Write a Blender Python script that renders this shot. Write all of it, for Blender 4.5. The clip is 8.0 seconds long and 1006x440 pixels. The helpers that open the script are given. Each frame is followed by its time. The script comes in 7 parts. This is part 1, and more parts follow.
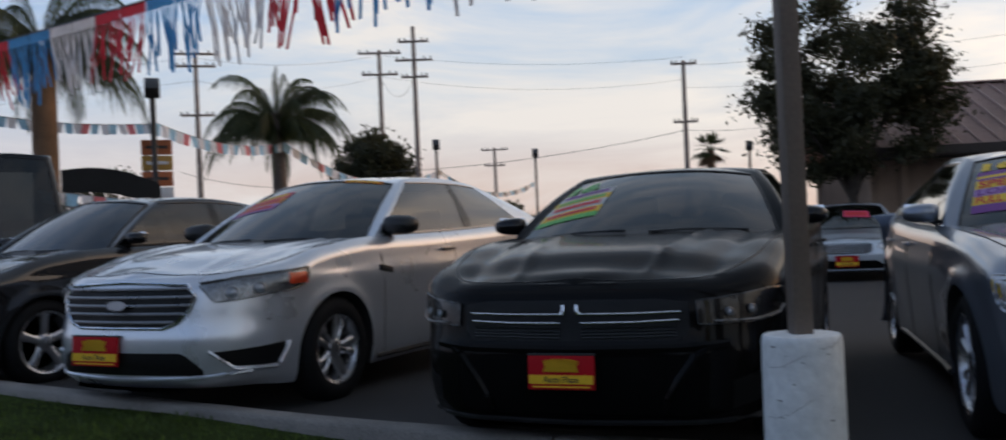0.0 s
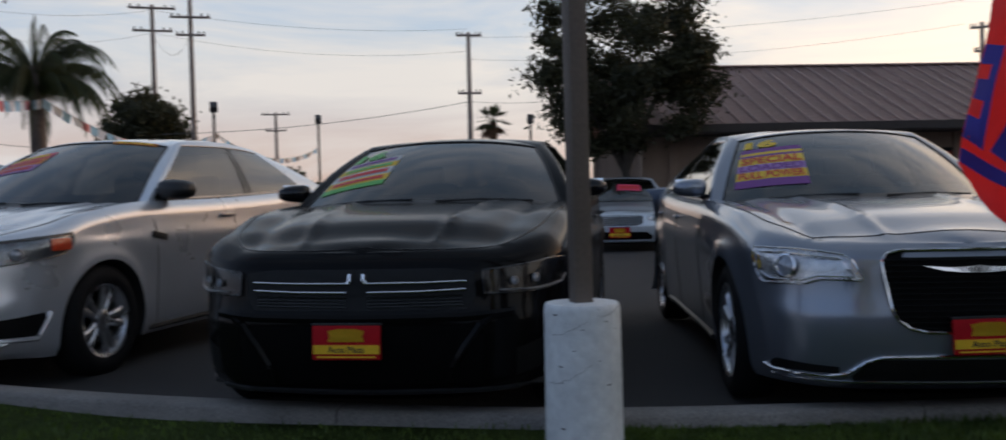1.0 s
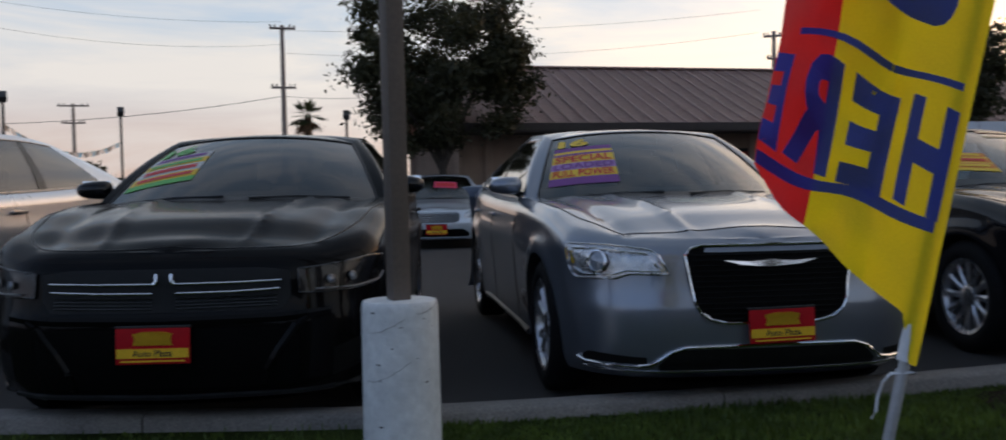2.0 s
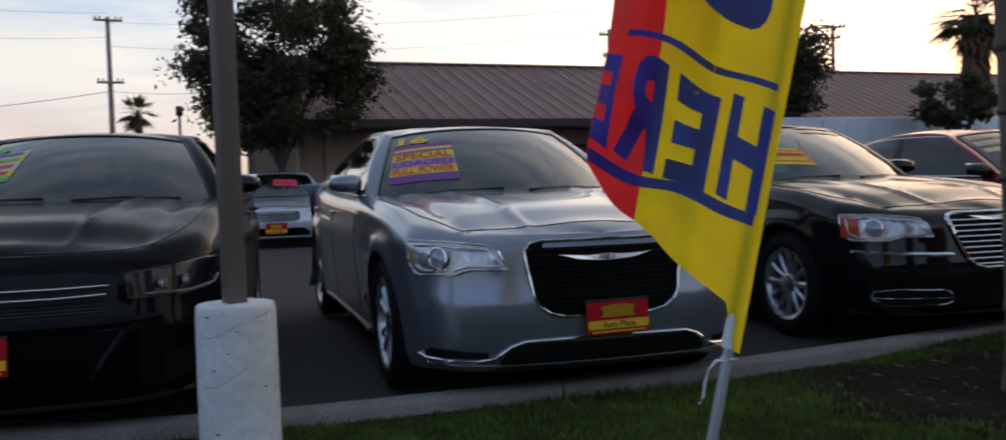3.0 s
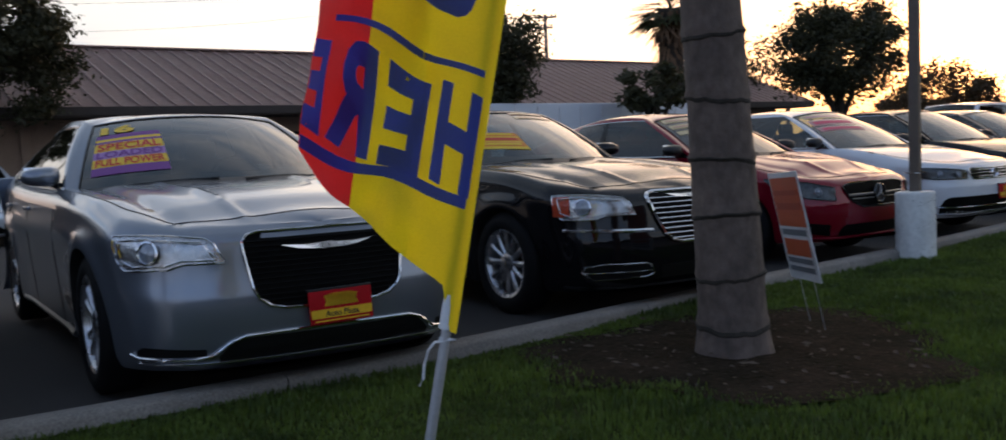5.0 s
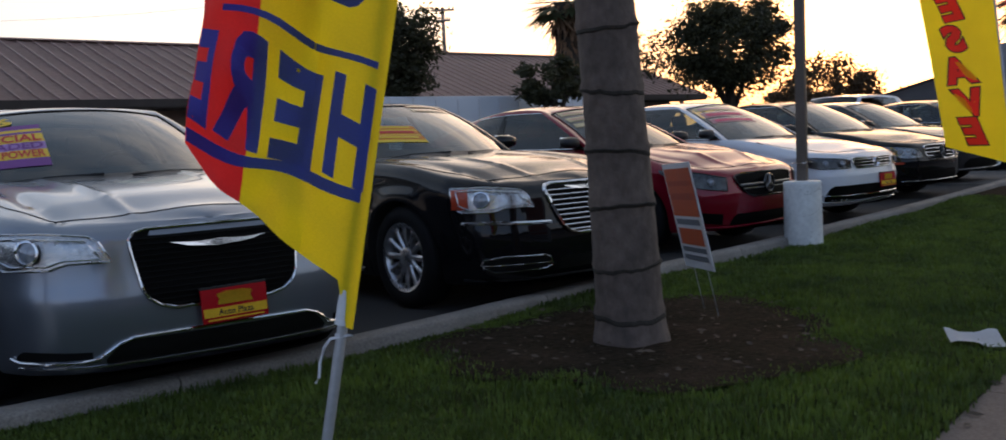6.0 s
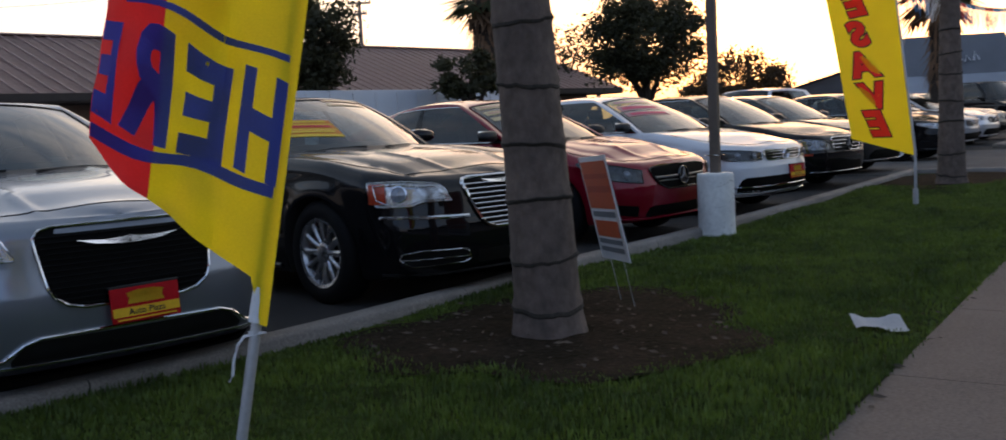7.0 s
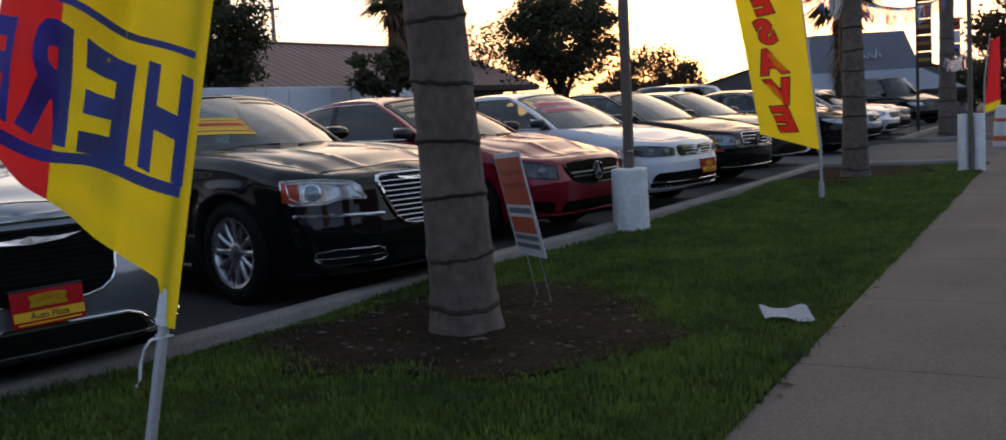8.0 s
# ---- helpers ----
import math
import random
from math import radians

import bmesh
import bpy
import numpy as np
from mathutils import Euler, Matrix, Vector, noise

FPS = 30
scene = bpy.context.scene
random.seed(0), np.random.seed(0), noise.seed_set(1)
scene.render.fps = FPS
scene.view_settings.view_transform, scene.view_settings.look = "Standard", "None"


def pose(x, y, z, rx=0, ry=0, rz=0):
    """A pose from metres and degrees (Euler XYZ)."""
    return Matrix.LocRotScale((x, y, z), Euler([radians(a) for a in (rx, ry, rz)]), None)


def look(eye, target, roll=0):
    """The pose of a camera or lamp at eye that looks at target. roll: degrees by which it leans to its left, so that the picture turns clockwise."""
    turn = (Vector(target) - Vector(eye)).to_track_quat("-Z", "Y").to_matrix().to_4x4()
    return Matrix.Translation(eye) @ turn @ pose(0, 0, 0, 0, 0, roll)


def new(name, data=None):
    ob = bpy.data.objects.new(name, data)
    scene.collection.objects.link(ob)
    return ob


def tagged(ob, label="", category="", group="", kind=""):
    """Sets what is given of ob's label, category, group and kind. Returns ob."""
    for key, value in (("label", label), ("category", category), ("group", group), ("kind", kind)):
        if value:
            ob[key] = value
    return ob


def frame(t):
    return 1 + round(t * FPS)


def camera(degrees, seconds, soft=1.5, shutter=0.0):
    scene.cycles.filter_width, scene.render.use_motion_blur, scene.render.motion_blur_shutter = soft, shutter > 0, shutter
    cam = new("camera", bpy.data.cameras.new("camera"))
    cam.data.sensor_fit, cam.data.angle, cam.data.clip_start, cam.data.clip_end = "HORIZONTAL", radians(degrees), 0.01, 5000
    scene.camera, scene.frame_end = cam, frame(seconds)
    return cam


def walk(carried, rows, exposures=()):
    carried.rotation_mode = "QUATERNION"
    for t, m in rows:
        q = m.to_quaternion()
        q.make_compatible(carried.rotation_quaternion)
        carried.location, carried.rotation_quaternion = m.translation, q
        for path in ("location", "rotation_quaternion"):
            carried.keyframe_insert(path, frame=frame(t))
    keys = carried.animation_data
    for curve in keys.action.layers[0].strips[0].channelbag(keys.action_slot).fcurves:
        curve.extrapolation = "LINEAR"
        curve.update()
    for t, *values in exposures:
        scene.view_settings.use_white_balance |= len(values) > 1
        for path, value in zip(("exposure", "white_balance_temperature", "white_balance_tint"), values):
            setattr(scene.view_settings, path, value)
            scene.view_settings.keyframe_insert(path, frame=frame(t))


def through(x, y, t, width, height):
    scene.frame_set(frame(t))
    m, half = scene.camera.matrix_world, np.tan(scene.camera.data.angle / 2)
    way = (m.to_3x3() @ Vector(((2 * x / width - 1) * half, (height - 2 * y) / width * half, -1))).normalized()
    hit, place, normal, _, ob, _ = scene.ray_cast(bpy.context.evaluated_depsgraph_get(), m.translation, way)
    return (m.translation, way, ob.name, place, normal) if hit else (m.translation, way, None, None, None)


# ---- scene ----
cam = camera(53.0, 8.0, soft=1.6, shutter=0.5)
# seconds, x, y, z, turns about x, y, z
PATH = (
    (0.0, 0.002, -0.029, 1.110, 90.177, 2.426, 2.292), (0.5, -0.008, -0.001, 1.108, 88.700, 2.066, -3.777),
    (1.0, -0.020, 0.004, 1.110, 88.013, 1.341, -9.986), (1.5, -0.026, 0.009, 1.109, 87.787, 1.029, -15.479),
    (3.0, -0.007, -0.003, 1.119, 87.200, 1.589, -29.240), (3.5, 0.000, 0.000, 1.120, 86.919, 1.872, -33.655),
    (4.0, 0.005, -0.007, 1.120, 86.557, 1.830, -37.874), (4.5, 0.016, -0.015, 1.114, 86.281, 2.186, -41.207),
    (5.0, 0.024, -0.020, 1.116, 85.899, 2.506, -44.695), (6.5, 0.051, -0.013, 1.111, 84.956, 2.953, -52.708),
    (7.0, 0.051, -0.026, 1.111, 84.671, 3.055, -54.984), (7.5, 0.051, -0.033, 1.102, 84.508, 3.127, -57.502),
    (8.0, 0.060, -0.036, 1.110, 84.228, 3.270, -59.687))
walk(cam, [(r[0], pose(*r[1:])) for r in PATH], ((0.0, 0.02), (0.5, -0.05), (1.5, -0.09), (3.0, 0.16), (5.0, 0.20), (8.0, 0.22)))

# ---- light: dusk, the sun just over the horizon behind the far trees ----
SUN_AZ, SUN_EL = 69.0, 2.0
world = bpy.data.worlds.new("dusk_sky")
scene.world = world
world.use_nodes = True


def wnode(kind, **inputs):
    n = world.node_tree.nodes.new(kind)
    for k, v in inputs.items():
        n.inputs[k].default_value = v
    return n


def dusk_sky():
    tree = world.node_tree
    link = tree.links.new
    background = tree.nodes["Background"]
    sky = wnode("ShaderNodeTexSky")
    sky.sky_type, sky.sun_disc = "NISHITA", False
    sky.sun_elevation, sky.sun_rotation = radians(SUN_EL), radians(SUN_AZ)
    sky.dust_density, sky.air_density, sky.ozone_density = 3.0, 1.0, 1.0
    coord = wnode("ShaderNodeTexCoord")
    sep = wnode("ShaderNodeSeparateXYZ")
    link(coord.outputs["Generated"], sep.inputs[0])
    # thin high cloud, flattened towards the horizon
    stretch = wnode("ShaderNodeVectorMath")
    stretch.operation = "MULTIPLY"
    stretch.inputs[1].default_value = (1.0, 1.0, 4.5)
    link(coord.outputs["Generated"], stretch.inputs[0])
    cloud = wnode("ShaderNodeTexNoise", Scale=3.2, Detail=7.0, Roughness=0.6, Distortion=0.5)
    link(stretch.outputs[0], cloud.inputs["Vector"])
    shape = wnode("ShaderNodeMapRange")
    shape.inputs["From Min"].default_value, shape.inputs["From Max"].default_value = 0.40, 0.65
    link(cloud.outputs["Fac"], shape.inputs["Value"])
    # haze colour by height
    height = wnode("ShaderNodeValToRGB")
    link(sep.outputs["Z"], height.inputs[0])
    e = height.color_ramp.elements
    e[0].position, e[0].color = 0.0, (0.60, 0.34, 0.22, 1)
    e[1].position, e[1].color = 0.9, (0.17, 0.235, 0.34, 1)
    for p, c in ((0.03, (0.64, 0.50, 0.45, 1)), (0.06, (0.65, 0.58, 0.58, 1)), (0.13, (0.53, 0.61, 0.72, 1)), (0.20, (0.42, 0.55, 0.74, 1)), (0.30, (0.38, 0.50, 0.68, 1)), (0.6, (0.25, 0.33, 0.45, 1))):
        x = e.new(p)
        x.color = c
    # the cloud thins out overhead
    thin = wnode("ShaderNodeMapRange")
    thin.inputs["From Min"].default_value, thin.inputs["From Max"].default_value = 0.25, 0.65
    thin.inputs["To Min"].default_value, thin.inputs["To Max"].default_value = 1.0, 0.25
    link(sep.outputs["Z"], thin.inputs["Value"])
    cover = wnode("ShaderNodeMath")
    cover.operation = "MULTIPLY"
    link(shape.outputs[0], cover.inputs[0])
    link(thin.outputs[0], cover.inputs[1])
    clear = wnode("ShaderNodeMix")
    clear.data_type = "RGBA"
    clear.inputs["B"].default_value = (0.80, 0.76, 0.745, 1)
    link(height.outputs[0], clear.inputs["A"])
    link(cover.outputs[0], clear.inputs["Factor"])
    # glow round the sun
    sun_way = Vector((math.sin(radians(SUN_AZ)), math.cos(radians(SUN_AZ)), math.tan(radians(SUN_EL)))).normalized()
    dot = wnode("ShaderNodeVectorMath")
    dot.operation = "DOT_PRODUCT"
    dot.inputs[1].default_value = sun_way
    link(coord.outputs["Generated"], dot.inputs[0])
    glow = wnode("ShaderNodeValToRGB")
    link(dot.outputs["Value"], glow.inputs[0])
    e = glow.color_ramp.elements
    e[0].position, e[0].color = 0.45, (0, 0, 0, 1)
    e[1].position, e[1].color = 1.0, (3.4, 1.45, 0.38, 1)
    for p, c in ((0.65, (0.10, 0.07, 0.04, 1)), (0.80, (0.31, 0.21, 0.11, 1)), (0.92, (0.80, 0.50, 0.22, 1)), (0.985, (1.70, 0.78, 0.20, 1))):
        x = e.new(p)
        x.color = c
    side = wnode("ShaderNodeMapRange")
    side.interpolation_type = "SMOOTHSTEP"
    side.inputs["From Min"].default_value, side.inputs["From Max"].default_value = -0.75, 0.25
    link(dot.outputs["Value"], side.inputs["Value"])
    tone = wnode("ShaderNodeMix")
    tone.data_type = "RGBA"
    tone.inputs["A"].default_value, tone.inputs["B"].default_value = (0.62, 0.74, 0.98, 1), (1, 1, 1, 1)
    link(side.outputs[0], tone.inputs["Factor"])
    dim = wnode("ShaderNodeVectorMath")
    dim.operation = "MULTIPLY"
    link(clear.outputs["Result"], dim.inputs[0])
    link(tone.outputs["Result"], dim.inputs[1])
    total = wnode("ShaderNodeVectorMath")
    total.operation = "ADD"
    link(dim.outputs[0], total.inputs[0])
    # lit and shaded bands of cloud in the glow
    band = wnode("ShaderNodeMapRange")
    band.inputs["From Min"].default_value, band.inputs["From Max"].default_value = 0.35, 0.65
    band.inputs["To Min"].default_value, band.inputs["To Max"].default_value = 0.70, 1.25
    link(cloud.outputs["Fac"], band.inputs["Value"])
    lit = wnode("ShaderNodeVectorMath")
    lit.operation = "SCALE"
    link(glow.outputs[0], lit.inputs[0])
    link(band.outputs[0], lit.inputs["Scale"])
    link(lit.outputs[0], total.inputs[1])
    both = wnode("ShaderNodeVectorMath")
    both.operation = "MULTIPLY_ADD"
    both.inputs[1].default_value = (0.06, 0.06, 0.06)
    link(sky.outputs[0], both.inputs[0])
    link(total.outputs[0], both.inputs[2])
    link(both.outputs[0], background.inputs["Color"])
    background.inputs["Strength"].default_value = 0.98


dusk_sky()
sun = new("sun", bpy.data.lights.new("sun", "SUN"))
sun.data.energy, sun.data.angle, sun.data.color = 0.4, radians(4), (1.0, 0.72, 0.45)
sun.matrix_world = look((0, 0, 0), (-math.sin(radians(SUN_AZ)), -math.cos(radians(SUN_AZ)), -math.tan(radians(SUN_EL))))


# ---- materials ----
def material(name, color, rough=0.6, metal=0.0, coat=0.0, vary=0.15, scale=6.0, fine=60.0, bump=0.0, bump_scale=80.0,
             rough_vary=0.1, second=None, specular=0.5, per_object=0.0, stretch=None):
    """A surface with blotches and grain in its colour, roughness and relief."""
    m = bpy.data.materials.new(name)
    m.use_nodes = True
    t = m.node_tree
    link = t.links.new
    b = t.nodes["Principled BSDF"]
    b.inputs["Metallic"].default_value = metal
    b.inputs["Roughness"].default_value = rough
    b.inputs["Coat Weight"].default_value = coat
    b.inputs["Coat Roughness"].default_value = 0.04
    b.inputs["Specular IOR Level"].default_value = specular
    co = t.nodes.new("ShaderNodeTexCoord")
    place = co.outputs["Object"]
    if stretch:
        pull = t.nodes.new("ShaderNodeVectorMath")
        pull.operation = "MULTIPLY"
        pull.inputs[1].default_value = stretch
        link(place, pull.inputs[0])
        place = pull.outputs[0]

    def noise_node(s, d=4.0):
        n = t.nodes.new("ShaderNodeTexNoise")
        n.inputs["Scale"].default_value, n.inputs["Detail"].default_value = s, d
        link(place, n.inputs["Vector"])
        return n
    big, small = noise_node(scale), noise_node(fine, 3.0)
    mix = t.nodes.new("ShaderNodeMath")
    mix.operation = "MULTIPLY_ADD"
    link(small.outputs["Fac"], mix.inputs[0])
    mix.inputs[1].default_value = 0.5
    half = t.nodes.new("ShaderNodeMath")
    half.operation = "MULTIPLY"
    half.inputs[1].default_value = 0.5
    link(big.outputs["Fac"], half.inputs[0])
    link(half.outputs[0], mix.inputs[2])
    ramp = t.nodes.new("ShaderNodeValToRGB")
    link(mix.outputs[0], ramp.inputs[0])
    dark = second or tuple(c * (1 - 2 * vary) for c in color)
    lite = tuple(min(1, c * (1 + vary)) for c in color)
    e = ramp.color_ramp.elements
    e[0].position, e[0].color = 0.33, (*dark, 1)
    e[1].position, e[1].color = 0.67, (*lite, 1)
    last = ramp.outputs[0]
    if per_object:
        info = t.nodes.new("ShaderNodeObjectInfo")
        hsv = t.nodes.new("ShaderNodeHueSaturation")
        span = t.nodes.new("ShaderNodeMapRange")
        span.inputs["To Min"].default_value, span.inputs["To Max"].default_value = 1 - per_object, 1 + per_object
        link(info.outputs["Random"], span.inputs["Value"])
        link(span.outputs[0], hsv.inputs["Value"])
        link(last, hsv.inputs["Color"])
        last = hsv.outputs[0]
    link(last, b.inputs["Base Color"])
    if rough_vary:
        r = t.nodes.new("ShaderNodeMapRange")
        r.inputs["To Min"].default_value, r.inputs["To Max"].default_value = max(0, rough - rough_vary), min(1, rough + rough_vary)
        link(big.outputs["Fac"], r.inputs["Value"])
        link(r.outputs[0], b.inputs["Roughness"])
    if bump:
        n = noise_node(bump_scale, 5.0)
        bn = t.nodes.new("ShaderNodeBump")
        bn.inputs["Strength"].default_value, bn.inputs["Distance"].default_value = 1.0, bump
        link(n.outputs["Fac"], bn.inputs["Height"])
        link(bn.outputs[0], b.inputs["Normal"])
    return m


def glass(name, tint, rough=0.02, gloss=0.95):
    """A thin pane: tinted clear view with a mirror gloss that grows towards grazing."""
    m = bpy.data.materials.new(name)
    m.use_nodes = True
    t = m.node_tree
    t.nodes.remove(t.nodes["Principled BSDF"])
    clear = t.nodes.new("ShaderNodeBsdfTransparent")
    clear.inputs[0].default_value = (*tint, 1)
    shine = t.nodes.new("ShaderNodeBsdfGlossy")
    shine.inputs["Roughness"].default_value = rough
    shine.inputs["Color"].default_value = (gloss, gloss, gloss, 1)
    facing = t.nodes.new("ShaderNodeLayerWeight")
    power = t.nodes.new("ShaderNodeMath")
    power.operation = "POWER"
    power.inputs[1].default_value = 3.1
    t.links.new(facing.outputs["Facing"], power.inputs[0])
    fresnel = t.nodes.new("ShaderNodeMath")
    fresnel.operation = "MULTIPLY_ADD"
    fresnel.inputs[1].default_value, fresnel.inputs[2].default_value = 0.92, 0.065
    t.links.new(power.outputs[0], fresnel.inputs[0])
    mix = t.nodes.new("ShaderNodeMixShader")
    t.links.new(fresnel.outputs[0], mix.inputs[0])
    t.links.new(clear.outputs[0], mix.inputs[1])
    t.links.new(shine.outputs[0], mix.inputs[2])
    t.links.new(mix.outputs[0], t.nodes["Material Output"].inputs[0])
    return m


def cloth(name, color, second=None, through=0.58, vary=0.05, scale=3, fine=200, bump=0.0015):
    """Thin cloth or leaf that lets light through."""
    m = material(name, color, 0.6, vary=vary, scale=scale, fine=fine, bump=bump, bump_scale=14, second=second)
    t = m.node_tree
    b = t.nodes["Principled BSDF"]
    thin = t.nodes.new("ShaderNodeBsdfTranslucent")
    t.links.new(b.inputs["Base Color"].links[0].from_socket, thin.inputs["Color"])
    mix = t.nodes.new("ShaderNodeMixShader")
    mix.inputs[0].default_value = through
    t.links.new(b.outputs[0], mix.inputs[1])
    t.links.new(thin.outputs[0], mix.inputs[2])
    t.links.new(mix.outputs[0], t.nodes["Material Output"].inputs[0])
    return m


def paint(name, color, metal=0.0, rough=0.24, base_gloss=0.2, coat=1.0):
    """Car paint under a clear coat, a little dusty."""
    return material(name, color, rough=rough, metal=metal, coat=coat, vary=0.05, scale=2.5, fine=900.0, rough_vary=0.06, specular=base_gloss)


ASPHALT = material("asphalt", (0.043, 0.041, 0.041), 0.85, vary=0.25, scale=0.7, fine=140, bump=0.004, bump_scale=260, specular=0.3)
CONCRETE = material("kerb_concrete", (0.24, 0.22, 0.20), 0.85, vary=0.26, scale=2.2, fine=90, bump=0.004, bump_scale=120, per_object=0.06)
PAVING = material("walk_concrete", (0.175, 0.143, 0.122), 0.85, vary=0.20, scale=0.9, fine=70, bump=0.002, bump_scale=200, specular=0.15, per_object=0.05)
SOIL = material("bare_soil", (0.036, 0.026, 0.0185), 0.95, scale=2.4, fine=26, bump=0.022, bump_scale=34, specular=0.03, second=(0.0085, 0.0085, 0.0045))
TURF = material("turf_ground", (0.040, 0.058, 0.014), 0.95, vary=0.35, scale=2.0, fine=50, bump=0.015, bump_scale=60, specular=0.05)
BLADE = cloth("grass_blade", (0.100, 0.150, 0.020), (0.026, 0.050, 0.008), 0.33, 0.3, 1.6, 7, 0.0)
CLIPPING = material("dry_litter", (0.080, 0.058, 0.040), 0.9, vary=0.42, scale=4, fine=14)
WHITE_BASE = material("worn_white_paint", (0.74, 0.75, 0.74), 0.7, vary=0.10, scale=5, fine=26, bump=0.003, bump_scale=40)
CHIP = material("chipped_concrete", (0.16, 0.15, 0.14), 0.9, vary=0.3, scale=20)
POLE_PAINT = material("brown_pole_paint", (0.135, 0.105, 0.085), 0.55, vary=0.12, scale=3, fine=50)
RUBBER = material("tyre_rubber", (0.010, 0.010, 0.011), 0.75, vary=0.2, scale=8, bump=0.001, bump_scale=90, specular=0.15)
ALLOY = material("wheel_alloy", (0.62, 0.62, 0.64), 0.28, 0.9, vary=0.08, scale=7)
DARK_ALLOY = material("wheel_recess", (0.05, 0.05, 0.055), 0.5, 0.6, vary=0.15)
CHROME = material("chrome", (0.86, 0.86, 0.88), 0.08, 1.0, vary=0.02, rough_vary=0.03)
BLACK_TRIM = material("black_trim", (0.012, 0.012, 0.013), 0.45, vary=0.2, scale=9)
GLOSS_TRIM = material("gloss_black_trim", (0.010, 0.010, 0.011), 0.15, coat=0.6, vary=0.1)
SATIN = material("satin_grey_trim", (0.30, 0.30, 0.31), 0.3, 0.8, vary=0.08)
CABIN = material("cabin_dark", (0.022, 0.021, 0.021), 0.8, vary=0.2, scale=5)
CLOTH = material("seat_cloth", (0.060, 0.057, 0.054), 0.9, vary=0.2, scale=12, bump=0.002, bump_scale=160)
PANE = glass("car_glass", (0.38, 0.45, 0.44))
DARK_PANE = glass("tinted_car_glass", (0.16, 0.17, 0.17), gloss=0.75)
LAMP_BOWL = material("lamp_reflector", (0.94, 0.96, 0.99), 0.24, 0.90, coat=1.0, vary=0.14, scale=14, fine=40)
LAMP_GREY = material("grey_lamp_reflector", (0.45, 0.47, 0.50), 0.22, 0.75, coat=1.0, vary=0.25, scale=14, fine=40)
LAMP_MID = material("shaded_lamp_reflector", (0.13, 0.14, 0.15), 0.20, 0.5, coat=1.0, vary=0.3, scale=16, fine=40)
LAMP_EYE = material("lamp_eye", (0.30, 0.33, 0.38), 0.10, 0.3, coat=1.0, vary=0.2, scale=20)
MESH_BLACK = material("grille_black", (0.004, 0.004, 0.0045), 0.6, vary=0.2, scale=9, specular=0.15)
LAMP_DARK = material("smoked_lamp", (0.012, 0.012, 0.014), 0.25, 0.0, coat=1.0, vary=0.4, scale=16, fine=60)
AMBER = material("amber_reflector", (0.85, 0.12, 0.05), 0.2, coat=1.0, vary=0.1, scale=40)
RED_CARD = material("red_card", (0.42, 0.006, 0.012), 0.6, specular=0.15, vary=0.06, scale=12)
YELLOW_CARD = material("yellow_card", (0.78, 0.47, 0.030), 0.6, specular=0.15, vary=0.06, scale=12)
INK = material("dark_ink", (0.03, 0.016, 0.012), 0.5, vary=0.1)


# ---- building helpers ----
def part(name, bm, mat, parent=None, label="", smooth=True, crease=40):
    """Links a bmesh as one mesh object, under a thing or a part."""
    me = bpy.data.meshes.new(name)
    bm.normal_update()
    if smooth:
        for f in bm.faces:
            f.smooth = True
        for e in bm.edges:
            if len(e.link_faces) == 2 and e.calc_face_angle(0) > radians(crease):
                e.smooth = False
    bm.to_mesh(me)
    bm.free()
    for m in (mat if isinstance(mat, (list, tuple)) else (mat,)):
        me.materials.append(m)
    ob = new(name, me)
    ob.parent = parent
    if label:
        tagged(ob, label)
    return ob


def thing(name, label, category, group="", kind=""):
    return tagged(new(name), label, category, group, kind)


def add_box(bm, size, at=(0, 0, 0), turn=None, bevel=0.0):
    got = bmesh.ops.create_cube(bm, size=1.0)
    m = Matrix.Translation(at) @ (turn or Matrix()) @ Matrix.Diagonal((*size, 1))
    bmesh.ops.transform(bm, matrix=m, verts=got["verts"])
    if bevel:
        edges = list({e for v in got["verts"] for e in v.link_edges})
        bmesh.ops.bevel(bm, geom=edges, offset=bevel, segments=2, affect="EDGES", profile=0.6)
    return bm


def box(size, at=(0, 0, 0), turn=None, bevel=0.0):
    return add_box(bmesh.new(), size, at, turn, bevel)


def add_tube(bm, path, radii, sides=10, caps=True, squash=1.0):
    """A round bar along points."""
    rings = []
    path = [Vector(p) for p in path]
    for i, p in enumerate(path):
        way = (path[min(i + 1, len(path) - 1)] - path[max(i - 1, 0)]).normalized()
        side = way.orthogonal().normalized() if abs(way.z) < 0.9 else way.cross(Vector((0, 1, 0))).normalized()
        up = side.cross(way).normalized()
        r = radii if isinstance(radii, (int, float)) else radii[i]
        rings.append([bm.verts.new(p + side * (math.cos(a) * r) + up * (math.sin(a) * r * squash))
                      for a in (2 * math.pi * k / sides for k in range(sides))])
    for a, b in zip(rings, rings[1:]):
        for k in range(sides):
            bm.faces.new((a[k], a[(k + 1) % sides], b[(k + 1) % sides], b[k]))
    if caps:
        bm.faces.new(rings[0][::-1])
        bm.faces.new(rings[-1])
    return bm


def tube(path, radii, sides=10, caps=True, squash=1.0):
    return add_tube(bmesh.new(), path, radii, sides, caps, squash)


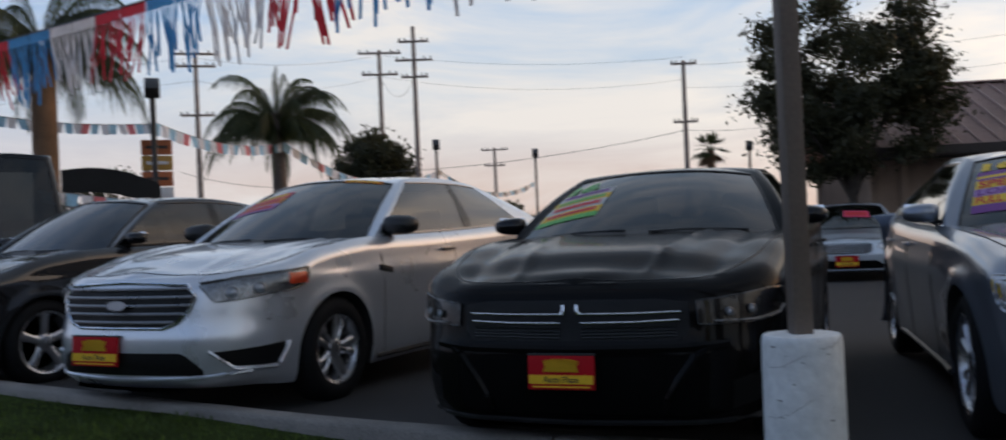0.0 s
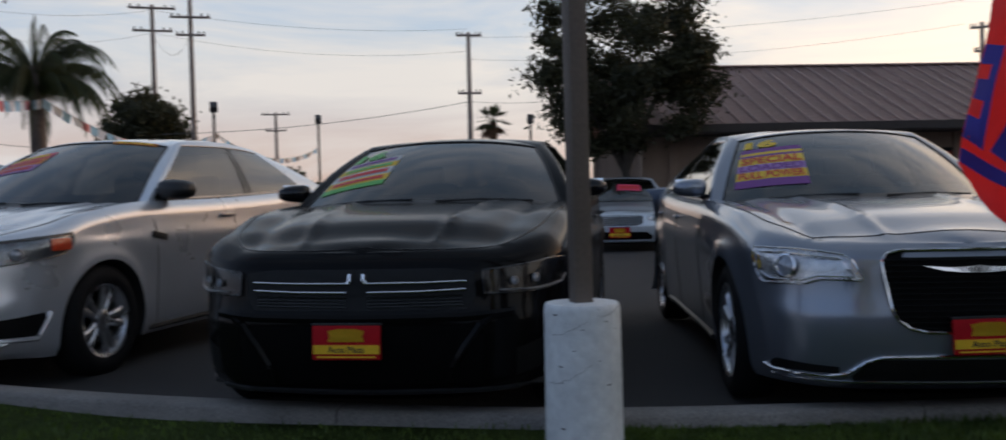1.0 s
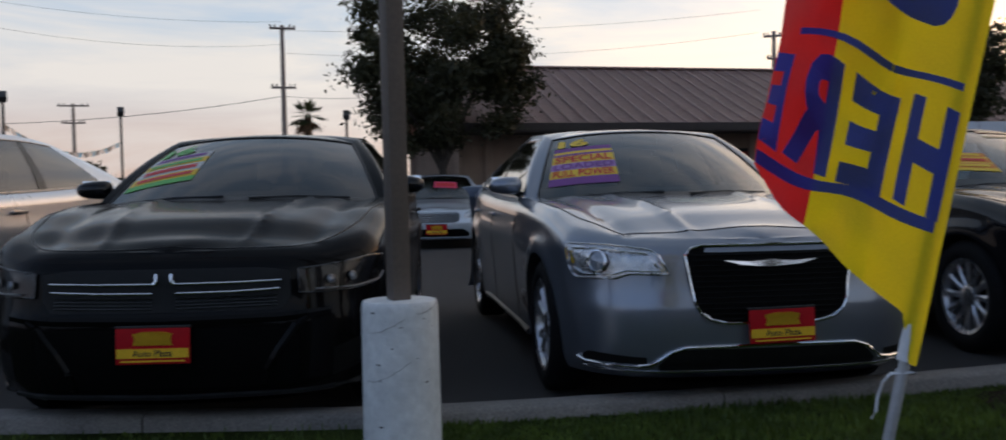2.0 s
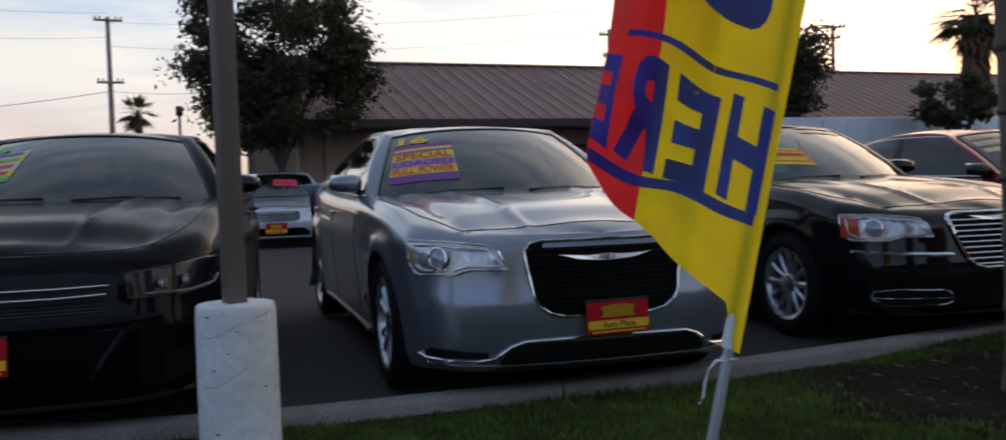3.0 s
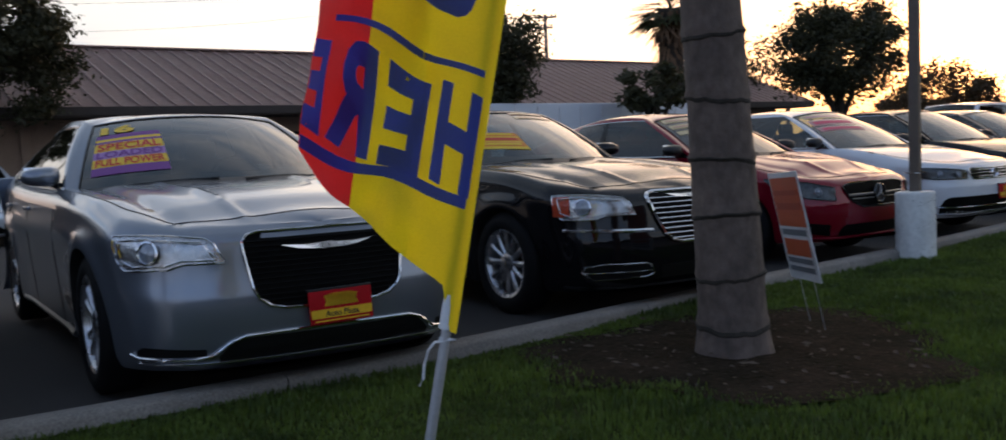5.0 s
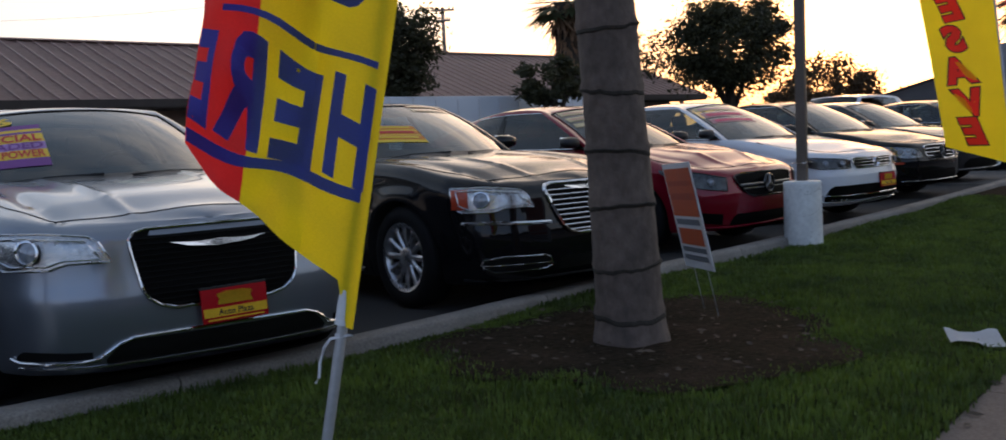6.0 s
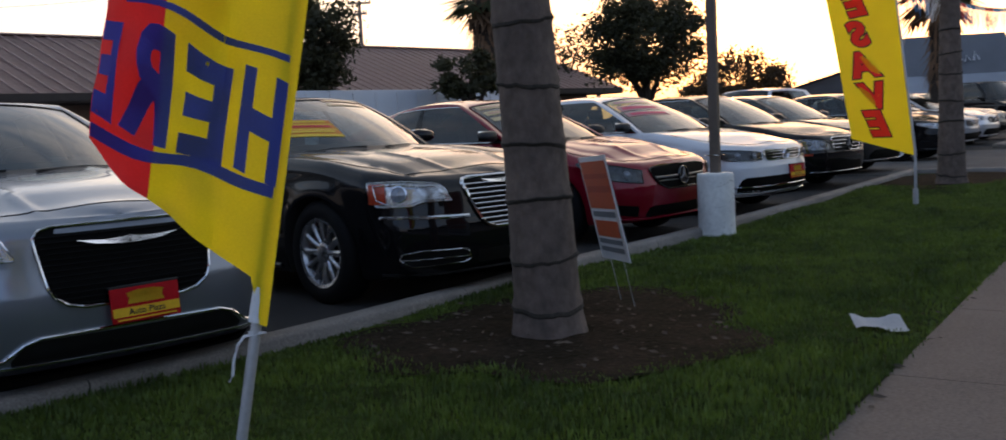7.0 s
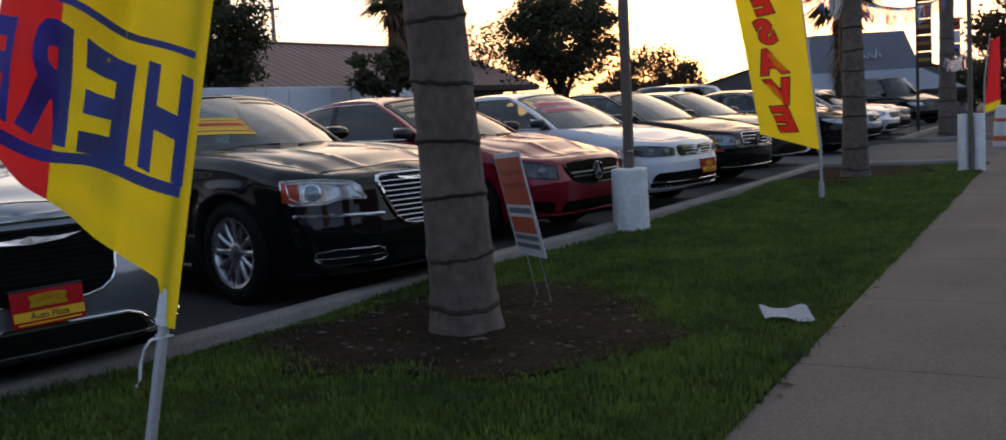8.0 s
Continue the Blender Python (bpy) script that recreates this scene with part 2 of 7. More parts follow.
def revolve(profile, axis="X", sides=32, caps=True):
    """A turned shape: profile of (along the axis, radius)."""
    bm = bmesh.new()
    rings = []
    for a, r in profile:
        ring = []
        for k in range(sides):
            c, s = math.cos(2 * math.pi * k / sides) * r, math.sin(2 * math.pi * k / sides) * r
            ring.append(bm.verts.new((a, c, s) if axis == "X" else (c, s, a) if axis == "Z" else (c, a, s)))
        rings.append(ring)
    for a, b in zip(rings, rings[1:]):
        for k in range(sides):
            bm.faces.new((a[k], a[(k + 1) % sides], b[(k + 1) % sides], b[k]))
    for ring in (rings[0], rings[-1]) if caps else ():
        if (ring[0].co - ring[sides // 2].co).length > 1e-4:
            bm.faces.new(ring)
    bmesh.ops.recalc_face_normals(bm, faces=bm.faces[:])
    return bm


def sheet(fn, nu, nv, thick=0.0):
    """A surface from fn(u, v), u and v from 0 to 1."""
    bm = bmesh.new()
    g = [[bm.verts.new(fn(i / nu, j / nv)) for j in range(nv + 1)] for i in range(nu + 1)]
    for i in range(nu):
        for j in range(nv):
            bm.faces.new((g[i][j], g[i + 1][j], g[i + 1][j + 1], g[i][j + 1]))
    if thick:
        bmesh.ops.solidify(bm, geom=bm.faces[:], thickness=thick)
    return bm


def smooth_table(*pts):
    """A smooth curve through (position, value) pairs, with no overshoot."""
    xs, ys = np.array([p[0] for p in pts], float), np.array([p[1] for p in pts], float)
    d = np.diff(ys) / np.diff(xs)
    s = np.zeros(len(xs))
    s[0], s[-1] = d[0], d[-1]
    for i in range(1, len(xs) - 1):
        s[i] = 0.0 if d[i - 1] * d[i] <= 0 else 2 * d[i - 1] * d[i] / (d[i - 1] + d[i])

    def at(x):
        if x <= xs[0]:
            return float(ys[0])
        if x >= xs[-1]:
            return float(ys[-1])
        i = int(np.searchsorted(xs, x, side="right")) - 1
        h = xs[i + 1] - xs[i]
        t = (x - xs[i]) / h
        return float((1 + 2 * t) * (1 - t) ** 2 * ys[i] + t * (1 - t) ** 2 * h * s[i] + t * t * (3 - 2 * t) * ys[i + 1] + t * t * (t - 1) * h * s[i + 1])
    return at


# ---- cars ----
from mathutils.bvhtree import BVHTree


def lettering(words, size, bold=0.0, outline=0.0):
    """The built-in font's letters as a flat bmesh in x, y."""
    cu = bpy.data.curves.new("letters", "FONT")
    cu.body, cu.size, cu.align_x, cu.align_y, cu.offset, cu.resolution_u = words, size, "CENTER", "CENTER", bold, 3
    if outline:
        cu.fill_mode, cu.bevel_depth, cu.bevel_resolution = "NONE", outline, 0
    ob = bpy.data.objects.new("letters", cu)
    me = bpy.data.meshes.new_from_object(ob)
    bm = bmesh.new()
    bm.from_mesh(me)
    bpy.data.objects.remove(ob)
    bpy.data.curves.remove(cu)
    bpy.data.meshes.remove(me)
    return bm


class Shape:
    """The measures of a car. y runs from the nose to the tail, x to the right as seen from the front."""

    def __init__(s, length, width, height, base, front, wheel, hood, cowl, roof, back, deck, belt, nose, creases=(), rail=0.60, sweep=0.16,
                 bow=0.13, corner=0.36, face=None, fender=0.0, taper=0.90, dense=True):
        s.sweep, s.bow, s.corner, s.dense, s.fender = sweep, bow, corner, dense, fender
        s.length, s.half, s.height, s.base, s.front, s.wheel, s.hood = length, width / 2, height, base, front, wheel, hood
        s.cowl, s.roof, s.back, s.deck, s.belt, s.creases, s.rail = cowl, roof, back, deck, belt, creases, rail
        low, edge, L = nose[1], nose[2], length
        s.arch = wheel + 0.05
        s.flat = smooth_table((0, s.half * taper), (0.3, s.half * (taper + 0.035)), (0.65, s.half * 0.968), (1.1, s.half * 0.99), (1.7, s.half), (L * 0.7, s.half), (L - 0.5, s.half * 0.96), (L, s.half * 0.90))
        s.lo = smooth_table((0, low), (0.3, low), (0.6, 0.19), (L - 0.6, 0.20), (L - 0.1, 0.30), (L, 0.34))
        # the shoulder, where flank and fascia turn into bonnet, sill and boot lid
        s.sh = smooth_table((0, edge), (0.12, edge + 0.008), (0.3, edge + 0.030 + fender * 0.5), (0.6, edge + 0.070 + fender), (0.95, belt - 0.070 + fender * 0.8), (cowl, belt - 0.012), (cowl + 1.0, belt),
                            (deck, belt + 0.04), (L - 0.3, belt + 0.03), (L - 0.05, belt - 0.02), (L, belt - 0.04))
        s.ct = smooth_table((0.06, edge), (0.10, edge + 0.006), (0.16, edge + 0.036), (0.23, edge + 0.058), (0.30, edge + 0.068), (0.55, hood - 0.032), (0.9, hood + 0.004), (cowl, hood + 0.045),
                            (deck, belt + 0.08), (L - 0.3, belt + 0.07), (L - 0.05, belt + 0.0), (L, belt - 0.04))
        # set-backs of the fascia and the flank by height
        s.face = smooth_table(*(face or ((low, 0.10), (low + 0.04, 0.04), (low + 0.09, 0.02), (0.36, 0.008), (0.46, 0.0), (0.53, 0.0), (0.57, 0.012), (0.62, 0.022), (0.74, 0.036), (0.90, 0.062))))
        s.tail = smooth_table((0.2, 0.06), (0.4, 0.0), (0.65, 0.0), (0.72, 0.04), (1.1, 0.10))
        k = belt / 1.03
        s.side = smooth_table((0.17 * k, 0.085), (0.24 * k, 0.052), (0.40 * k, 0.034), (0.60 * k, 0.014), (0.74 * k, 0.002), (0.79 * k, 0.0), (0.83 * k, 0.010), (0.92 * k, 0.020), (1.10 * k, 0.034))

    def inside(s, x, y, tail=False):
        """How far a plan point lies inside the outline: front bow, flank and a rounded corner between them."""
        if tail:
            d1 = s.length - y - 0.10 * (x / s.half) ** 2
        else:
            d1 = y - s.bow * (x / s.half) ** 2
        d2, r = s.flat(y) - x, s.corner
        if d1 < r and d2 < r:
            return r - math.hypot(r - d1, r - d2)
        return min(d1, d2)

    def outline(s):
        """Plan points of the right half, nose to tail."""
        pts = []
        for end, way in ((1.2, -1), (s.length - 1.2, 1)):
            got = []
            for k in range(0, 42):
                a = radians(k * 1.75)
                lo, hi = 0.0, 2.4
                for _ in range(34):
                    mid = (lo + hi) / 2
                    if s.inside(math.sin(a) * mid, end + way * math.cos(a) * mid, way > 0) > 0:
                        lo = mid
                    else:
                        hi = mid
                got.append((math.sin(a) * lo, end + way * math.cos(a) * lo))
            limit = s.front - s.arch - 0.02 if way < 0 else s.front + s.base + s.arch + 0.02
            got = [g for i, g in enumerate(got) if (g[1] - limit) * way > 0 and (s.dense or i % 2 == 0)]
            pts.append(got)
        ys = {s.cowl, s.deck} | {s.cowl + (s.deck - s.cowl) * k / 12 for k in range(13)}
        for a in (s.front, s.front + s.base):
            ys |= {a + s.arch * math.cos(radians(t)) for t in range(0, 181, 10 if s.dense else 15)} | {a - s.arch - 0.004, a + s.arch + 0.004}
        ys = sorted(ys)
        ys = [y for i, y in enumerate(ys) if i == 0 or y - ys[i - 1] > 0.002]
        return pts[0] + [(s.flat(y), y) for y in ys] + pts[1][::-1]

    def lid(s, x, y, xe, ye):
        """Height of the bonnet or boot lid over a plan point, with the outline's own point abreast of it."""
        c = s.ct(y)
        z = c + (s.sh(ye) - c) * min(1.0, x / max(xe, 1e-6)) ** 2.8
        if y < s.cowl:
            fade = min(1, max(0, (y - 0.06) / 0.30)) * min(1, max(0, (xe - x) / 0.05))
            run = y / s.cowl
            for xf, xr, wd, hgt in s.creases:
                z += hgt * fade * max(0, 1 - abs(x - xf - (xr - xf) * run) / wd) ** 1.4
        return z


def body_shell(s):
    """Lower body: fascia, fenders, doors and bonnet in one skin, open over the cabin, with real wheel arches."""
    ring = s.outline()
    n = len(ring)
    rows = (0, 0.03, 0.07, 0.12, 0.18, 0.25, 0.32, 0.39, 0.45, 0.50, 0.55, 0.60, 0.65, 0.70, 0.75, 0.80, 0.85, 0.89, 0.925, 0.955, 0.98, 1.0)
    spans = 26 if s.dense else 14
    # even steps along the centre line for the bonnet and the boot lid
    nose_end = next(i for i, p in enumerate(ring) if abs(p[1] - s.cowl) < 1e-6)
    boot = next(i for i, p in enumerate(ring) if abs(p[1] - s.deck) < 1e-6)
    run = [0.0]
    for a, b in zip(ring, ring[1:]):
        run.append(run[-1] + math.hypot(b[0] - a[0], b[1] - a[1]))
    bm = bmesh.new()
    columns = []
    for i, (x, y) in enumerate(ring):
        a, b = ring[max(i - 1, 0)], ring[min(i + 1, n - 1)]
        t = Vector((b[0] - a[0], b[1] - a[1]))
        if i == 0 or i == n - 1:
            t = Vector((1 if i == 0 else -1, 0))
        t.normalize()
        out = Vector((t.y, -t.x))
        face = min(1.0, max(0.0, (abs(out.y) - 0.10) / 0.65))
        face = face * face * (3 - 2 * face)
        ends = s.face if y < s.length / 2 else s.tail
        sh, low, arch = s.sh(y), s.lo(y), None
        for axle in (s.front, s.front + s.base):
            if abs(y - axle) <= s.arch + 1e-6:
                arch = (axle, s.wheel - 0.02 + math.sqrt(max(0, s.arch ** 2 - (y - axle) ** 2)))
                low = max(low, arch[1])
        pts = []
        for f in rows:
            z = low + (sh - low) * f
            back = face * ends(z) + (1 - face) * s.side(z)
            k = max(0.0, 1 - (sh - z) / 0.085)
            back += 0.060 * k ** 2.2
            for axle in (s.front, s.front + s.base):
                d = math.hypot(y - axle, z - s.wheel + 0.02) - s.arch
                back -= 0.024 * math.exp(-(d / 0.075) ** 2) * (1 - face) if d > -0.02 else 0
            pts.append(Vector((max(0.0, x - out.x * back) if 0 < i < n - 1 else 0.0, y - out.y * back, z)))
        under = pts[0].x * (0.66 if arch else 0.87)
        edge = pts[-1]
        if i <= nose_end:
            tip = columns[0][-1].y if columns else edge.y
            g = tip + (s.cowl - s.sweep - tip) * run[i] / run[nose_end]
            for k in range(1, spans + 1):
                u = 1 - k / spans
                px, py = edge.x * u, g + (edge.y - g) * u * u
                pts.append(Vector((px, py, s.lid(px, py, edge.x, edge.y) if i else edge.z + 0.004 * k / spans)))
        elif i >= boot:
            g = s.length - 0.06 - (s.length - s.deck - 0.16) * (run[-1] - run[i]) / (run[-1] - run[boot])
            for k in range(1, spans + 1):
                u = 1 - k / spans
                px, py = edge.x * u, g + (edge.y - g) * u * u
                pts.append(Vector((px, py, s.lid(px, py, max(edge.x, 1e-3), edge.y))))
        else:
            for k in range(1, spans + 1):
                pts.append(Vector((edge.x - 0.06, y, edge.z)) if k == 1 else Vector((edge.x - 0.09, y, 0.45)) if k == 2 else Vector(((edge.x - 0.09) * (spans - k) / (spans - 2), y, 0.45)))
        columns.append([Vector((0, y, low)), Vector((under, y, low))] + pts)
    m = len(columns[0])
    grid = []
    for col in columns:
        right = [bm.verts.new(p) for p in col]
        left = [v if v.co.x == 0 else bm.verts.new((-v.co.x, v.co.y, v.co.z)) for v in right]
        grid.append((right, left))
    for i, ((r0, l0), (r1, l1)) in enumerate(zip(grid, grid[1:])):
        hollow = nose_end <= i < boot
        for k in range(m - 1):
            for a, b, flip in ((r0, r1, False), (l0, l1, True)):
                q = list(dict.fromkeys((a[k], b[k], b[k + 1], a[k + 1])))
                if len(q) < 3:
                    continue
                f = bm.faces.new(q if flip else q[::-1])
                f.material_index = 1 if k <= 1 or (hollow and k > len(rows) + 2) else 0
    bmesh.ops.remove_doubles(bm, verts=bm.verts[:], dist=0.0008)
    bmesh.ops.recalc_face_normals(bm, faces=bm.faces[:])
    return bm


class Car:
    """A parked car. The thing's origin is on the ground under the middle of the nose."""

    def __init__(c, shape, skin, label, m, seat=True, pane=None, roof_skin=None, trim=None, group="cars on the lot", name="car"):
        c.s, c.skin, c.pane, c.trim = shape, skin, pane or PANE, trim
        c.ob = thing(name, label, "car", group)
        bm = body_shell(shape)
        c.tree = BVHTree.FromBMesh(bm)
        c.body = part("body", bm, (skin, CABIN), c.ob, crease=28)
        c.cabin(roof_skin or skin)
        if seat:
            c.inside()
        c.ob.matrix_world = m

    # a place on the front of the body, by its width at the nose plane and its height
    def front(c, x, z, off=0.0):
        a = math.atan2(x, 1.2)
        way = Vector((-math.sin(a), math.cos(a), 0))
        hit, normal, _, _ = c.tree.ray_cast(Vector((0, 1.2, z)) - way * 3.0, way)
        if hit is None:
            hit, normal = Vector((x, 0.3, z)), -way
        return hit - way * off

    def flank(c, y, z, sign, off=0.0):
        hit, normal, _, _ = c.tree.ray_cast(Vector((sign * 2.0, y, z)), Vector((-sign, 0, 0)))
        return (hit if hit else Vector((sign * c.s.half, y, z))) + Vector((sign * off, 0, 0))

    def above(c, x, y, off=0.0):
        hit, normal, _, _ = c.tree.ray_cast(Vector((x, y, 1.3)), Vector((0, 0, -1)))
        return (hit if hit else Vector((x, y, c.s.ct(y)))) + Vector((0, 0, off))

    def plate(c, name, x0, x1, low, high, mat, off=0.006, thick=0.012, nu=14, nv=6, parent=None, label="", mirror=1):
        """A panel let on to the front, between two edges over its width."""
        def at(u, v):
            x = x0 + (x1 - x0) * u
            a, b = (low(x) if callable(low) else low), (high(x) if callable(high) else high)
            return c.front(x * mirror, a + (b - a) * v, off)
        return part(name, sheet(at, nu, nv, thick * mirror), mat, parent or c.ob, label)

    def line(c, name, pts, r, mat, off=0.006, parent=None, label="", mirror=1, closed=False, squash=1.0, sides=6, steps=6):
        """A bar along the front through points (x, z)."""
        pts = list(pts) + ([pts[0]] if closed else [])
        full = []
        for a, b in zip(pts, pts[1:]):
            for k in range(steps):
                t = k / steps
                full.append((a[0] + (b[0] - a[0]) * t, a[1] + (b[1] - a[1]) * t))
        full.append(pts[-1])
        path = [c.front(x * mirror, z, off) for x, z in full]
        return part(name, tube(path, r, sides, True, squash), mat, parent or c.ob, label)

    def cabin(c, skin):
        """The glasshouse: a ring of glass and pillars from the belt to the roof, rounded at its corners, with a crowned roof."""
        s = c.s
        h = s.half

        def ring(p, x, xs, waist, yf, yr, fore, aft, round_y):
            if p <= 0.30:
                q = p / 0.30
                return x * q, yf - fore * (1 - q * q)
            if p >= 0.90:
                q = (1 - p) / 0.10
                return x * 0.96 * q, yr + aft * (1 - q * q)
            y0, y1 = yf + round_y, yr - round_y
            if 0.40 <= p <= 0.80:
                u = (p - 0.40) / 0.40
                return xs + waist * math.sin(math.pi * u) - 0.02 * u, y0 + (y1 - y0) * u
            if p < 0.40:
                t, a, k, b = (p - 0.30) / 0.10, (x, yf), (xs - 0.004, yf + round_y * 0.25), (xs, y0)
            else:
                t, a, k, b = (p - 0.80) / 0.10, (xs - 0.02, y1), (xs - 0.024, yr - round_y * 0.2), (x * 0.96, yr)
            return tuple(a[j] * (1 - t) ** 2 + 2 * k[j] * t * (1 - t) + b[j] * t * t for j in (0, 1))

        def foot(p):
            x, y = ring(p, h * 0.868, h * 0.905, 0.012, s.cowl, s.deck, s.sweep - 0.02, 0.10, 0.075)
            fore = s.ct(min(y, s.cowl)) - 0.050 * (x / (h * 0.825)) ** 3 - 0.008
            side = s.sh(y) - 0.006
            aft = s.ct(max(y, s.deck)) - 0.012
            k = min(1, max(0, (p - 0.28) / 0.10))
            m = min(1, max(0, (p - 0.80) / 0.10))
            return Vector((x, y, (fore * (1 - k) + side * k) * (1 - m) + aft * m))

        def head(p):
            x, y = ring(p, h * s.rail * 0.985, h * s.rail + 0.014, 0.016, s.roof, s.back, 0.12, 0.07, 0.10)
            base = s.height - 0.082
            if p <= 0.30:
                z = base + 0.048 * (1 - (p / 0.30) ** 2.4)
            elif p <= 0.90:
                u = (p - 0.30) / 0.60
                z = base + 0.050 * math.sin(math.pi * min(1, u * 1.15)) ** 0.9 - 0.035 * u * u
            else:
                z = base - 0.035 + 0.03 * (1 - ((1 - p) / 0.10) ** 2)
            return Vector((x, y, z))

        def skin_at(p, v, sign=1):
            a, b = foot(p), head(p)
            q = a.lerp(b, v)
            k = 4 * v * (1 - v)
            if p <= 0.40:
                w = max(0.0, (p - 0.30) / 0.10)
                q.z += 0.034 * k * (1 - 0.3 * w)
                q.x += 0.026 * k * w
            elif p < 0.80:
                q.x += 0.026 * k
                q.z += 0.024 * k * max(0, 1 - (p - 0.40) / 0.12)
            else:
                q.z += 0.03 * k * (p - 0.8) / 0.2
                q.x += 0.026 * k * max(0, 0.9 - p) / 0.1
            q.x *= sign
            return q

        def screen(u, v):
            q = 2 * u - 1
            return skin_at(abs(q) * 0.30, v, 1 if q >= 0 else -1)
        c.screen = screen
        middle = Vector((0, (s.roof + s.back) / 2, s.height))

        def grid(ps, rows, sign):
            bm = bmesh.new()
            g = [[bm.verts.new(fn(p, sign)) for fn in rows] for p in ps]
            for a, b in zip(g, g[1:]):
                for k in range(len(rows) - 1):
                    q = (a[k], b[k], b[k + 1], a[k + 1])
                    bm.faces.new(q if sign > 0 else q[::-1])
            return bm

        def row(v):
            return lambda p, sign: skin_at(p, v, sign)

        def cap(k):
            def at(p, sign):
                t = head(p)
                return Vector((t.x * k * sign, middle.y + (t.y - middle.y) * k, t.z + (s.height - t.z) * (1 - k ** 2.3)))
            return at

        def steps(a, b, n):
            return [a + (b - a) * i / n for i in range(n + 1)]
        # roof with the rail over the windows
        bm = bmesh.new()
        ps = steps(0, 0.30, 10) + steps(0.31, 0.40, 9) + steps(0.43, 0.80, 12) + steps(0.81, 0.90, 6) + steps(0.92, 1.0, 5)
        full = [(p, -1) for p in ps[::-1]] + [(p, 1) for p in ps[1:-1]]
        rows = [row(0.945), row(0.965), row(0.985)] + [cap(k) for k in (1.0, 0.985, 0.96, 0.92, 0.86, 0.76, 0.62, 0.46, 0.30, 0.15)]
        g = [[bm.verts.new(fn(p, sign)) for fn in rows] for p, sign in full]
        top = bm.verts.new(middle)
        for a, b in zip(g, g[1:] + g[:1]):
            for k in range(len(rows) - 1):
                bm.faces.new((a[k], b[k], b[k + 1], a[k + 1]))
            bm.faces.new((a[-1], b[-1], top))
        bmesh.ops.remove_doubles(bm, verts=bm.verts[:], dist=0.0005)
        bmesh.ops.recalc_face_normals(bm, faces=bm.faces[:])
        part("roof", bm, skin, c.ob, crease=70)
        up = [0, 0.02, 0.06, 0.15, 0.3, 0.45, 0.6, 0.75, 0.88, 0.95]
        pillar, door, quarter = 0.405, (0.585, 0.605), 0.745
        for sign in (1, -1):
            for a, b, n in ((0.294, pillar, 10), (quarter, 0.905, 8)):
                bm = grid(steps(a, b, n), [row(v) for v in up], sign)
                part("window_frame", bm, skin, c.ob, crease=60)
            for a, b in ((0.0, 0.03), (0.90, 0.95)):
                bm = grid(steps(pillar, quarter, 12), [row(a), row((a + b) / 2), row(b)], sign)
                part("window_frame", bm, BLACK_TRIM if a == 0 else skin, c.ob)
            part("door_pillar", sheet(lambda u, v: skin_at(door[0] + (door[1] - door[0]) * u, 0.91 * v, sign) + Vector((sign * 0.004, 0, 0)), 2, 6, 0.01 * sign), GLOSS_TRIM, c.ob)
            for a, b in ((pillar, door[0]), (door[1], quarter)):
                part("side_window", sheet(lambda u, v: skin_at(a + (b - a) * u, 0.02 + 0.89 * v, sign), 8, 6), c.pane, c.ob)
            belt = [skin_at(pillar + (quarter - pillar) * k / 12, 0.025, sign) + Vector((sign * 0.006, 0, 0)) for k in range(13)]
            part("window_trim", tube(belt, 0.008, 6), c.trim or CHROME, c.ob)
            over = [skin_at(pillar + (quarter - pillar) * k / 12, 0.905, sign) + Vector((sign * 0.004, 0, 0)) for k in range(13)]
            part("window_trim", tube(over, 0.005, 5), c.trim or CHROME, c.ob)
            seal = [skin_at(0.292, v, sign) + Vector((0, -0.003, 0.002)) for v in up]
            part("screen_seal", tube(seal, 0.006, 5), BLACK_TRIM, c.ob)
        part("windscreen", sheet(lambda u, v: screen(0.5 + (u - 0.5) * 0.98, 0.955 * v), 20, 10), c.pane, c.ob)
        part("rear_window", sheet(lambda u, v: skin_at(1 - abs(2 * u - 1) * 0.10, 0.95 * v, 1 if u >= 0.5 else -1), 10, 6), DARK_PANE, c.ob)
        part("screen_seal", tube([screen(0.012 + 0.976 * k / 16, 0.950) + Vector((0, -0.003, 0.002)) for k in range(17)], 0.005, 6), BLACK_TRIM, c.ob)
        # scuttle with the wipers
        part("cowl_panel", sheet(lambda u, v: screen(u, 0.045 * (1 - v)) + Vector((0, -0.06 * v, 0.003 - 0.010 * v)), 16, 3), BLACK_TRIM, c.ob)
        for x in (0.12, 0.55):
            a, b = screen(x, 0.01) + Vector((0, -0.02, 0.012)), screen(x + 0.34, 0.035) + Vector((0, -0.008, 0.010))
            part("wiper", tube([a, a.lerp(b, 0.5) + Vector((0, -0.006, 0.010)), b], 0.006, 5), BLACK_TRIM, c.ob)

    def inside(c):
        s = c.s
        z = s.belt
        dash = box((s.half * 1.62, 0.55, 0.22), (0, s.cowl + 0.32, z - 0.10), pose(0, 0, 0, 8, 0, 0), 0.05)
        part("dashboard", dash, CABIN, c.ob)
        part("steering_wheel", revolve([(math.cos(t) * 0.014, 0.175 + math.sin(t) * 0.014) for t in (2 * math.pi * k / 8 for k in range(9))], "Y", 24), BLACK_TRIM, c.ob).matrix_basis = pose(0.36, s.cowl + 0.72, z - 0.03, -22, 0, 0)
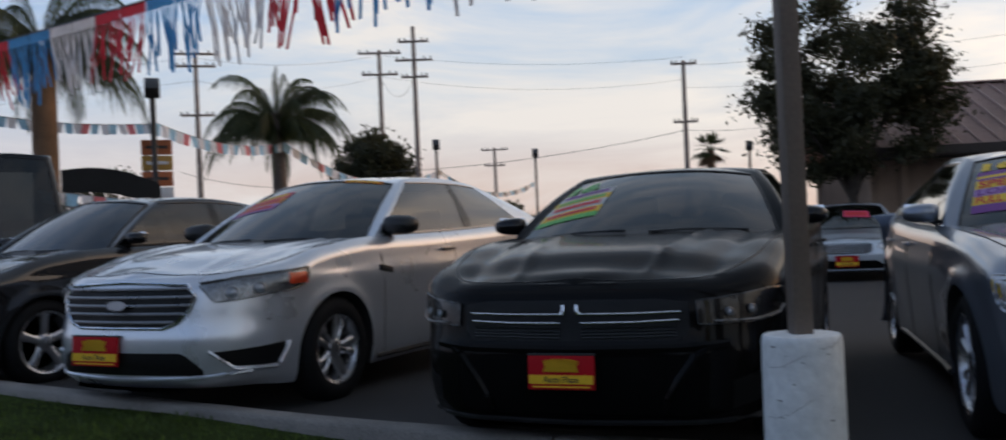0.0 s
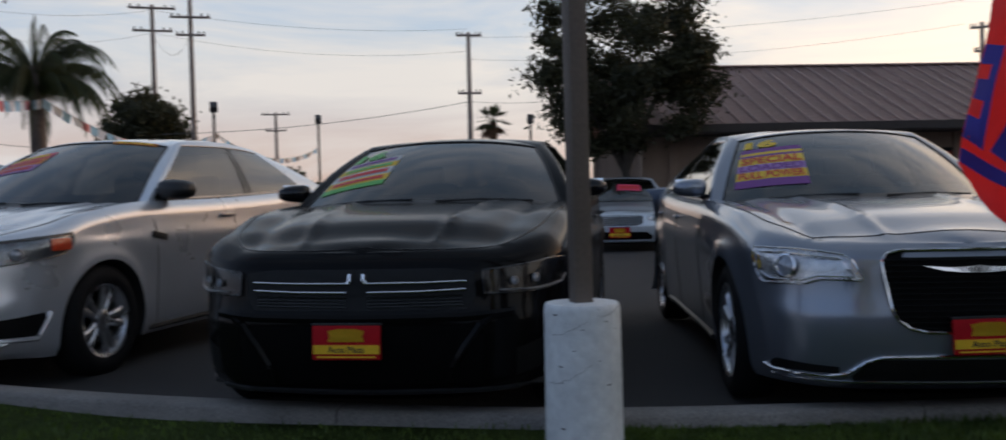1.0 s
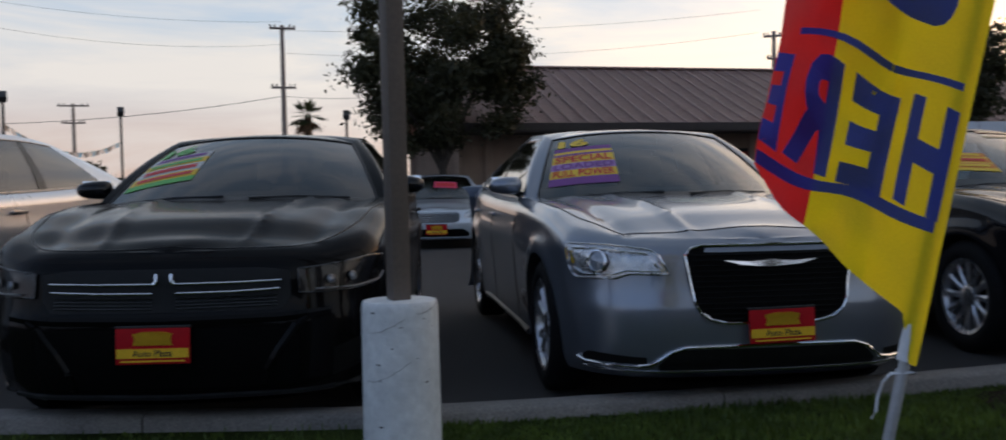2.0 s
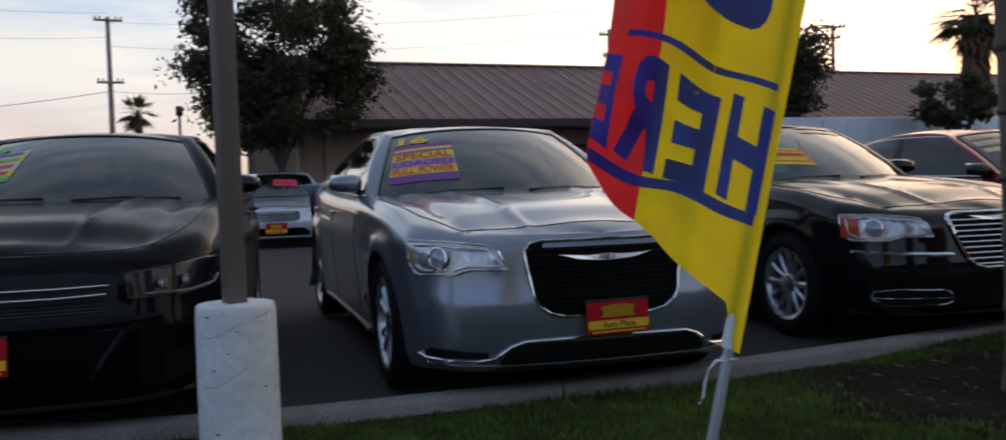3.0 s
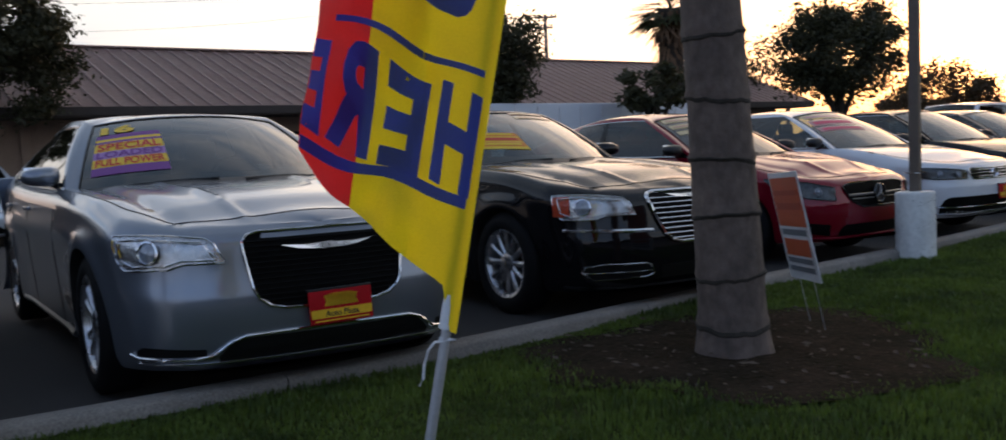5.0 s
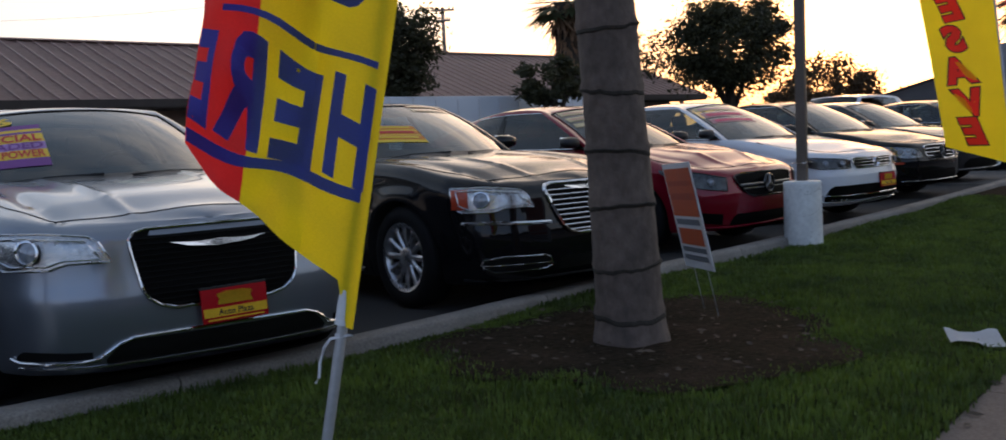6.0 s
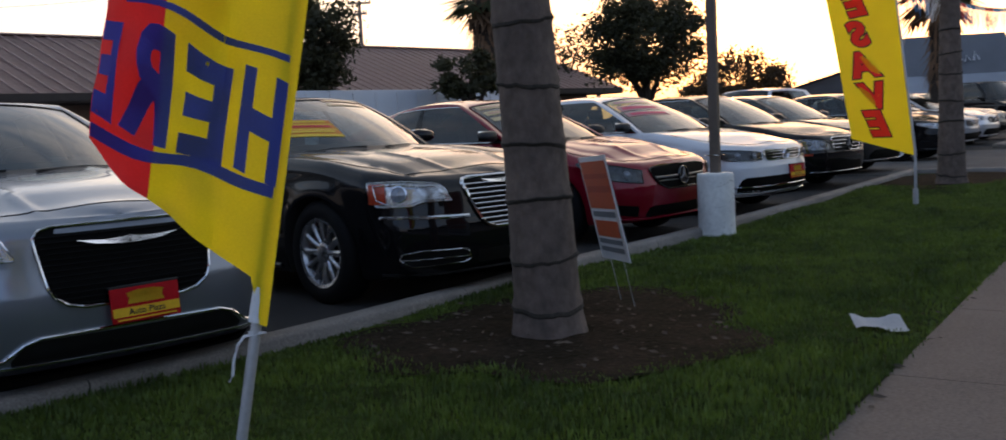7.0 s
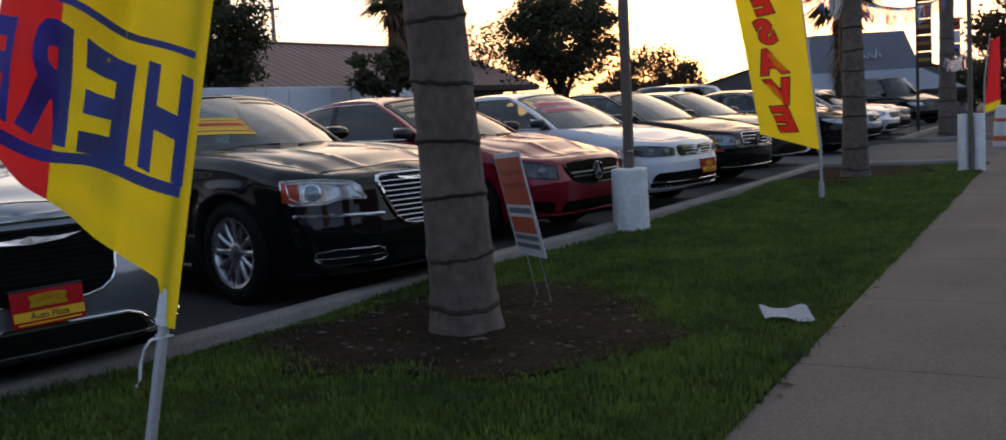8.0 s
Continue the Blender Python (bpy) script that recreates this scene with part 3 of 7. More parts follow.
        for x in (-0.37, 0.37):
            seat = thing_part("front_seat", c.ob, (x, s.cowl + 1.25, 0))
            part("cushion", box((0.5, 0.5, 0.16), (0, 0, 0.55), None, 0.05), CLOTH, seat)
            part("backrest", box((0.48, 0.13, 0.62), (0, 0.30, 0.86), pose(0, 0, 0, -14, 0, 0), 0.055), CLOTH, seat)
            part("headrest", box((0.25, 0.09, 0.17), (0, 0.40, 1.21), pose(0, 0, 0, -10, 0, 0), 0.04), CLOTH, seat)
        part("rear_bench", box((1.25, 0.16, 0.60), (0, s.back - 0.05, 0.82), pose(0, 0, 0, -18, 0, 0), 0.06), CLOTH, c.ob)
        part("rear_view_mirror", box((0.24, 0.03, 0.07), tuple(c.screen(0.5, 0.86) + Vector((0, 0.06, -0.03))), None, 0.012), BLACK_TRIM, c.ob)

    def mirrors(c, mat, y=None, z=None, size=1.0):
        s = c.s
        for sign in (1, -1):
            y0, z0 = y or s.cowl + 0.26, z or s.belt + 0.07
            hub = thing_part("wing_mirror", c.ob, (sign * (s.half + 0.004 + 0.03 * (size - 1)), y0, z0))
            bm = bmesh.new()
            bmesh.ops.create_uvsphere(bm, u_segments=16, v_segments=10, radius=1.0)
            for v in bm.verts:
                x, back, zz = v.co
                back = min(back, 0.35)
                v.co = Vector((math.copysign(abs(x) ** 0.75, x) * 0.108, back * 0.085, math.copysign(abs(zz) ** 0.6, zz) * (0.056 - 0.010 * sign * x) - 0.006)) * size
            part("shell", bm, mat, hub)
            part("arm", tube([(-sign * 0.06, 0.0, -0.045), (-sign * 0.11, 0.02, -0.075)], 0.022, 8), BLACK_TRIM, hub)
            part("mirror_glass", box((0.17, 0.006, 0.10), (0, 0.034, 0), None, 0.002), CHROME, hub)

    def wheels(c, spokes=10, fat=0.028, mat=None, split=0, rim=0.72):
        s = c.s
        r = s.wheel
        rr = r * rim
        mat = mat or ALLOY
        first = None
        for y in (s.front, s.front + s.base):
            for sign in (1, -1):
                place = pose(sign * (s.half - 0.135), y, r - 0.005, 0, 0, 0 if sign > 0 else 180)
                hub = thing_part("wheel", c.ob, (0, 0, 0))
                hub.matrix_basis = place
                if first is None:
                    part("tyre", revolve([(-0.10, rr), (-0.115, rr + 0.02), (-0.118, r * 0.86), (-0.10, r - 0.015), (-0.08, r), (0.08, r), (0.10, r - 0.015), (0.118, r * 0.86), (0.115, rr + 0.02), (0.10, rr)], "X", 40, False), RUBBER, hub)
                    part("rim", revolve([(0.096, rr + 0.012), (0.108, rr + 0.006), (0.10, rr - 0.012), (0.06, rr - 0.03), (-0.06, rr - 0.035)], "X", 40, False), mat, hub)
                    part("wheel_back", revolve([(-0.02, 0.0), (-0.02, rr - 0.03)], "X", 24), DARK_ALLOY, hub)
                    for k in range(spokes):
                        a = 2 * math.pi * k / spokes + (split if k % 2 else -split)
                        bm = bmesh.new()
                        pr = [(0.055, 0.078, fat * 0.75), (rr * 0.5, 0.086, fat * 0.6), (rr * 0.85, 0.092, fat * 0.75), (rr - 0.006, 0.090, fat * 1.2)]
                        ring = []
                        for d, x, w in pr:
                            ring.append([bm.verts.new(p) for p in ((x - 0.035, -w, d), (x - 0.012, -w, d), (x, -w * 0.45, d), (x, w * 0.45, d), (x - 0.012, w, d), (x - 0.035, w, d))])
                        for p, q in zip(ring, ring[1:]):
                            for i in range(6):
                                bm.faces.new((p[i], p[(i + 1) % 6], q[(i + 1) % 6], q[i]))
                        bmesh.ops.rotate(bm, verts=bm.verts[:], cent=(0, 0, 0), matrix=Matrix.Rotation(a, 3, "X"))
                        bmesh.ops.recalc_face_normals(bm, faces=bm.faces[:])
                        part("spoke", bm, mat, hub)
                    part("hub_cap", revolve([(0.04, 0.072), (0.083, 0.066), (0.092, 0.045), (0.094, 0.0)], "X", 20), mat, hub)
                    first = hub
                else:
                    for o in first.children:
                        k = o.copy()
                        scene.collection.objects.link(k)
                        k.parent = hub

    def dealer_plate(c, z=0.43, w=0.305, h=0.155, x=0.0, turn=0.0):
        """The dealer's card in the plate holder: red with a yellow badge, a yellow band and a red foot."""
        p = c.front(x, z, 0.03)
        hub = thing_part("number_plate", c.ob, p)
        hub.matrix_basis = Matrix.Translation(p) @ pose(0, 0, 0, -4, turn, 0)
        part("card", box((w, 0.012, h), (0, 0, 0), None, 0.003), RED_CARD, hub)
        part("band", box((w * 0.97, 0.004, h * 0.26), (0, -0.0085, -h * 0.20)), YELLOW_CARD, hub)
        badge = bmesh.new()
        ring = [(-0.27, 0.34), (-0.13, 0.40), (0.13, 0.40), (0.27, 0.34), (0.24, 0.18), (0.27, 0.02), (-0.27, 0.02), (-0.24, 0.18)]
        badge.faces.new([badge.verts.new((a * w, -0.0105, b * h)) for a, b in ring])
        bmesh.ops.solidify(badge, geom=badge.faces[:], thickness=0.004)
        part("badge", badge, YELLOW_CARD, hub)
        words = lettering("Auto Plaza", h * 0.25, 0.0006)
        bmesh.ops.transform(words, matrix=Matrix.Translation((0, -0.0118, -h * 0.21)) @ Matrix.Rotation(radians(90), 4, "X"), verts=words.verts[:])
        part("lettering", words, INK, hub, smooth=False)
        part("foot_line", box((w * 0.86, 0.004, h * 0.045), (0, -0.0085, -h * 0.415)), YELLOW_CARD, hub)
        part("holder", box((w * 1.03, 0.02, 0.012), (0, 0.004, h * 0.5 + 0.004), None, 0.003), BLACK_TRIM, hub)

    def lines(c, bonnet=0.23):
        """Shut lines of the doors and the bonnet, and the handles."""
        s = c.s
        for sign in (1, -1):
            ya, yb, yc = s.cowl + 0.06, s.cowl + 1.14, s.cowl + 2.10
            for y in (ya, yb, yc):
                pts = [c.flank(y - 0.05 * (k / 8) ** 2, 0.26 + (s.belt - 0.30) * k / 8, sign, -0.001) for k in range(9)]
                part("shut_line", tube(pts, 0.004, 4), BLACK_TRIM, c.ob)
            for y in (yb - 0.16, yc - 0.14):
                p = c.flank(y, s.belt - 0.14, sign, 0.022)
                part("door_handle", box((0.022, 0.20, 0.026), tuple(p), None, 0.009), c.trim or c.skin, c.ob)
            sill = [c.flank(s.front + 0.5 + (s.base - 1.0) * k / 8, 0.235, sign, 0.0) for k in range(9)]
            part("sill_trim", tube(sill, 0.02, 6), BLACK_TRIM, c.ob)
        k = s.half / 0.95
        run = smooth_table(*((x * k, y) for x, y in ((0, 0), (0.30, 0.012), (0.50, 0.040), (0.60, 0.10), (0.69, 0.22), (0.755, 0.38), (0.80, 0.62), (0.83, 0.87), (0.855, s.cowl - 0.62))))
        flat = [0.855 * k * (1 - (1 - i / 40) ** 1.5) for i in range(41)]
        for sign in (1, -1):
            edge = [c.above(sign * x, bonnet + run(x), 0.0) for x in flat]
            part("bonnet_line", tube(edge, 0.0042, 4), BLACK_TRIM, c.ob)


def thing_part(name, parent, at):
    """An Empty that gathers the pieces of a part."""
    ob = new(name)
    ob.parent = parent
    ob.location = at
    return ob


def lamp(c, x0, x1, low, high, bowl, bulbs=(), strip=None, amber=None):
    """A pair of headlamps: bowl, round lenses in rings, a light strip and a bright edge."""
    for m in (1, -1):
        base = c.plate("headlamp", x0, x1, low, high, bowl, 0.007, 0.006, 22, 8, mirror=m)
        for x, z, r in bulbs:
            p = c.front(x * m, z, 0.017)
            right, up = c.front(x * m + 0.04, z) - c.front(x * m - 0.04, z), c.front(x * m, z + 0.02) - c.front(x * m, z - 0.02)
            way = right.cross(up).normalized()
            turn = way.to_track_quat("-Y", "Z").to_matrix().to_4x4()
            for nm, prof, mt in (("bulb_ring", [(0.0, r), (-0.008, r), (-0.010, r * 0.86), (-0.002, r * 0.78)], CHROME if bowl is LAMP_BOWL else SATIN), ("bulb", [(-0.010, 0.0), (-0.008, r * 0.45), (-0.002, r * 0.78)], LAMP_EYE)):
                o = part(nm, revolve(prof, "Y", 20), mt, base)
                o.matrix_basis = Matrix.Translation(p) @ turn
        if strip:
            c.line("light_strip", strip, 0.0045, CHROME if bowl is LAMP_BOWL else SATIN, 0.018, base, mirror=m)
        if amber:
            c.plate("side_reflector", amber[0], amber[1], amber[2], amber[3], AMBER, 0.018, 0.004, 6, 4, base, mirror=m)
        n = 16
        edge = [(x0 + (x1 - x0) * k / n, low(x0 + (x1 - x0) * k / n)) for k in range(n + 1)] + [(x1 - (x1 - x0) * k / n, high(x1 - (x1 - x0) * k / n)) for k in range(n + 1)]
        c.line("lamp_edge", edge, 0.0038, CHROME if bowl is LAMP_BOWL else LAMP_DARK, 0.012, base, closed=True, mirror=m, steps=2)


def sticker(c, u0, u1, v0, v1, rows, slant=0.0, name="price_sticker"):
    """A printed sticker on the windscreen: rows from the top of (height, colour, words, ink)."""
    hub = thing_part(name, c.ob, (0, 0, 0))
    total = sum(r[0] for r in rows)
    v = v1

    def spot(u, w, off):
        p = c.screen(u, w + slant * (u - u0))
        return p + Vector((0, -0.55, 0.85)) * off
    for h, mat, words, ink in rows:
        dv = (v1 - v0) * h / total
        if mat:
            part("printed_strip", sheet(lambda a, b: spot(u0 + (u1 - u0) * a, v - dv * (1 - b), 0.004), 8, 2), mat, hub)
        if words == "bar":
            part("bar", sheet(lambda a, b: spot(u0 + (u1 - u0) * (0.08 + 0.84 * a), v - dv * (0.75 - 0.5 * b), 0.007), 8, 1), ink, hub)
        elif words:
            bm = lettering(words, 1.0, 0.02 if len(words) > 2 else 0.05)
            xs, ys = [q.co.x for q in bm.verts], [q.co.y for q in bm.verts]
            x0, x1, y0, y1 = min(xs), max(xs), min(ys), max(ys)
            wide = 0.92 if len(words) > 2 else 0.56
            for q in bm.verts:
                q.co = spot(u0 + (u1 - u0) * (0.04 + wide * (q.co.x - x0) / (x1 - x0)), v - dv * (0.92 - 0.84 * (q.co.y - y0) / (y1 - y0)), 0.007)
            part("lettering", bm, ink, hub, smooth=False)
        v -= dv


# ---- the ground ----
LOT = -0.03


def lot_height(y):
    """The lot falls gently away from the street."""
    return LOT - 0.017 * min(max(0.0, y - 7.0), 14.0)


KERB_RUN = smooth_table((-14, 14.2), (-7.0, 9.4), (-4.05, 7.25), (-2.7, 6.36), (-1.7, 5.70), (-1.0, 5.28), (0.0, 4.80), (0.77, 4.48), (1.26, 4.33), (2.24, 4.16), (3.3, 4.02), (4.6, 3.95), (6.6, 3.92), (8.5, 3.82), (12.4, 3.78), (17.5, 3.84))


def kerb_line(x):
    """The street side of the lot's kerb: nearly straight along the strip, bent back at its near end."""
    return KERB_RUN(x)


def walk_edge(x):
    return 0.955 + 0.025 * x


def ground():
    ys = [4.0 + k * 0.5 for k in range(60)] + [40, 60, 100, 200, 500, 1500, 4000]
    xs = [-4000, -800, -200, -80, -40] + [-20 + 4 * k for k in range(26)] + [120, 250, 800, 4000]
    bm = bmesh.new()
    g = [[bm.verts.new((x, y, lot_height(y))) for y in [-4000, -400, -60, -12] + ys] for x in xs]
    for a, b in zip(g, g[1:]):
        for i in range(len(a) - 1):
            bm.faces.new((a[i], b[i], b[i + 1], a[i + 1]))
    for row in g:
        for v in row:
            if v.co.y < 3:
                v.co.z = -0.16
    tagged(part("ground", bm, ASPHALT), "dark worn asphalt of the sales lot", "ground", kind="structure")


ground()
END = 17.0                                     # where the planted strip stops at the drive


def strip_sheet(x0, x1, n, low, high, z, nv=6):
    def at(u, v):
        x = x0 + (x1 - x0) * u
        a, b = low(x), high(x)
        return Vector((x, a + (b - a) * v, z(x, a + (b - a) * v)))
    return sheet(at, n, nv)


def turf_height(x, y):
    return 0.012 * math.sin(x * 1.7 + y) + 0.010 * math.sin(y * 3.1 - x * 0.8)


tagged(part("planted_strip", strip_sheet(-14, END, 120, walk_edge, lambda x: kerb_line(x) + 0.02, turf_height, 14), TURF),
       "grassed strip between the pavement and the kerb", "lawn", kind="structure")


def ribbon(path, profile):
    """A kerb: a profile of (across, up) run along a plan line."""
    bm = bmesh.new()
    rows = []
    for i, p in enumerate(path):
        a, b = Vector(path[max(i - 1, 0)]), Vector(path[min(i + 1, len(path) - 1)])
        t = (b - a).normalized()
        n = Vector((-t.y, t.x))
        rows.append([bm.verts.new((p[0] + n.x * o, p[1] + n.y * o, z)) for o, z in profile])
    for a, b in zip(rows, rows[1:]):
        for k in range(len(profile)):
            bm.faces.new((a[k], b[k], b[(k + 1) % len(profile)], a[(k + 1) % len(profile)]))
    bm.faces.new(rows[0])
    bm.faces.new(rows[-1])
    bmesh.ops.recalc_face_normals(bm, faces=bm.faces[:])
    return bm


KERB = ((0, -0.15), (0, 0.048), (0.014, 0.066), (0.03, 0.072), (0.15, 0.070), (0.17, 0.062), (0.18, 0.045), (0.18, -0.2))
kerb = thing("kerb", "weathered grey concrete kerb round the lot", "kerb", kind="structure")
x = -13.0
while x < END - 0.1:
    step = min(2.6, END - x)
    n = 14
    part("kerb_piece", ribbon([(x + 0.004 + (step - 0.008) * k / n, kerb_line(x + 0.004 + (step - 0.008) * k / n)) for k in range(n + 1)], KERB), CONCRETE, kerb, crease=50)
    x += step
part("kerb_piece", ribbon([(END + 0.01, 3.95), (END + 0.03, 3.0), (END + 0.06, walk_edge(END) + 0.25)], KERB[::-1]), CONCRETE, kerb, crease=50)
part("kerb_piece", ribbon([(27.0, 2.2), (25.6, 3.4), (26.4, 4.1), (60, 4.4)], KERB), CONCRETE, kerb, crease=50)

DRIVE = material("worn_drive", (0.150, 0.138, 0.128), 0.9, vary=0.22, scale=0.8, fine=60, bump=0.003, bump_scale=180, specular=0.2)
tagged(part("driveway", strip_sheet(END + 0.25, 25.4, 20, walk_edge, lambda x: 8.5, lambda x, y: 0.0 + (LOT + 0.006) * min(1, max(0, (y - 1.4) / 1.6)), 16), DRIVE),
       "pale worn asphalt drive across the pavement", "driveway", kind="structure")

pavement = thing("pavement", "pale tan concrete pavement in long slabs", "pavement", kind="structure")
slab = -14.0
while slab < 60:
    bm = bmesh.new()
    ends = ((slab + 0.004, -1.2), (slab + 1.52, -1.2), (slab + 1.52, walk_edge(slab + 1.52)), (slab + 0.004, walk_edge(slab)))
    lower, upper = [[bm.verts.new((a, b, z)) for a, b in ends] for z in (-0.14, 0.004)]
    bm.faces.new(upper)
    for k in range(4):
        bm.faces.new((lower[k], lower[(k + 1) % 4], upper[(k + 1) % 4], upper[k]))
    part("slab", bm, PAVING, pavement, smooth=False)
    slab += 1.524


def scatter_grass():
    """Mown grass, thicker near the eye, bare in the soil round the palm."""
    rng = np.random.default_rng(3)
    verts, faces = [], []
    n = 0
    while n < 150000:
        x = 1.2 + 16.0 * rng.random() ** 1.5 if rng.random() < 0.86 else -6 + 8 * rng.random()
        y = walk_edge(x) - 0.035 * rng.random() ** 2 + (kerb_line(x) - walk_edge(x)) * rng.random()
        if y < 1.0 or in_soil(x, y, rng.random() * 0.35) or (x > 14.2 and y > 2.0 + rng.random() * 0.4):
            continue
        far = math.hypot(x, y)
        h, w = (0.018 + 0.026 * rng.random()) * (1 + far * 0.01), (0.0016 + 0.0024 * rng.random()) * (1 + far * 0.10)
        patch = 0.5 + 0.5 * math.sin(x * 2.3 + math.sin(y * 3.7) * 1.6)
        h *= 0.7 + 0.5 * patch
        a, lean = rng.random() * 6.283, (rng.random() - 0.5) * 0.9
        dx, dy = math.cos(a) * w, math.sin(a) * w
        z = turf_height(x, y) - 0.004
        k = len(verts)
        tip = (x - dy / w * lean * h, y + dx / w * lean * h, z + h)
        mid = (x - dy / w * lean * h * 0.35, y + dx / w * lean * h * 0.35, z + h * 0.6)
        verts += [(x - dx, y - dy, z), (x + dx, y + dy, z), (mid[0] + dx * 0.8, mid[1] + dy * 0.8, mid[2]), (mid[0] - dx * 0.8, mid[1] - dy * 0.8, mid[2]), tip]
        faces += [(k, k + 1, k + 2, k + 3), (k + 3, k + 2, k + 4)]
        n += 1
    me = bpy.data.meshes.new("grass")
    me.from_pydata(verts, [], faces)
    me.materials.append(BLADE)
    tagged(new("grass", me), "short mown green grass with uneven tufts", "grass", kind="stuff")


PALM = (4.47, 2.84)


def in_soil(x, y, soft=0.0):
    a = math.atan2(y - PALM[1], x - PALM[0])
    r = 1.0 + 0.10 * math.sin(3 * a + 1) + 0.06 * math.sin(7 * a)
    return ((x - PALM[0] - 0.12) / (1.18 * r)) ** 2 + ((y - PALM[1] + 0.02) / (1.02 * r)) ** 2 < 1 - soft


def soil_patch():
    def at(u, v):
        a = 2 * math.pi * u
        r = (1.0 + 0.10 * math.sin(3 * a + 1) + 0.06 * math.sin(7 * a)) * v * 1.02
        x, y = PALM[0] + 0.12 + math.cos(a) * 1.18 * r, PALM[1] - 0.02 + math.sin(a) * 1.02 * r
        y = min(y, kerb_line(x) + 0.01)
        return Vector((x, y, turf_height(x, y) + 0.012 + 0.03 * (1 - v) + 0.012 * noise.noise(Vector((x * 6, y * 6, 0)))))
    tagged(part("soil", sheet(at, 64, 12), SOIL), "bare brown soil ring round the palm", "soil", kind="structure")


soil_patch()
scatter_grass()


# ---- the cars ----
def full_size(**k):
    """A long American saloon with an upright nose."""
    base = dict(length=5.04, width=1.90, height=1.485, base=3.05, front=0.93, wheel=0.355, hood=0.990, cowl=1.60, roof=2.38, back=3.78, deck=4.48,
                belt=1.03, nose=(0.52, 0.19, 0.83), rail=0.62)
    base.update(k)
    return Shape(**base)


def car_pose(x, y, turn):
    return pose(x, y, lot_height(y + 1.5), 0, 0, -turn)


def framed_grille_front(c, bars):
    """Wide framed grille, square lamps with a chrome eyebrow, a bright lower strip."""
    if bars:
        side = ((0.0, 0.488), (0.15, 0.490), (0.22, 0.508), (0.27, 0.550), (0.345, 0.68), (0.395, 0.785))
        crest = ((0.0, 0.826), (0.33, 0.820), (0.375, 0.812), (0.395, 0.790))
    else:
        side = ((0.0, 0.450), (0.22, 0.456), (0.295, 0.474), (0.345, 0.510), (0.375, 0.560), (0.412, 0.72), (0.420, 0.765))
        crest = ((0.0, 0.818), (0.34, 0.812), (0.395, 0.800), (0.420, 0.772))
    mirrored = lambda pts: smooth_table(*([(-x, z) for x, z in pts[:0:-1]] + list(pts)))
    low, high = mirrored(side), mirrored(crest)
    half = side[-1][0]
    grille = c.plate("grille", -half, half, low, high, MESH_BLACK, 0.004, 0.01, 40, 8)
    right = list(side[1:]) + list(crest[:0:-1])
    ring = [(x, z) for x, z in right] + [(-x, z) for x, z in right[::-1]]
    c.line("grille_frame", ring, 0.013 if bars else 0.0075, CHROME, 0.010, grille, "chrome grille surround", closed=True, steps=5)
    if bars:
        for k in range(9):
            z = 0.515 + 0.033 * k
            w = np.interp(z, [p[1] for p in side[1:]], [p[0] for p in side[1:]])
            c.line("grille_bar", [(-w, z), (0, z), (w, z)], 0.006, CHROME, 0.016, grille, squash=0.6)
    else:
        for k in range(13):
            z = 0.475 + 0.0245 * k
            w = np.interp(z, [p[1] for p in side[1:]], [p[0] for p in side[1:]]) - 0.006
            c.line("grille_bar", [(-w, z), (0, z), (w, z)], 0.0035, MESH_BLACK, 0.008, grille)
    wing = bmesh.new()
    for m in (1, -1):
        pts = [(0.02, 0.012), (0.12, 0.008), (0.235, 0.016), (0.15, -0.006), (0.06, -0.014), (0.02, -0.016)]
        vs = [wing.verts.new(c.front(a * m, 0.730 + b, 0.026)) for a, b in pts]
        wing.faces.new(vs if m > 0 else vs[::-1])
    oval = [wing.verts.new(c.front(0.045 * math.cos(t), 0.730 + 0.017 * math.sin(t), 0.030)) for t in (2 * math.pi * k / 14 for k in range(14))]
    wing.faces.new(oval)
    bmesh.ops.solidify(wing, geom=wing.faces[:], thickness=0.006)
    if bars:
        bmesh.ops.translate(wing, verts=wing.verts[:], vec=(0, 0.016, 0.058))
    part("winged_badge", wing, CHROME, grille)
    lo = smooth_table((0.505, 0.684), (0.71, 0.686), (0.76, 0.678), (0.82, 0.663), (1.17, 0.662), (1.27, 0.70), (1.33, 0.78))
    hi = smooth_table((0.505, 0.700), (0.535, 0.750), (0.575, 0.788), (0.62, 0.800), (1.0, 0.822), (1.33, 0.822))
    lamp(c, 0.505, 1.33, lo, hi, LAMP_BOWL, ((0.955, 0.742, 0.056),), [(0.545, 0.702), (0.73, 0.703), (0.84, 0.680), (1.08, 0.680), (1.21, 0.71), (1.25, 0.80), (0.98, 0.804), (0.62, 0.782), (0.545, 0.702)],
         (1.10, 1.315, 0.685, 0.812) if bars else None)
    if not bars:
        c.plate("lower_intake", -0.56, 0.56, 0.232, smooth_table((-0.56, 0.26), (-0.45, 0.335), (0.45, 0.335), (0.56, 0.26)), BLACK_TRIM, 0.003, 0.008, 24, 3)
        c.line("bright_strip", [(-1.22, 0.275), (-1.10, 0.258), (-0.68, 0.256), (-0.59, 0.266), (-0.49, 0.325), (-0.42, 0.345), (0, 0.352), (0.42, 0.345), (0.49, 0.325), (0.59, 0.266), (0.68, 0.256), (1.10, 0.258), (1.22, 0.275)], 0.0075, CHROME, 0.010, label="bright chrome bumper strip")
        c.line("lower_lip", [(-1.15, 0.232), (0, 0.230), (1.15, 0.232)], 0.0055, CHROME, 0.008)
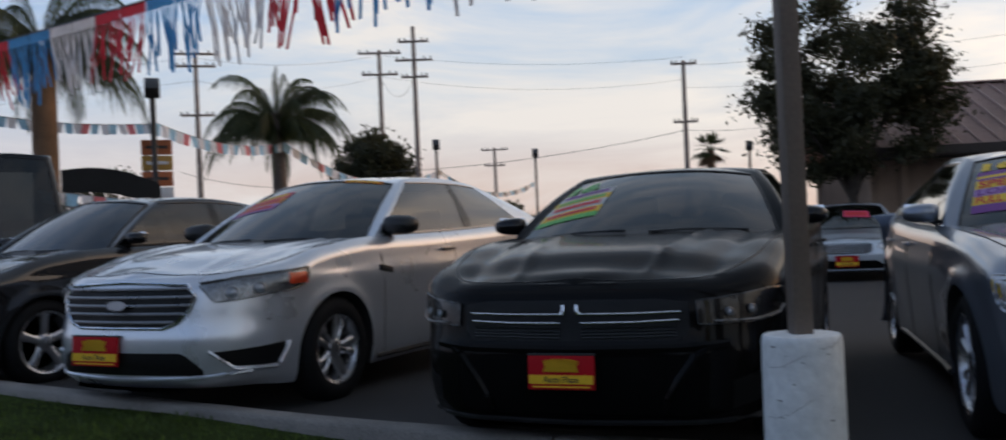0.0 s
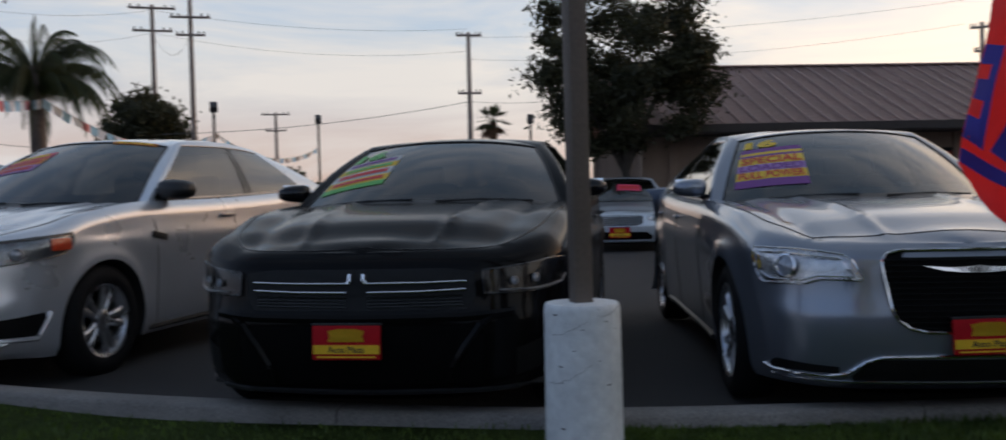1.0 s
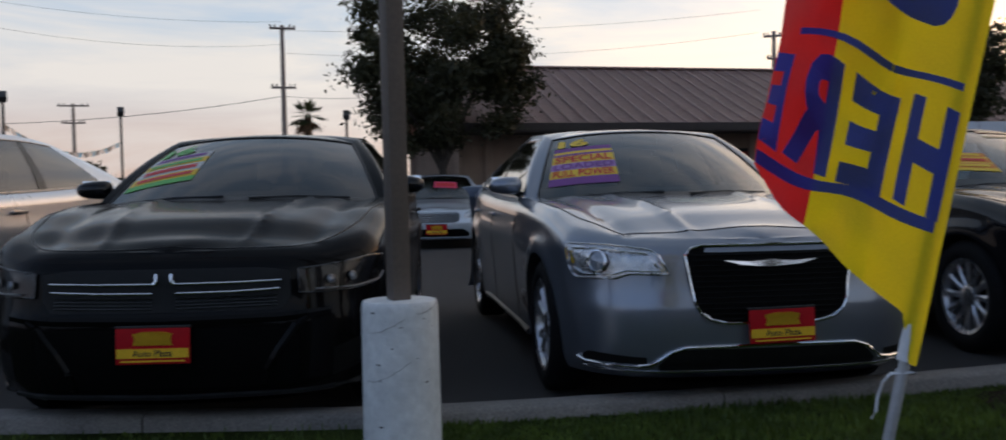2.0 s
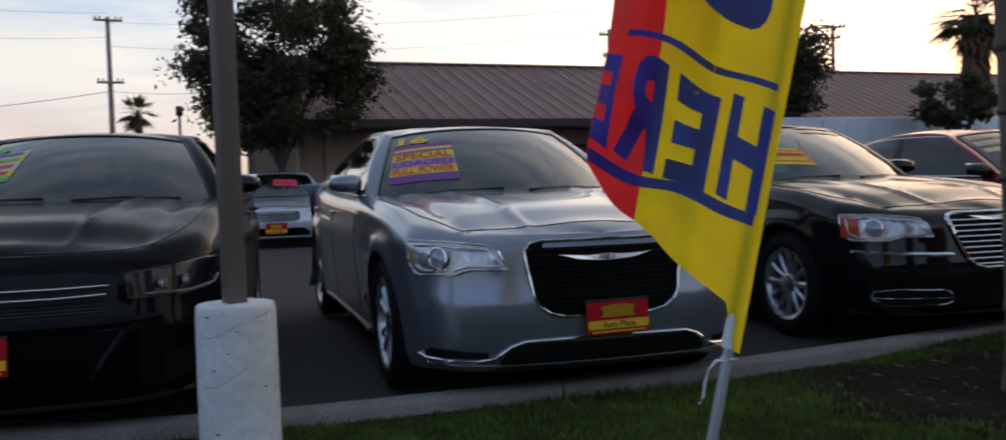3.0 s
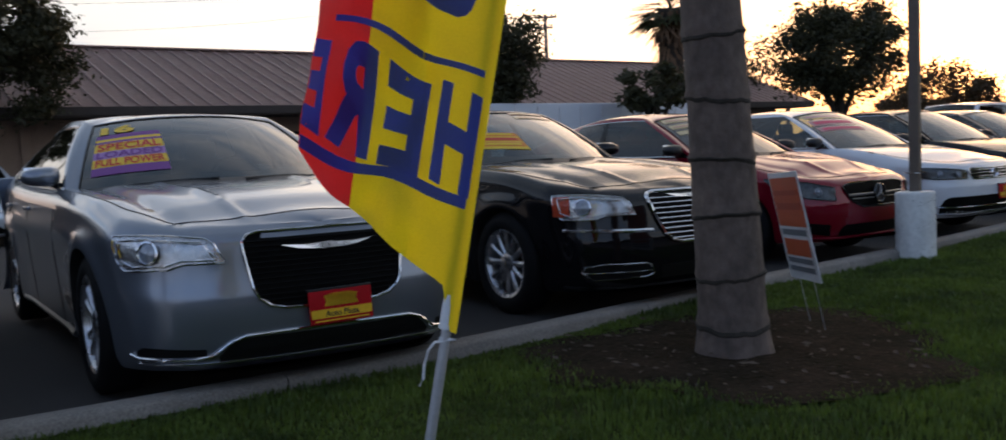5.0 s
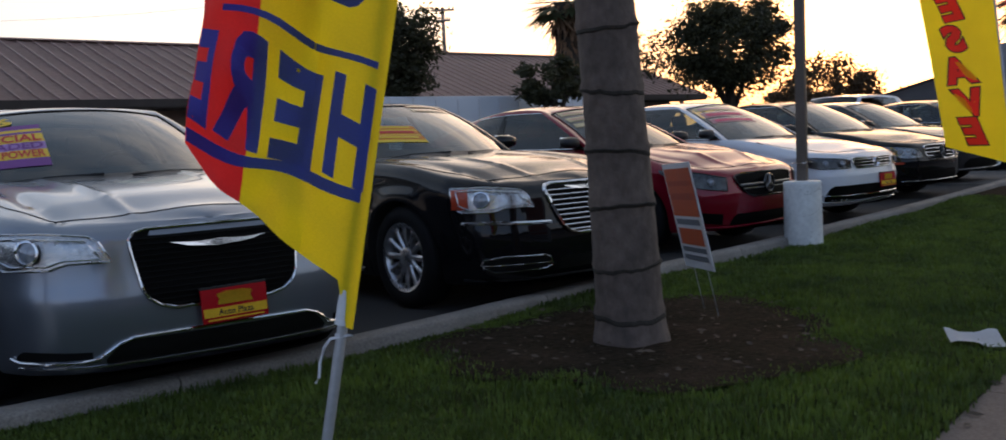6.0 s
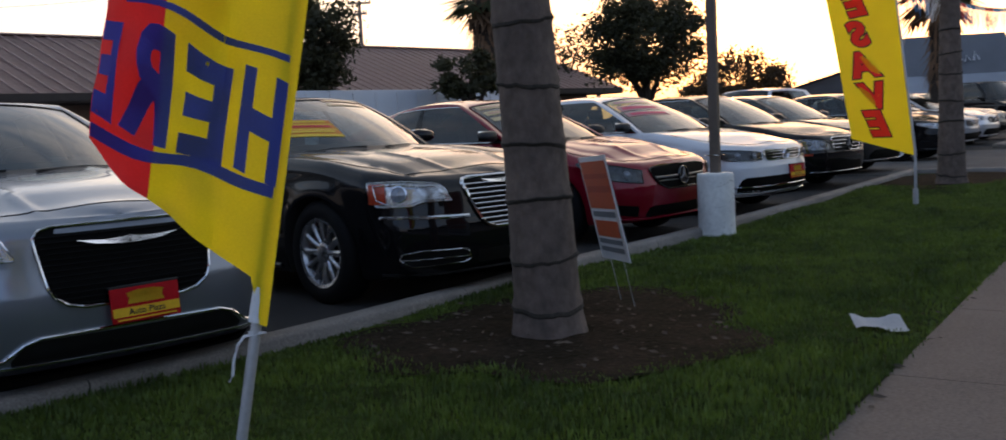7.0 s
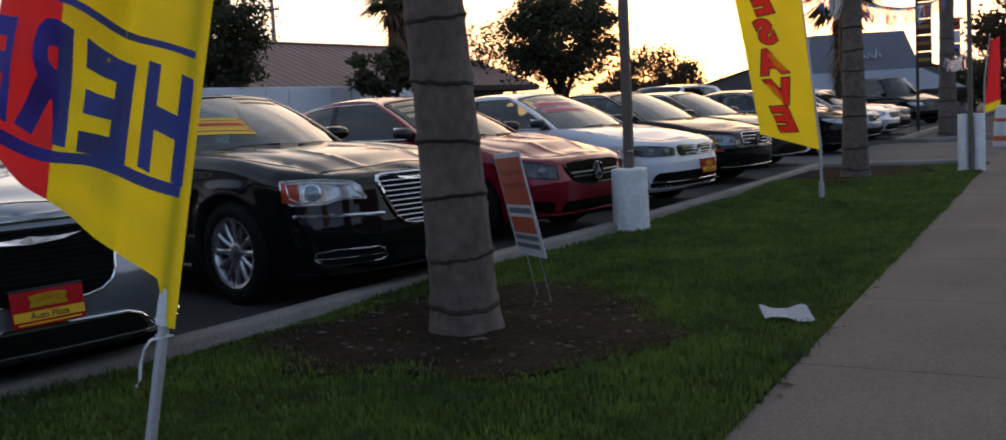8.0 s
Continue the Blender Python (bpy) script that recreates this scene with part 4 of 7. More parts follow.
        for m in (1, -1):
            c.plate("fog_recess", 0.62, 1.15, 0.268, smooth_table((0.62, 0.300), (1.05, 0.312), (1.15, 0.285)), BLACK_TRIM, 0.003, 0.006, 12, 3, mirror=m)
    else:
        c.line("bumper_shadow", [(-1.2, 0.225), (0, 0.215), (1.2, 0.225)], 0.012, BLACK_TRIM, 0.0)
        for m in (1, -1):
            c.line("bright_strip", [(0.37, 0.578), (0.8, 0.592), (1.18, 0.598)], 0.014, CHROME, 0.008, squash=0.7, mirror=m, label="chrome strip under the headlamp")
            fog = c.plate("fog_lamp", 0.38, 0.97, 0.285, 0.362, BLACK_TRIM, 0.003, 0.006, 8, 3, mirror=m)
            c.line("fog_frame", [(0.385, 0.345), (0.365, 0.30), (0.42, 0.280), (0.86, 0.275), (0.985, 0.322), (0.95, 0.358), (0.755, 0.376), (0.43, 0.368)], 0.0042, CHROME, 0.008, fog, closed=True, mirror=m)
            c.line("fog_bar", [(0.37, 0.318), (0.97, 0.322)], 0.004, CHROME, 0.008, fog, mirror=m)
        c.plate("lower_intake", -0.30, 0.30, 0.26, 0.345, BLACK_TRIM, 0.003, 0.008, 24, 3)
    c.mirrors(c.skin)
    c.lines()


GRANITE = paint("granite_grey_paint", (0.25, 0.275, 0.325), 0.70, 0.30)
BLACK = paint("black_paint", (0.006, 0.006, 0.0075), 0.0, 0.2, 0.04, 0.68)
BROWN_BLACK = paint("black_pearl_paint", (0.005, 0.0046, 0.0048), 0.0, 0.2, 0.03, 0.17)
SILVER = paint("silver_paint", (0.68, 0.705, 0.75), 0.62, 0.29)
RED = paint("red_paint", (0.20, 0.003, 0.016), 0.25, 0.30, 0.1, 0.8)
WHITE = paint("white_paint", (0.70, 0.72, 0.76), 0.0, 0.35)
CHARCOAL = paint("charcoal_paint", (0.035, 0.036, 0.040), 0.5, 0.34)
PALE_BLUE = paint("pale_blue_paint", (0.30, 0.36, 0.45), 0.6, 0.34)
LONG_CREASES = ((0.30, 0.42, 0.045, 0.014), (0.60, 0.72, 0.10, -0.022))

S_YELLOW, S_RED, S_PURPLE, S_LILAC = [material("sticker_" + n, k, 0.5, vary=0.05) for n, k in (("yellow", (0.85, 0.55, 0.04)), ("red", (0.62, 0.03, 0.03)), ("purple", (0.20, 0.05, 0.25)), ("lilac", (0.42, 0.22, 0.50)))]
S_GREEN, S_ORANGE, S_WHITE, S_PINK = [material("sticker_" + n, k, 0.5, vary=0.05) for n, k in (("green", (0.12, 0.45, 0.10)), ("orange", (0.75, 0.24, 0.03)), ("white", (0.6, 0.6, 0.58)), ("pink", (0.72, 0.06, 0.14)))]
# sticker prints paled in colour to imitate sky reflected in the glass
GLARE_YELLOW, GLARE_ORANGE, GLARE_PINK = [material("glare_sticker_" + n, k, 0.35, vary=0.10, scale=20, coat=0.8) for n, k in (("yellow", (0.55, 0.42, 0.18)), ("orange", (0.50, 0.24, 0.12)), ("pink", (0.52, 0.20, 0.22)))]
grey_car = Car(full_size(creases=LONG_CREASES, fender=0.012, cowl=1.76, sweep=0.34, roof=2.42), GRANITE, "granite grey metallic saloon parked nose to the kerb", car_pose(2.751, 3.926, 12.5), name="grey_saloon")
framed_grille_front(grey_car, False)
sticker(grey_car, 0.045, 0.31, 0.17, 0.87, ((1.25, None, "16", S_YELLOW), (0.5, S_PURPLE, "", None), (0.3, S_YELLOW, "", None), (0.25, S_PURPLE, "", None), (0.9, S_YELLOW, "SPECIAL", S_RED),
        (0.75, S_LILAC, "LOADED", S_PURPLE), (0.8, S_YELLOW, "FULL POWER", S_RED), (0.7, S_PURPLE, "", None)))
grey_car.wheels(10, 0.027, split=0.09, rim=0.68)
grey_car.dealer_plate(0.442, w=0.315, x=0.030, turn=-1)

black_car = Car(full_size(creases=LONG_CREASES, fender=0.012, cowl=1.76, sweep=0.34, roof=2.42), BLACK, "glossy black saloon with a chrome barred grille", car_pose(5.60, 3.83, 10.5), name="black_saloon")
framed_grille_front(black_car, True)
sticker(black_car, 0.06, 0.40, 0.28, 0.56, ((0.55, S_ORANGE, "bar", S_YELLOW), (0.15, S_YELLOW, "", None), (0.55, S_ORANGE, "bar", S_RED), (0.15, S_YELLOW, "", None), (0.55, S_ORANGE, "bar", S_YELLOW), (0.35, S_YELLOW, "", None)), -0.25)
sticker(black_car, 0.55, 0.90, 0.78, 0.95, ((0.5, GLARE_ORANGE, "bar", GLARE_YELLOW), (0.4, None, "", None), (0.5, GLARE_YELLOW, "bar", GLARE_ORANGE)))
black_car.wheels(12, 0.030, rim=0.655)


def split_grille_front(c):
    """A full-width dark grille band, slim smoked lamps and a deep black chin."""
    lo = smooth_table((-0.57, 0.64), (-0.51, 0.585), (0.51, 0.585), (0.57, 0.64))
    hi = smooth_table((-0.57, 0.755), (-0.4, 0.772), (0.4, 0.772), (0.57, 0.755))
    grille = c.plate("grille", -0.57, 0.57, lo, hi, BLACK_TRIM, 0.003, 0.012, 24, 5)
    for m in (1, -1):
        c.line("grille_line", [(0.040, 0.708), (0.30, 0.709), (0.525, 0.714)], 0.005, CHROME, 0.016, grille, mirror=m)
        c.line("grille_line", [(0.050, 0.668), (0.30, 0.670), (0.515, 0.678)], 0.005, CHROME, 0.016, grille, mirror=m)
        c.line("grille_post", [(0.033, 0.752), (0.033, 0.722), (0.042, 0.708)], 0.010, CHROME, 0.014, grille, mirror=m)
        for k in range(4):
            c.line("grille_mesh", [(0.05, 0.602 + 0.014 * k), (0.5, 0.608 + 0.014 * k)], 0.003, GLOSS_TRIM, 0.010, grille, mirror=m)
    lo2 = smooth_table((0.61, 0.655), (0.90, 0.652), (1.30, 0.668), (1.50, 0.70))
    hi2 = smooth_table((0.61, 0.760), (0.90, 0.776), (1.27, 0.796), (1.50, 0.790))
    lamp(c, 0.61, 1.50, lo2, hi2, LAMP_DARK, ((0.80, 0.706, 0.020), (0.98, 0.712, 0.021)), [(0.70, 0.668), (1.0, 0.664), (1.36, 0.682), (1.46, 0.712)])
    c.plate("lower_intake", -0.60, 0.60, 0.25, smooth_table((-0.6, 0.47), (-0.5, 0.515), (0.5, 0.515), (0.6, 0.47)), MESH_BLACK, 0.003, 0.01, 24, 5)
    for m in (1, -1):
        c.plate("side_intake", 0.80, 1.25, smooth_table((0.8, 0.27), (1.25, 0.33)), smooth_table((0.8, 0.40), (1.25, 0.46)), BLACK_TRIM, 0.003, 0.01, 8, 4, mirror=m)
        c.line("chin_edge", [(0.64, 0.55), (0.585, 0.52), (0.50, 0.42), (0.435, 0.31), (0.425, 0.255)], 0.020, c.skin, 0.002, mirror=m)
    c.line("bumper_bar", [(-0.78, 0.566), (-0.5, 0.552), (0, 0.546), (0.5, 0.552), (0.78, 0.566)], 0.022, c.skin, 0.002)
    c.line("lower_lip", [(-1.25, 0.225), (0, 0.205), (1.25, 0.225)], 0.016, BLACK_TRIM, 0.008)
    c.mirrors(BLACK)
    c.lines(0.145)


dark_car = Car(full_size(length=5.04, width=1.905, height=1.48, front=0.95, hood=1.012, cowl=1.66, sweep=0.26, roof=2.44, nose=(0.50, 0.19, 0.835), rail=0.615, belt=1.05,
                         fender=0.022, creases=((0.30, 0.44, 0.045, 0.016), (0.58, 0.69, 0.12, -0.022))), BROWN_BLACK,
               "black muscle saloon with a split chrome-lined grille", car_pose(0.10, 4.586, 18.0), pane=DARK_PANE, trim=BLACK_TRIM, name="muscle_saloon")
split_grille_front(dark_car)
sticker(dark_car, 0.035, 0.30, 0.16, 0.80, ((1.1, None, "16", S_GREEN), (0.5, S_WHITE, "bar", S_PURPLE), (0.5, S_YELLOW, "bar", S_GREEN), (0.6, S_WHITE, "bar", S_RED), (0.5, S_YELLOW, "bar", S_RED), (0.35, S_GREEN, "", None)), 0.35)
dark_car.wheels(5, 0.05)
dark_car.dealer_plate(0.449, w=0.315, x=-0.038)


def barred_grille_front(c):
    """A six-sided barred grille, swept lamps and hooked fog recesses."""
    lo = smooth_table((-0.61, 0.765), (-0.56, 0.70), (-0.46, 0.625), (-0.36, 0.597), (0.36, 0.597), (0.46, 0.625), (0.56, 0.70), (0.61, 0.765))
    hi = smooth_table((-0.61, 0.79), (-0.55, 0.850), (0, 0.868), (0.55, 0.850), (0.61, 0.79))
    grille = c.plate("grille", -0.61, 0.61, lo, hi, BLACK_TRIM, 0.003, 0.01, 20, 6)
    c.line("grille_frame", [(-0.62, 0.785), (-0.55, 0.855), (0, 0.873), (0.55, 0.855), (0.62, 0.785), (0.57, 0.70), (0.47, 0.622), (0.36, 0.590), (-0.36, 0.590), (-0.47, 0.622), (-0.57, 0.70)], 0.010, CHROME, 0.010, grille, closed=True)
    for k in range(5):
        z = 0.630 + 0.051 * k
        w = (0.45, 0.52, 0.575, 0.595, 0.565)[k]
        c.line("grille_bar", [(-w, z), (0, z), (w, z)], 0.012, SATIN, 0.012, grille, squash=0.6)
    badge = bmesh.new()
    badge.faces.new([badge.verts.new(c.front(0.085 * math.cos(t), 0.735 + 0.034 * math.sin(t), 0.034)) for t in (2 * math.pi * k / 18 for k in range(18))])
    bmesh.ops.solidify(badge, geom=badge.faces[:], thickness=0.006)
    part("oval_badge", badge, SATIN, grille)
    lo2 = smooth_table((0.65, 0.835), (0.70, 0.775), (0.77, 0.742), (1.33, 0.772), (2.20, 0.815), (2.50, 0.88))
    hi2 = smooth_table((0.65, 0.856), (1.18, 0.893), (2.50, 0.918))
    lamp(c, 0.65, 2.50, lo2, hi2, LAMP_GREY, ((0.92, 0.795, 0.040), (1.22, 0.815, 0.038)), None, (1.75, 2.35, 0.825, 0.895))
    c.line("lamp_brow", [(0.64, 0.860), (1.0, 0.888), (1.5, 0.906), (2.5, 0.924)], 0.007, BLACK_TRIM, 0.004)
    c.line("lamp_brow", [(0.64, 0.860), (1.0, 0.888), (1.5, 0.906), (2.5, 0.924)], 0.007, BLACK_TRIM, 0.004, mirror=-1)
    c.plate("lower_intake", -0.66, 0.66, 0.300, smooth_table((-0.66, 0.33), (-0.48, 0.440), (0.48, 0.440), (0.66, 0.33)), BLACK_TRIM, 0.003, 0.01, 24, 4)
    for m in (1, -1):
        fog = c.plate("fog_recess", 0.75, 1.62, smooth_table((0.75, 0.425), (0.95, 0.345), (1.45, 0.335), (1.62, 0.42)), smooth_table((0.75, 0.438), (1.62, 0.468)), BLACK_TRIM, 0.003, 0.008, 10, 4, mirror=m)
        c.line("fog_frame", [(0.71, 0.44), (0.92, 0.330), (1.46, 0.316), (1.72, 0.462)], 0.014, SILVER, 0.008, fog, mirror=m)
    c.line("lower_lip", [(-1.1, 0.312), (-0.7, 0.286), (0, 0.270), (0.7, 0.286), (1.1, 0.312)], 0.014, SILVER, 0.006)
    c.mirrors(BLACK_TRIM, size=1.3)
    c.lines(0.19)
    for sign in (1, -1):
        p = c.flank(c.s.front + 0.58, 0.86, sign, 0.004)
        part("side_vent", box((0.012, 0.17, 0.045), tuple(p), pose(0, 0, 0, -10, 0, 0), 0.006), BLACK_TRIM, c.ob)


silver_car = Car(full_size(length=5.15, width=1.935, height=1.60, base=2.87, front=1.04, hood=1.05, cowl=1.56, sweep=0.24, roof=2.40, back=3.85, deck=4.62, belt=1.11,
                           nose=(0.50, 0.21, 0.885), rail=0.61, bow=0.20, corner=0.42, creases=((0.40, 0.55, 0.06, 0.012), (0.66, 0.76, 0.07, -0.010))), SILVER,
                 "silver full-size saloon with black door mirrors", car_pose(-2.70, 6.195, 24.3), pane=DARK_PANE, trim=SATIN, name="silver_saloon")
barred_grille_front(silver_car)
sticker(silver_car, 0.66, 0.93, 0.92, 0.975, ((1, S_ORANGE, "bar", S_YELLOW),))
sticker(silver_car, 0.02, 0.36, 0.40, 0.88, ((1, None, "", None), (0.6, S_PINK, "bar", S_YELLOW), (0.6, S_ORANGE, "bar", S_RED), (0.6, S_LILAC, "bar", S_RED)), 0.2)
silver_car.wheels(10, 0.032, split=0.10, rim=0.645)
silver_car.dealer_plate(0.450, w=0.40, h=0.185, x=-0.165)


def plain_front(c, emblem=True, bars=4, chrome=CHROME, low=0.54, top=0.72, half=0.42, lamp_mat=None):
    """A rounded grille with cross bars, a round emblem, swept lamps and a low intake."""
    lo = smooth_table((-half, low + 0.06), (-half * 0.75, low), (half * 0.75, low), (half, low + 0.06))
    hi = smooth_table((-half, top - 0.03), (-half * 0.9, top), (half * 0.9, top), (half, top - 0.03))
    grille = c.plate("grille", -half, half, lo, hi, BLACK_TRIM, 0.003, 0.01, 16, 5)
    for k in range(bars):
        z = low + 0.03 + (top - low - 0.05) * k / max(1, bars - 1)
        c.line("grille_bar", [(-half * 0.96, z), (0, z), (half * 0.96, z)], 0.007, chrome, 0.012, grille)
    if emblem:
        p = c.front(0, (low + top) / 2 + 0.02, 0.02)
        o = part("round_emblem", revolve([(0.0, 0.062), (-0.014, 0.058), (-0.016, 0.048), (-0.006, 0.042), (-0.006, 0.0)], "Y", 20), CHROME, grille)
        o.location = p
    lo2 = smooth_table((half + 0.10, low + 0.10), (half + 0.3, low + 0.08), (1.40, low + 0.16))
    hi2 = smooth_table((half + 0.10, top - 0.02), (half + 0.35, top + 0.02), (1.40, top + 0.035))
    lamp(c, half + 0.10, 1.40, lo2, hi2, lamp_mat or LAMP_BOWL, ((0.72, low + 0.135, 0.034), (0.95, low + 0.15, 0.034)))
    c.plate("lower_intake", -0.66, 0.66, 0.26, smooth_table((-0.66, 0.33), (-0.5, 0.41), (0.5, 0.41), (0.66, 0.33)), MESH_BLACK, 0.003, 0.01, 20, 4)
    for m in (1, -1):
        c.plate("side_intake", 0.75, 1.25, 0.27, smooth_table((0.75, 0.36), (1.25, 0.41)), BLACK_TRIM, 0.003, 0.01, 8, 4, mirror=m)
    c.line("bright_strip", [(-1.15, 0.245), (-0.6, 0.235), (0, 0.232), (0.6, 0.235), (1.15, 0.245)], 0.007, chrome, 0.010)
    c.mirrors(BLACK_TRIM if c.skin in (RED, WHITE) else c.skin)
    c.lines()


def compact_front(c, side, crest, bars, bar_mat, emblem, lamp_lo, lamp_hi, bulbs, lamp_mat, intake, strips, amber=None, vents=None, frame_mat=None, star=False):
    """A grille by its half outline, a round emblem, swept lamps, a lower intake and bright strips."""
    mirrored = lambda pts: smooth_table(*([(-x, z) for x, z in pts[:0:-1]] + list(pts)))
    half = side[-1][0]
    grille = c.plate("grille", -half, half, mirrored(side), mirrored(crest), MESH_BLACK, 0.004, 0.010, 30, 6)
    right = list(side[1:]) + list(crest[:0:-1])
    c.line("grille_frame", right + [(-x, z) for x, z in right[::-1]], 0.008, frame_mat or CHROME, 0.009, grille, closed=True, steps=4)
    for z, w, r in bars:
        c.line("grille_bar", [(-w, z), (0, z), (w, z)], r, bar_mat, 0.014, grille)
    z, r = emblem
    ring = part("round_emblem", revolve([(0.0, r), (-0.014, r * 0.97), (-0.018, r * 0.90), (-0.014, r * 0.82), (-0.004, r * 0.80), (-0.004, 0.0)], "Y", 24), CHROME if not star else GLOSS_TRIM, grille)
    ring.location = c.front(0, z, 0.024)
    if star:
        for k in range(3):
            a = radians(90 + 120 * k)
            tip = Vector((math.cos(a) * r * 0.86, -0.012, math.sin(a) * r * 0.86))
            part("emblem_arm", tube([Vector((0, -0.012, 0)), tip], (r * 0.14, r * 0.05), 5), SATIN, grille).location = c.front(0, z, 0.024)
    lamp(c, lamp_lo[0][0], lamp_lo[-1][0], smooth_table(*lamp_lo), smooth_table(*lamp_hi), lamp_mat, bulbs, None, amber)
    z0, z1, w = intake
    c.plate("lower_intake", -w, w, z0, smooth_table((-w, z0 + (z1 - z0) * 0.35), (-w * 0.86, z1), (w * 0.86, z1), (w, z0 + (z1 - z0) * 0.35)), MESH_BLACK, 0.003, 0.01, 24, 4)
    for z, w, r, mat in strips:
        c.line("bumper_strip", [(-w, z + 0.012), (-w * 0.6, z + 0.002), (0, z), (w * 0.6, z + 0.002), (w, z + 0.012)], r, mat, 0.009)
    for x0, x1, a, b in vents or ():
        for m in (1, -1):
            c.plate("side_intake", x0, x1, smooth_table((x0, a), (x1, a + 0.04)), smooth_table((x0, b - 0.03), (x1, b)), MESH_BLACK, 0.003, 0.01, 8, 4, mirror=m)
    c.mirrors(BLACK_TRIM if c.skin in (RED, WHITE) else c.skin)
    c.lines(0.17)


def compact(**k):
    base = dict(length=4.64, width=1.78, height=1.44, base=2.70, front=0.90, wheel=0.33, hood=0.93, cowl=1.38, roof=2.26, back=3.42, deck=4.15,
                belt=0.98, nose=(0.50, 0.20, 0.76), rail=0.60, corner=0.31, taper=0.925)
    base.update(k)
    return Shape(**base)


red_car = Car(compact(nose=(0.48, 0.20, 0.735), creases=((0.25, 0.40, 0.06, 0.016), (0.58, 0.66, 0.06, -0.010))), RED, "glossy red compact saloon with a dark grille", car_pose(8.76, 4.05, 6.5), pane=DARK_PANE, name="red_saloon")
compact_front(red_car, ((0, 0.478), (0.25, 0.490), (0.39, 0.545), (0.47, 0.64), (0.49, 0.67)), ((0, 0.708), (0.33, 0.704), (0.45, 0.692), (0.49, 0.675)),
              ((0.600, 0.42, 0.011), (0.565, 0.38, 0.005)), SATIN, (0.600, 0.088), ((0.60, 0.560), (0.95, 0.592), (1.3, 0.660), (1.70, 0.745)), ((0.60, 0.675), (0.92, 0.728), (1.3, 0.755), (1.70, 0.765)),
              ((0.80, 0.645, 0.034), (1.10, 0.680, 0.030)), LAMP_MID, (0.245, 0.345, 0.56), ((0.228, 0.9, 0.010, RED),), vents=((0.66, 1.05, 0.255, 0.385),), frame_mat=GLOSS_TRIM, star=True)
sticker(red_car, 0.05, 0.40, 0.52, 0.93, ((0.8, GLARE_YELLOW, "bar", GLARE_ORANGE), (0.5, None, "", None), (0.7, GLARE_YELLOW, "bar", GLARE_ORANGE), (0.4, None, "", None), (0.6, GLARE_YELLOW, "", None)), -0.1)
red_car.wheels(5, 0.045)

white_car = Car(compact(height=1.455), WHITE, "white compact saloon with a chrome barred grille", car_pose(11.40, 3.99, 8.5), name="white_saloon")
compact_front(white_car, ((0, 0.598), (0.36, 0.600), (0.42, 0.640), (0.44, 0.70)), ((0, 0.712), (0.38, 0.712), (0.43, 0.708), (0.44, 0.703)),
              ((0.625, 0.36, 0.006), (0.660, 0.40, 0.006), (0.692, 0.42, 0.006)), CHROME, (0.655, 0.060), ((0.475, 0.610), (0.90, 0.612), (1.20, 0.640), (1.42, 0.71)), ((0.475, 0.692), (0.62, 0.712), (1.0, 0.734), (1.42, 0.742)),
              ((0.62, 0.660, 0.034), (0.88, 0.668, 0.034)), LAMP_MID, (0.252, 0.422, 0.90), ((0.308, 0.95, 0.0075, CHROME), (0.240, 0.95, 0.0075, CHROME)))
sticker(white_car, 0.05, 0.55, 0.45, 0.92, ((0.8, GLARE_YELLOW, "bar", GLARE_PINK), (0.35, None, "", None), (0.9, GLARE_PINK, "bar", S_PINK), (0.3, None, "", None), (0.7, GLARE_PINK, "bar", S_PINK)), -0.15)
white_car.wheels(10, 0.02)
white_car.dealer_plate(0.445, w=0.34, x=0.22)

black_compact = Car(compact(height=1.46, length=4.75, width=1.80), BLACK, "black saloon with a chrome barred grille", car_pose(14.75, 4.25, 10.0), name="black_compact")
compact_front(black_compact, ((0, 0.540), (0.30, 0.542), (0.38, 0.560), (0.42, 0.66), (0.43, 0.70)), ((0, 0.735), (0.36, 0.732), (0.42, 0.722), (0.43, 0.705)),
              ((0.585, 0.36, 0.008), (0.635, 0.39, 0.008), (0.685, 0.40, 0.008)), CHROME, (0.635, 0.090), ((0.49, 0.575), (0.72, 0.566), (0.95, 0.580), (1.25, 0.660), (1.35, 0.71)), ((0.49, 0.640), (0.64, 0.702), (1.0, 0.732), (1.35, 0.740)),
              ((0.66, 0.640, 0.036), (0.92, 0.660, 0.036)), LAMP_GREY, (0.270, 0.390, 0.50), ((0.250, 0.9, 0.008, CHROME),), vents=((0.60, 1.05, 0.29, 0.36),), star=True)
for m in (1, -1):
    black_compact.plate("side_reflector", 0.86, 1.08, 0.492, 0.520, AMBER, 0.006, 0.004, 6, 2, mirror=m)
black_compact.wheels(10, 0.022)

dark_compact = Car(compact(height=1.45), CHARCOAL, "dark grey saloon behind a yellow banner", car_pose(18.0, 4.5, 9.0), name="dark_saloon")
plain_front(dark_compact, True, 3, CHROME, 0.56, 0.72, 0.40)
dark_compact.wheels(7, 0.03)

# the pale saloon deep in the lot
far_car = Car(compact(height=1.48, width=1.93, length=4.87), paint("pale_silver_paint", (0.62, 0.66, 0.70), 0.6, 0.34), "pale silver saloon standing alone across the lot", car_pose(5.50, 18.6, 19.0), name="far_saloon")
plain_front(far_car, False, 5, CHROME, 0.53, 0.73, 0.46)
sticker(far_car, 0.42, 0.76, 0.42, 0.68, ((1, S_PINK, "bar", S_RED),), -0.1)
far_car.wheels(10, 0.022)
far_car.dealer_plate(0.40, 0.40, 0.20)

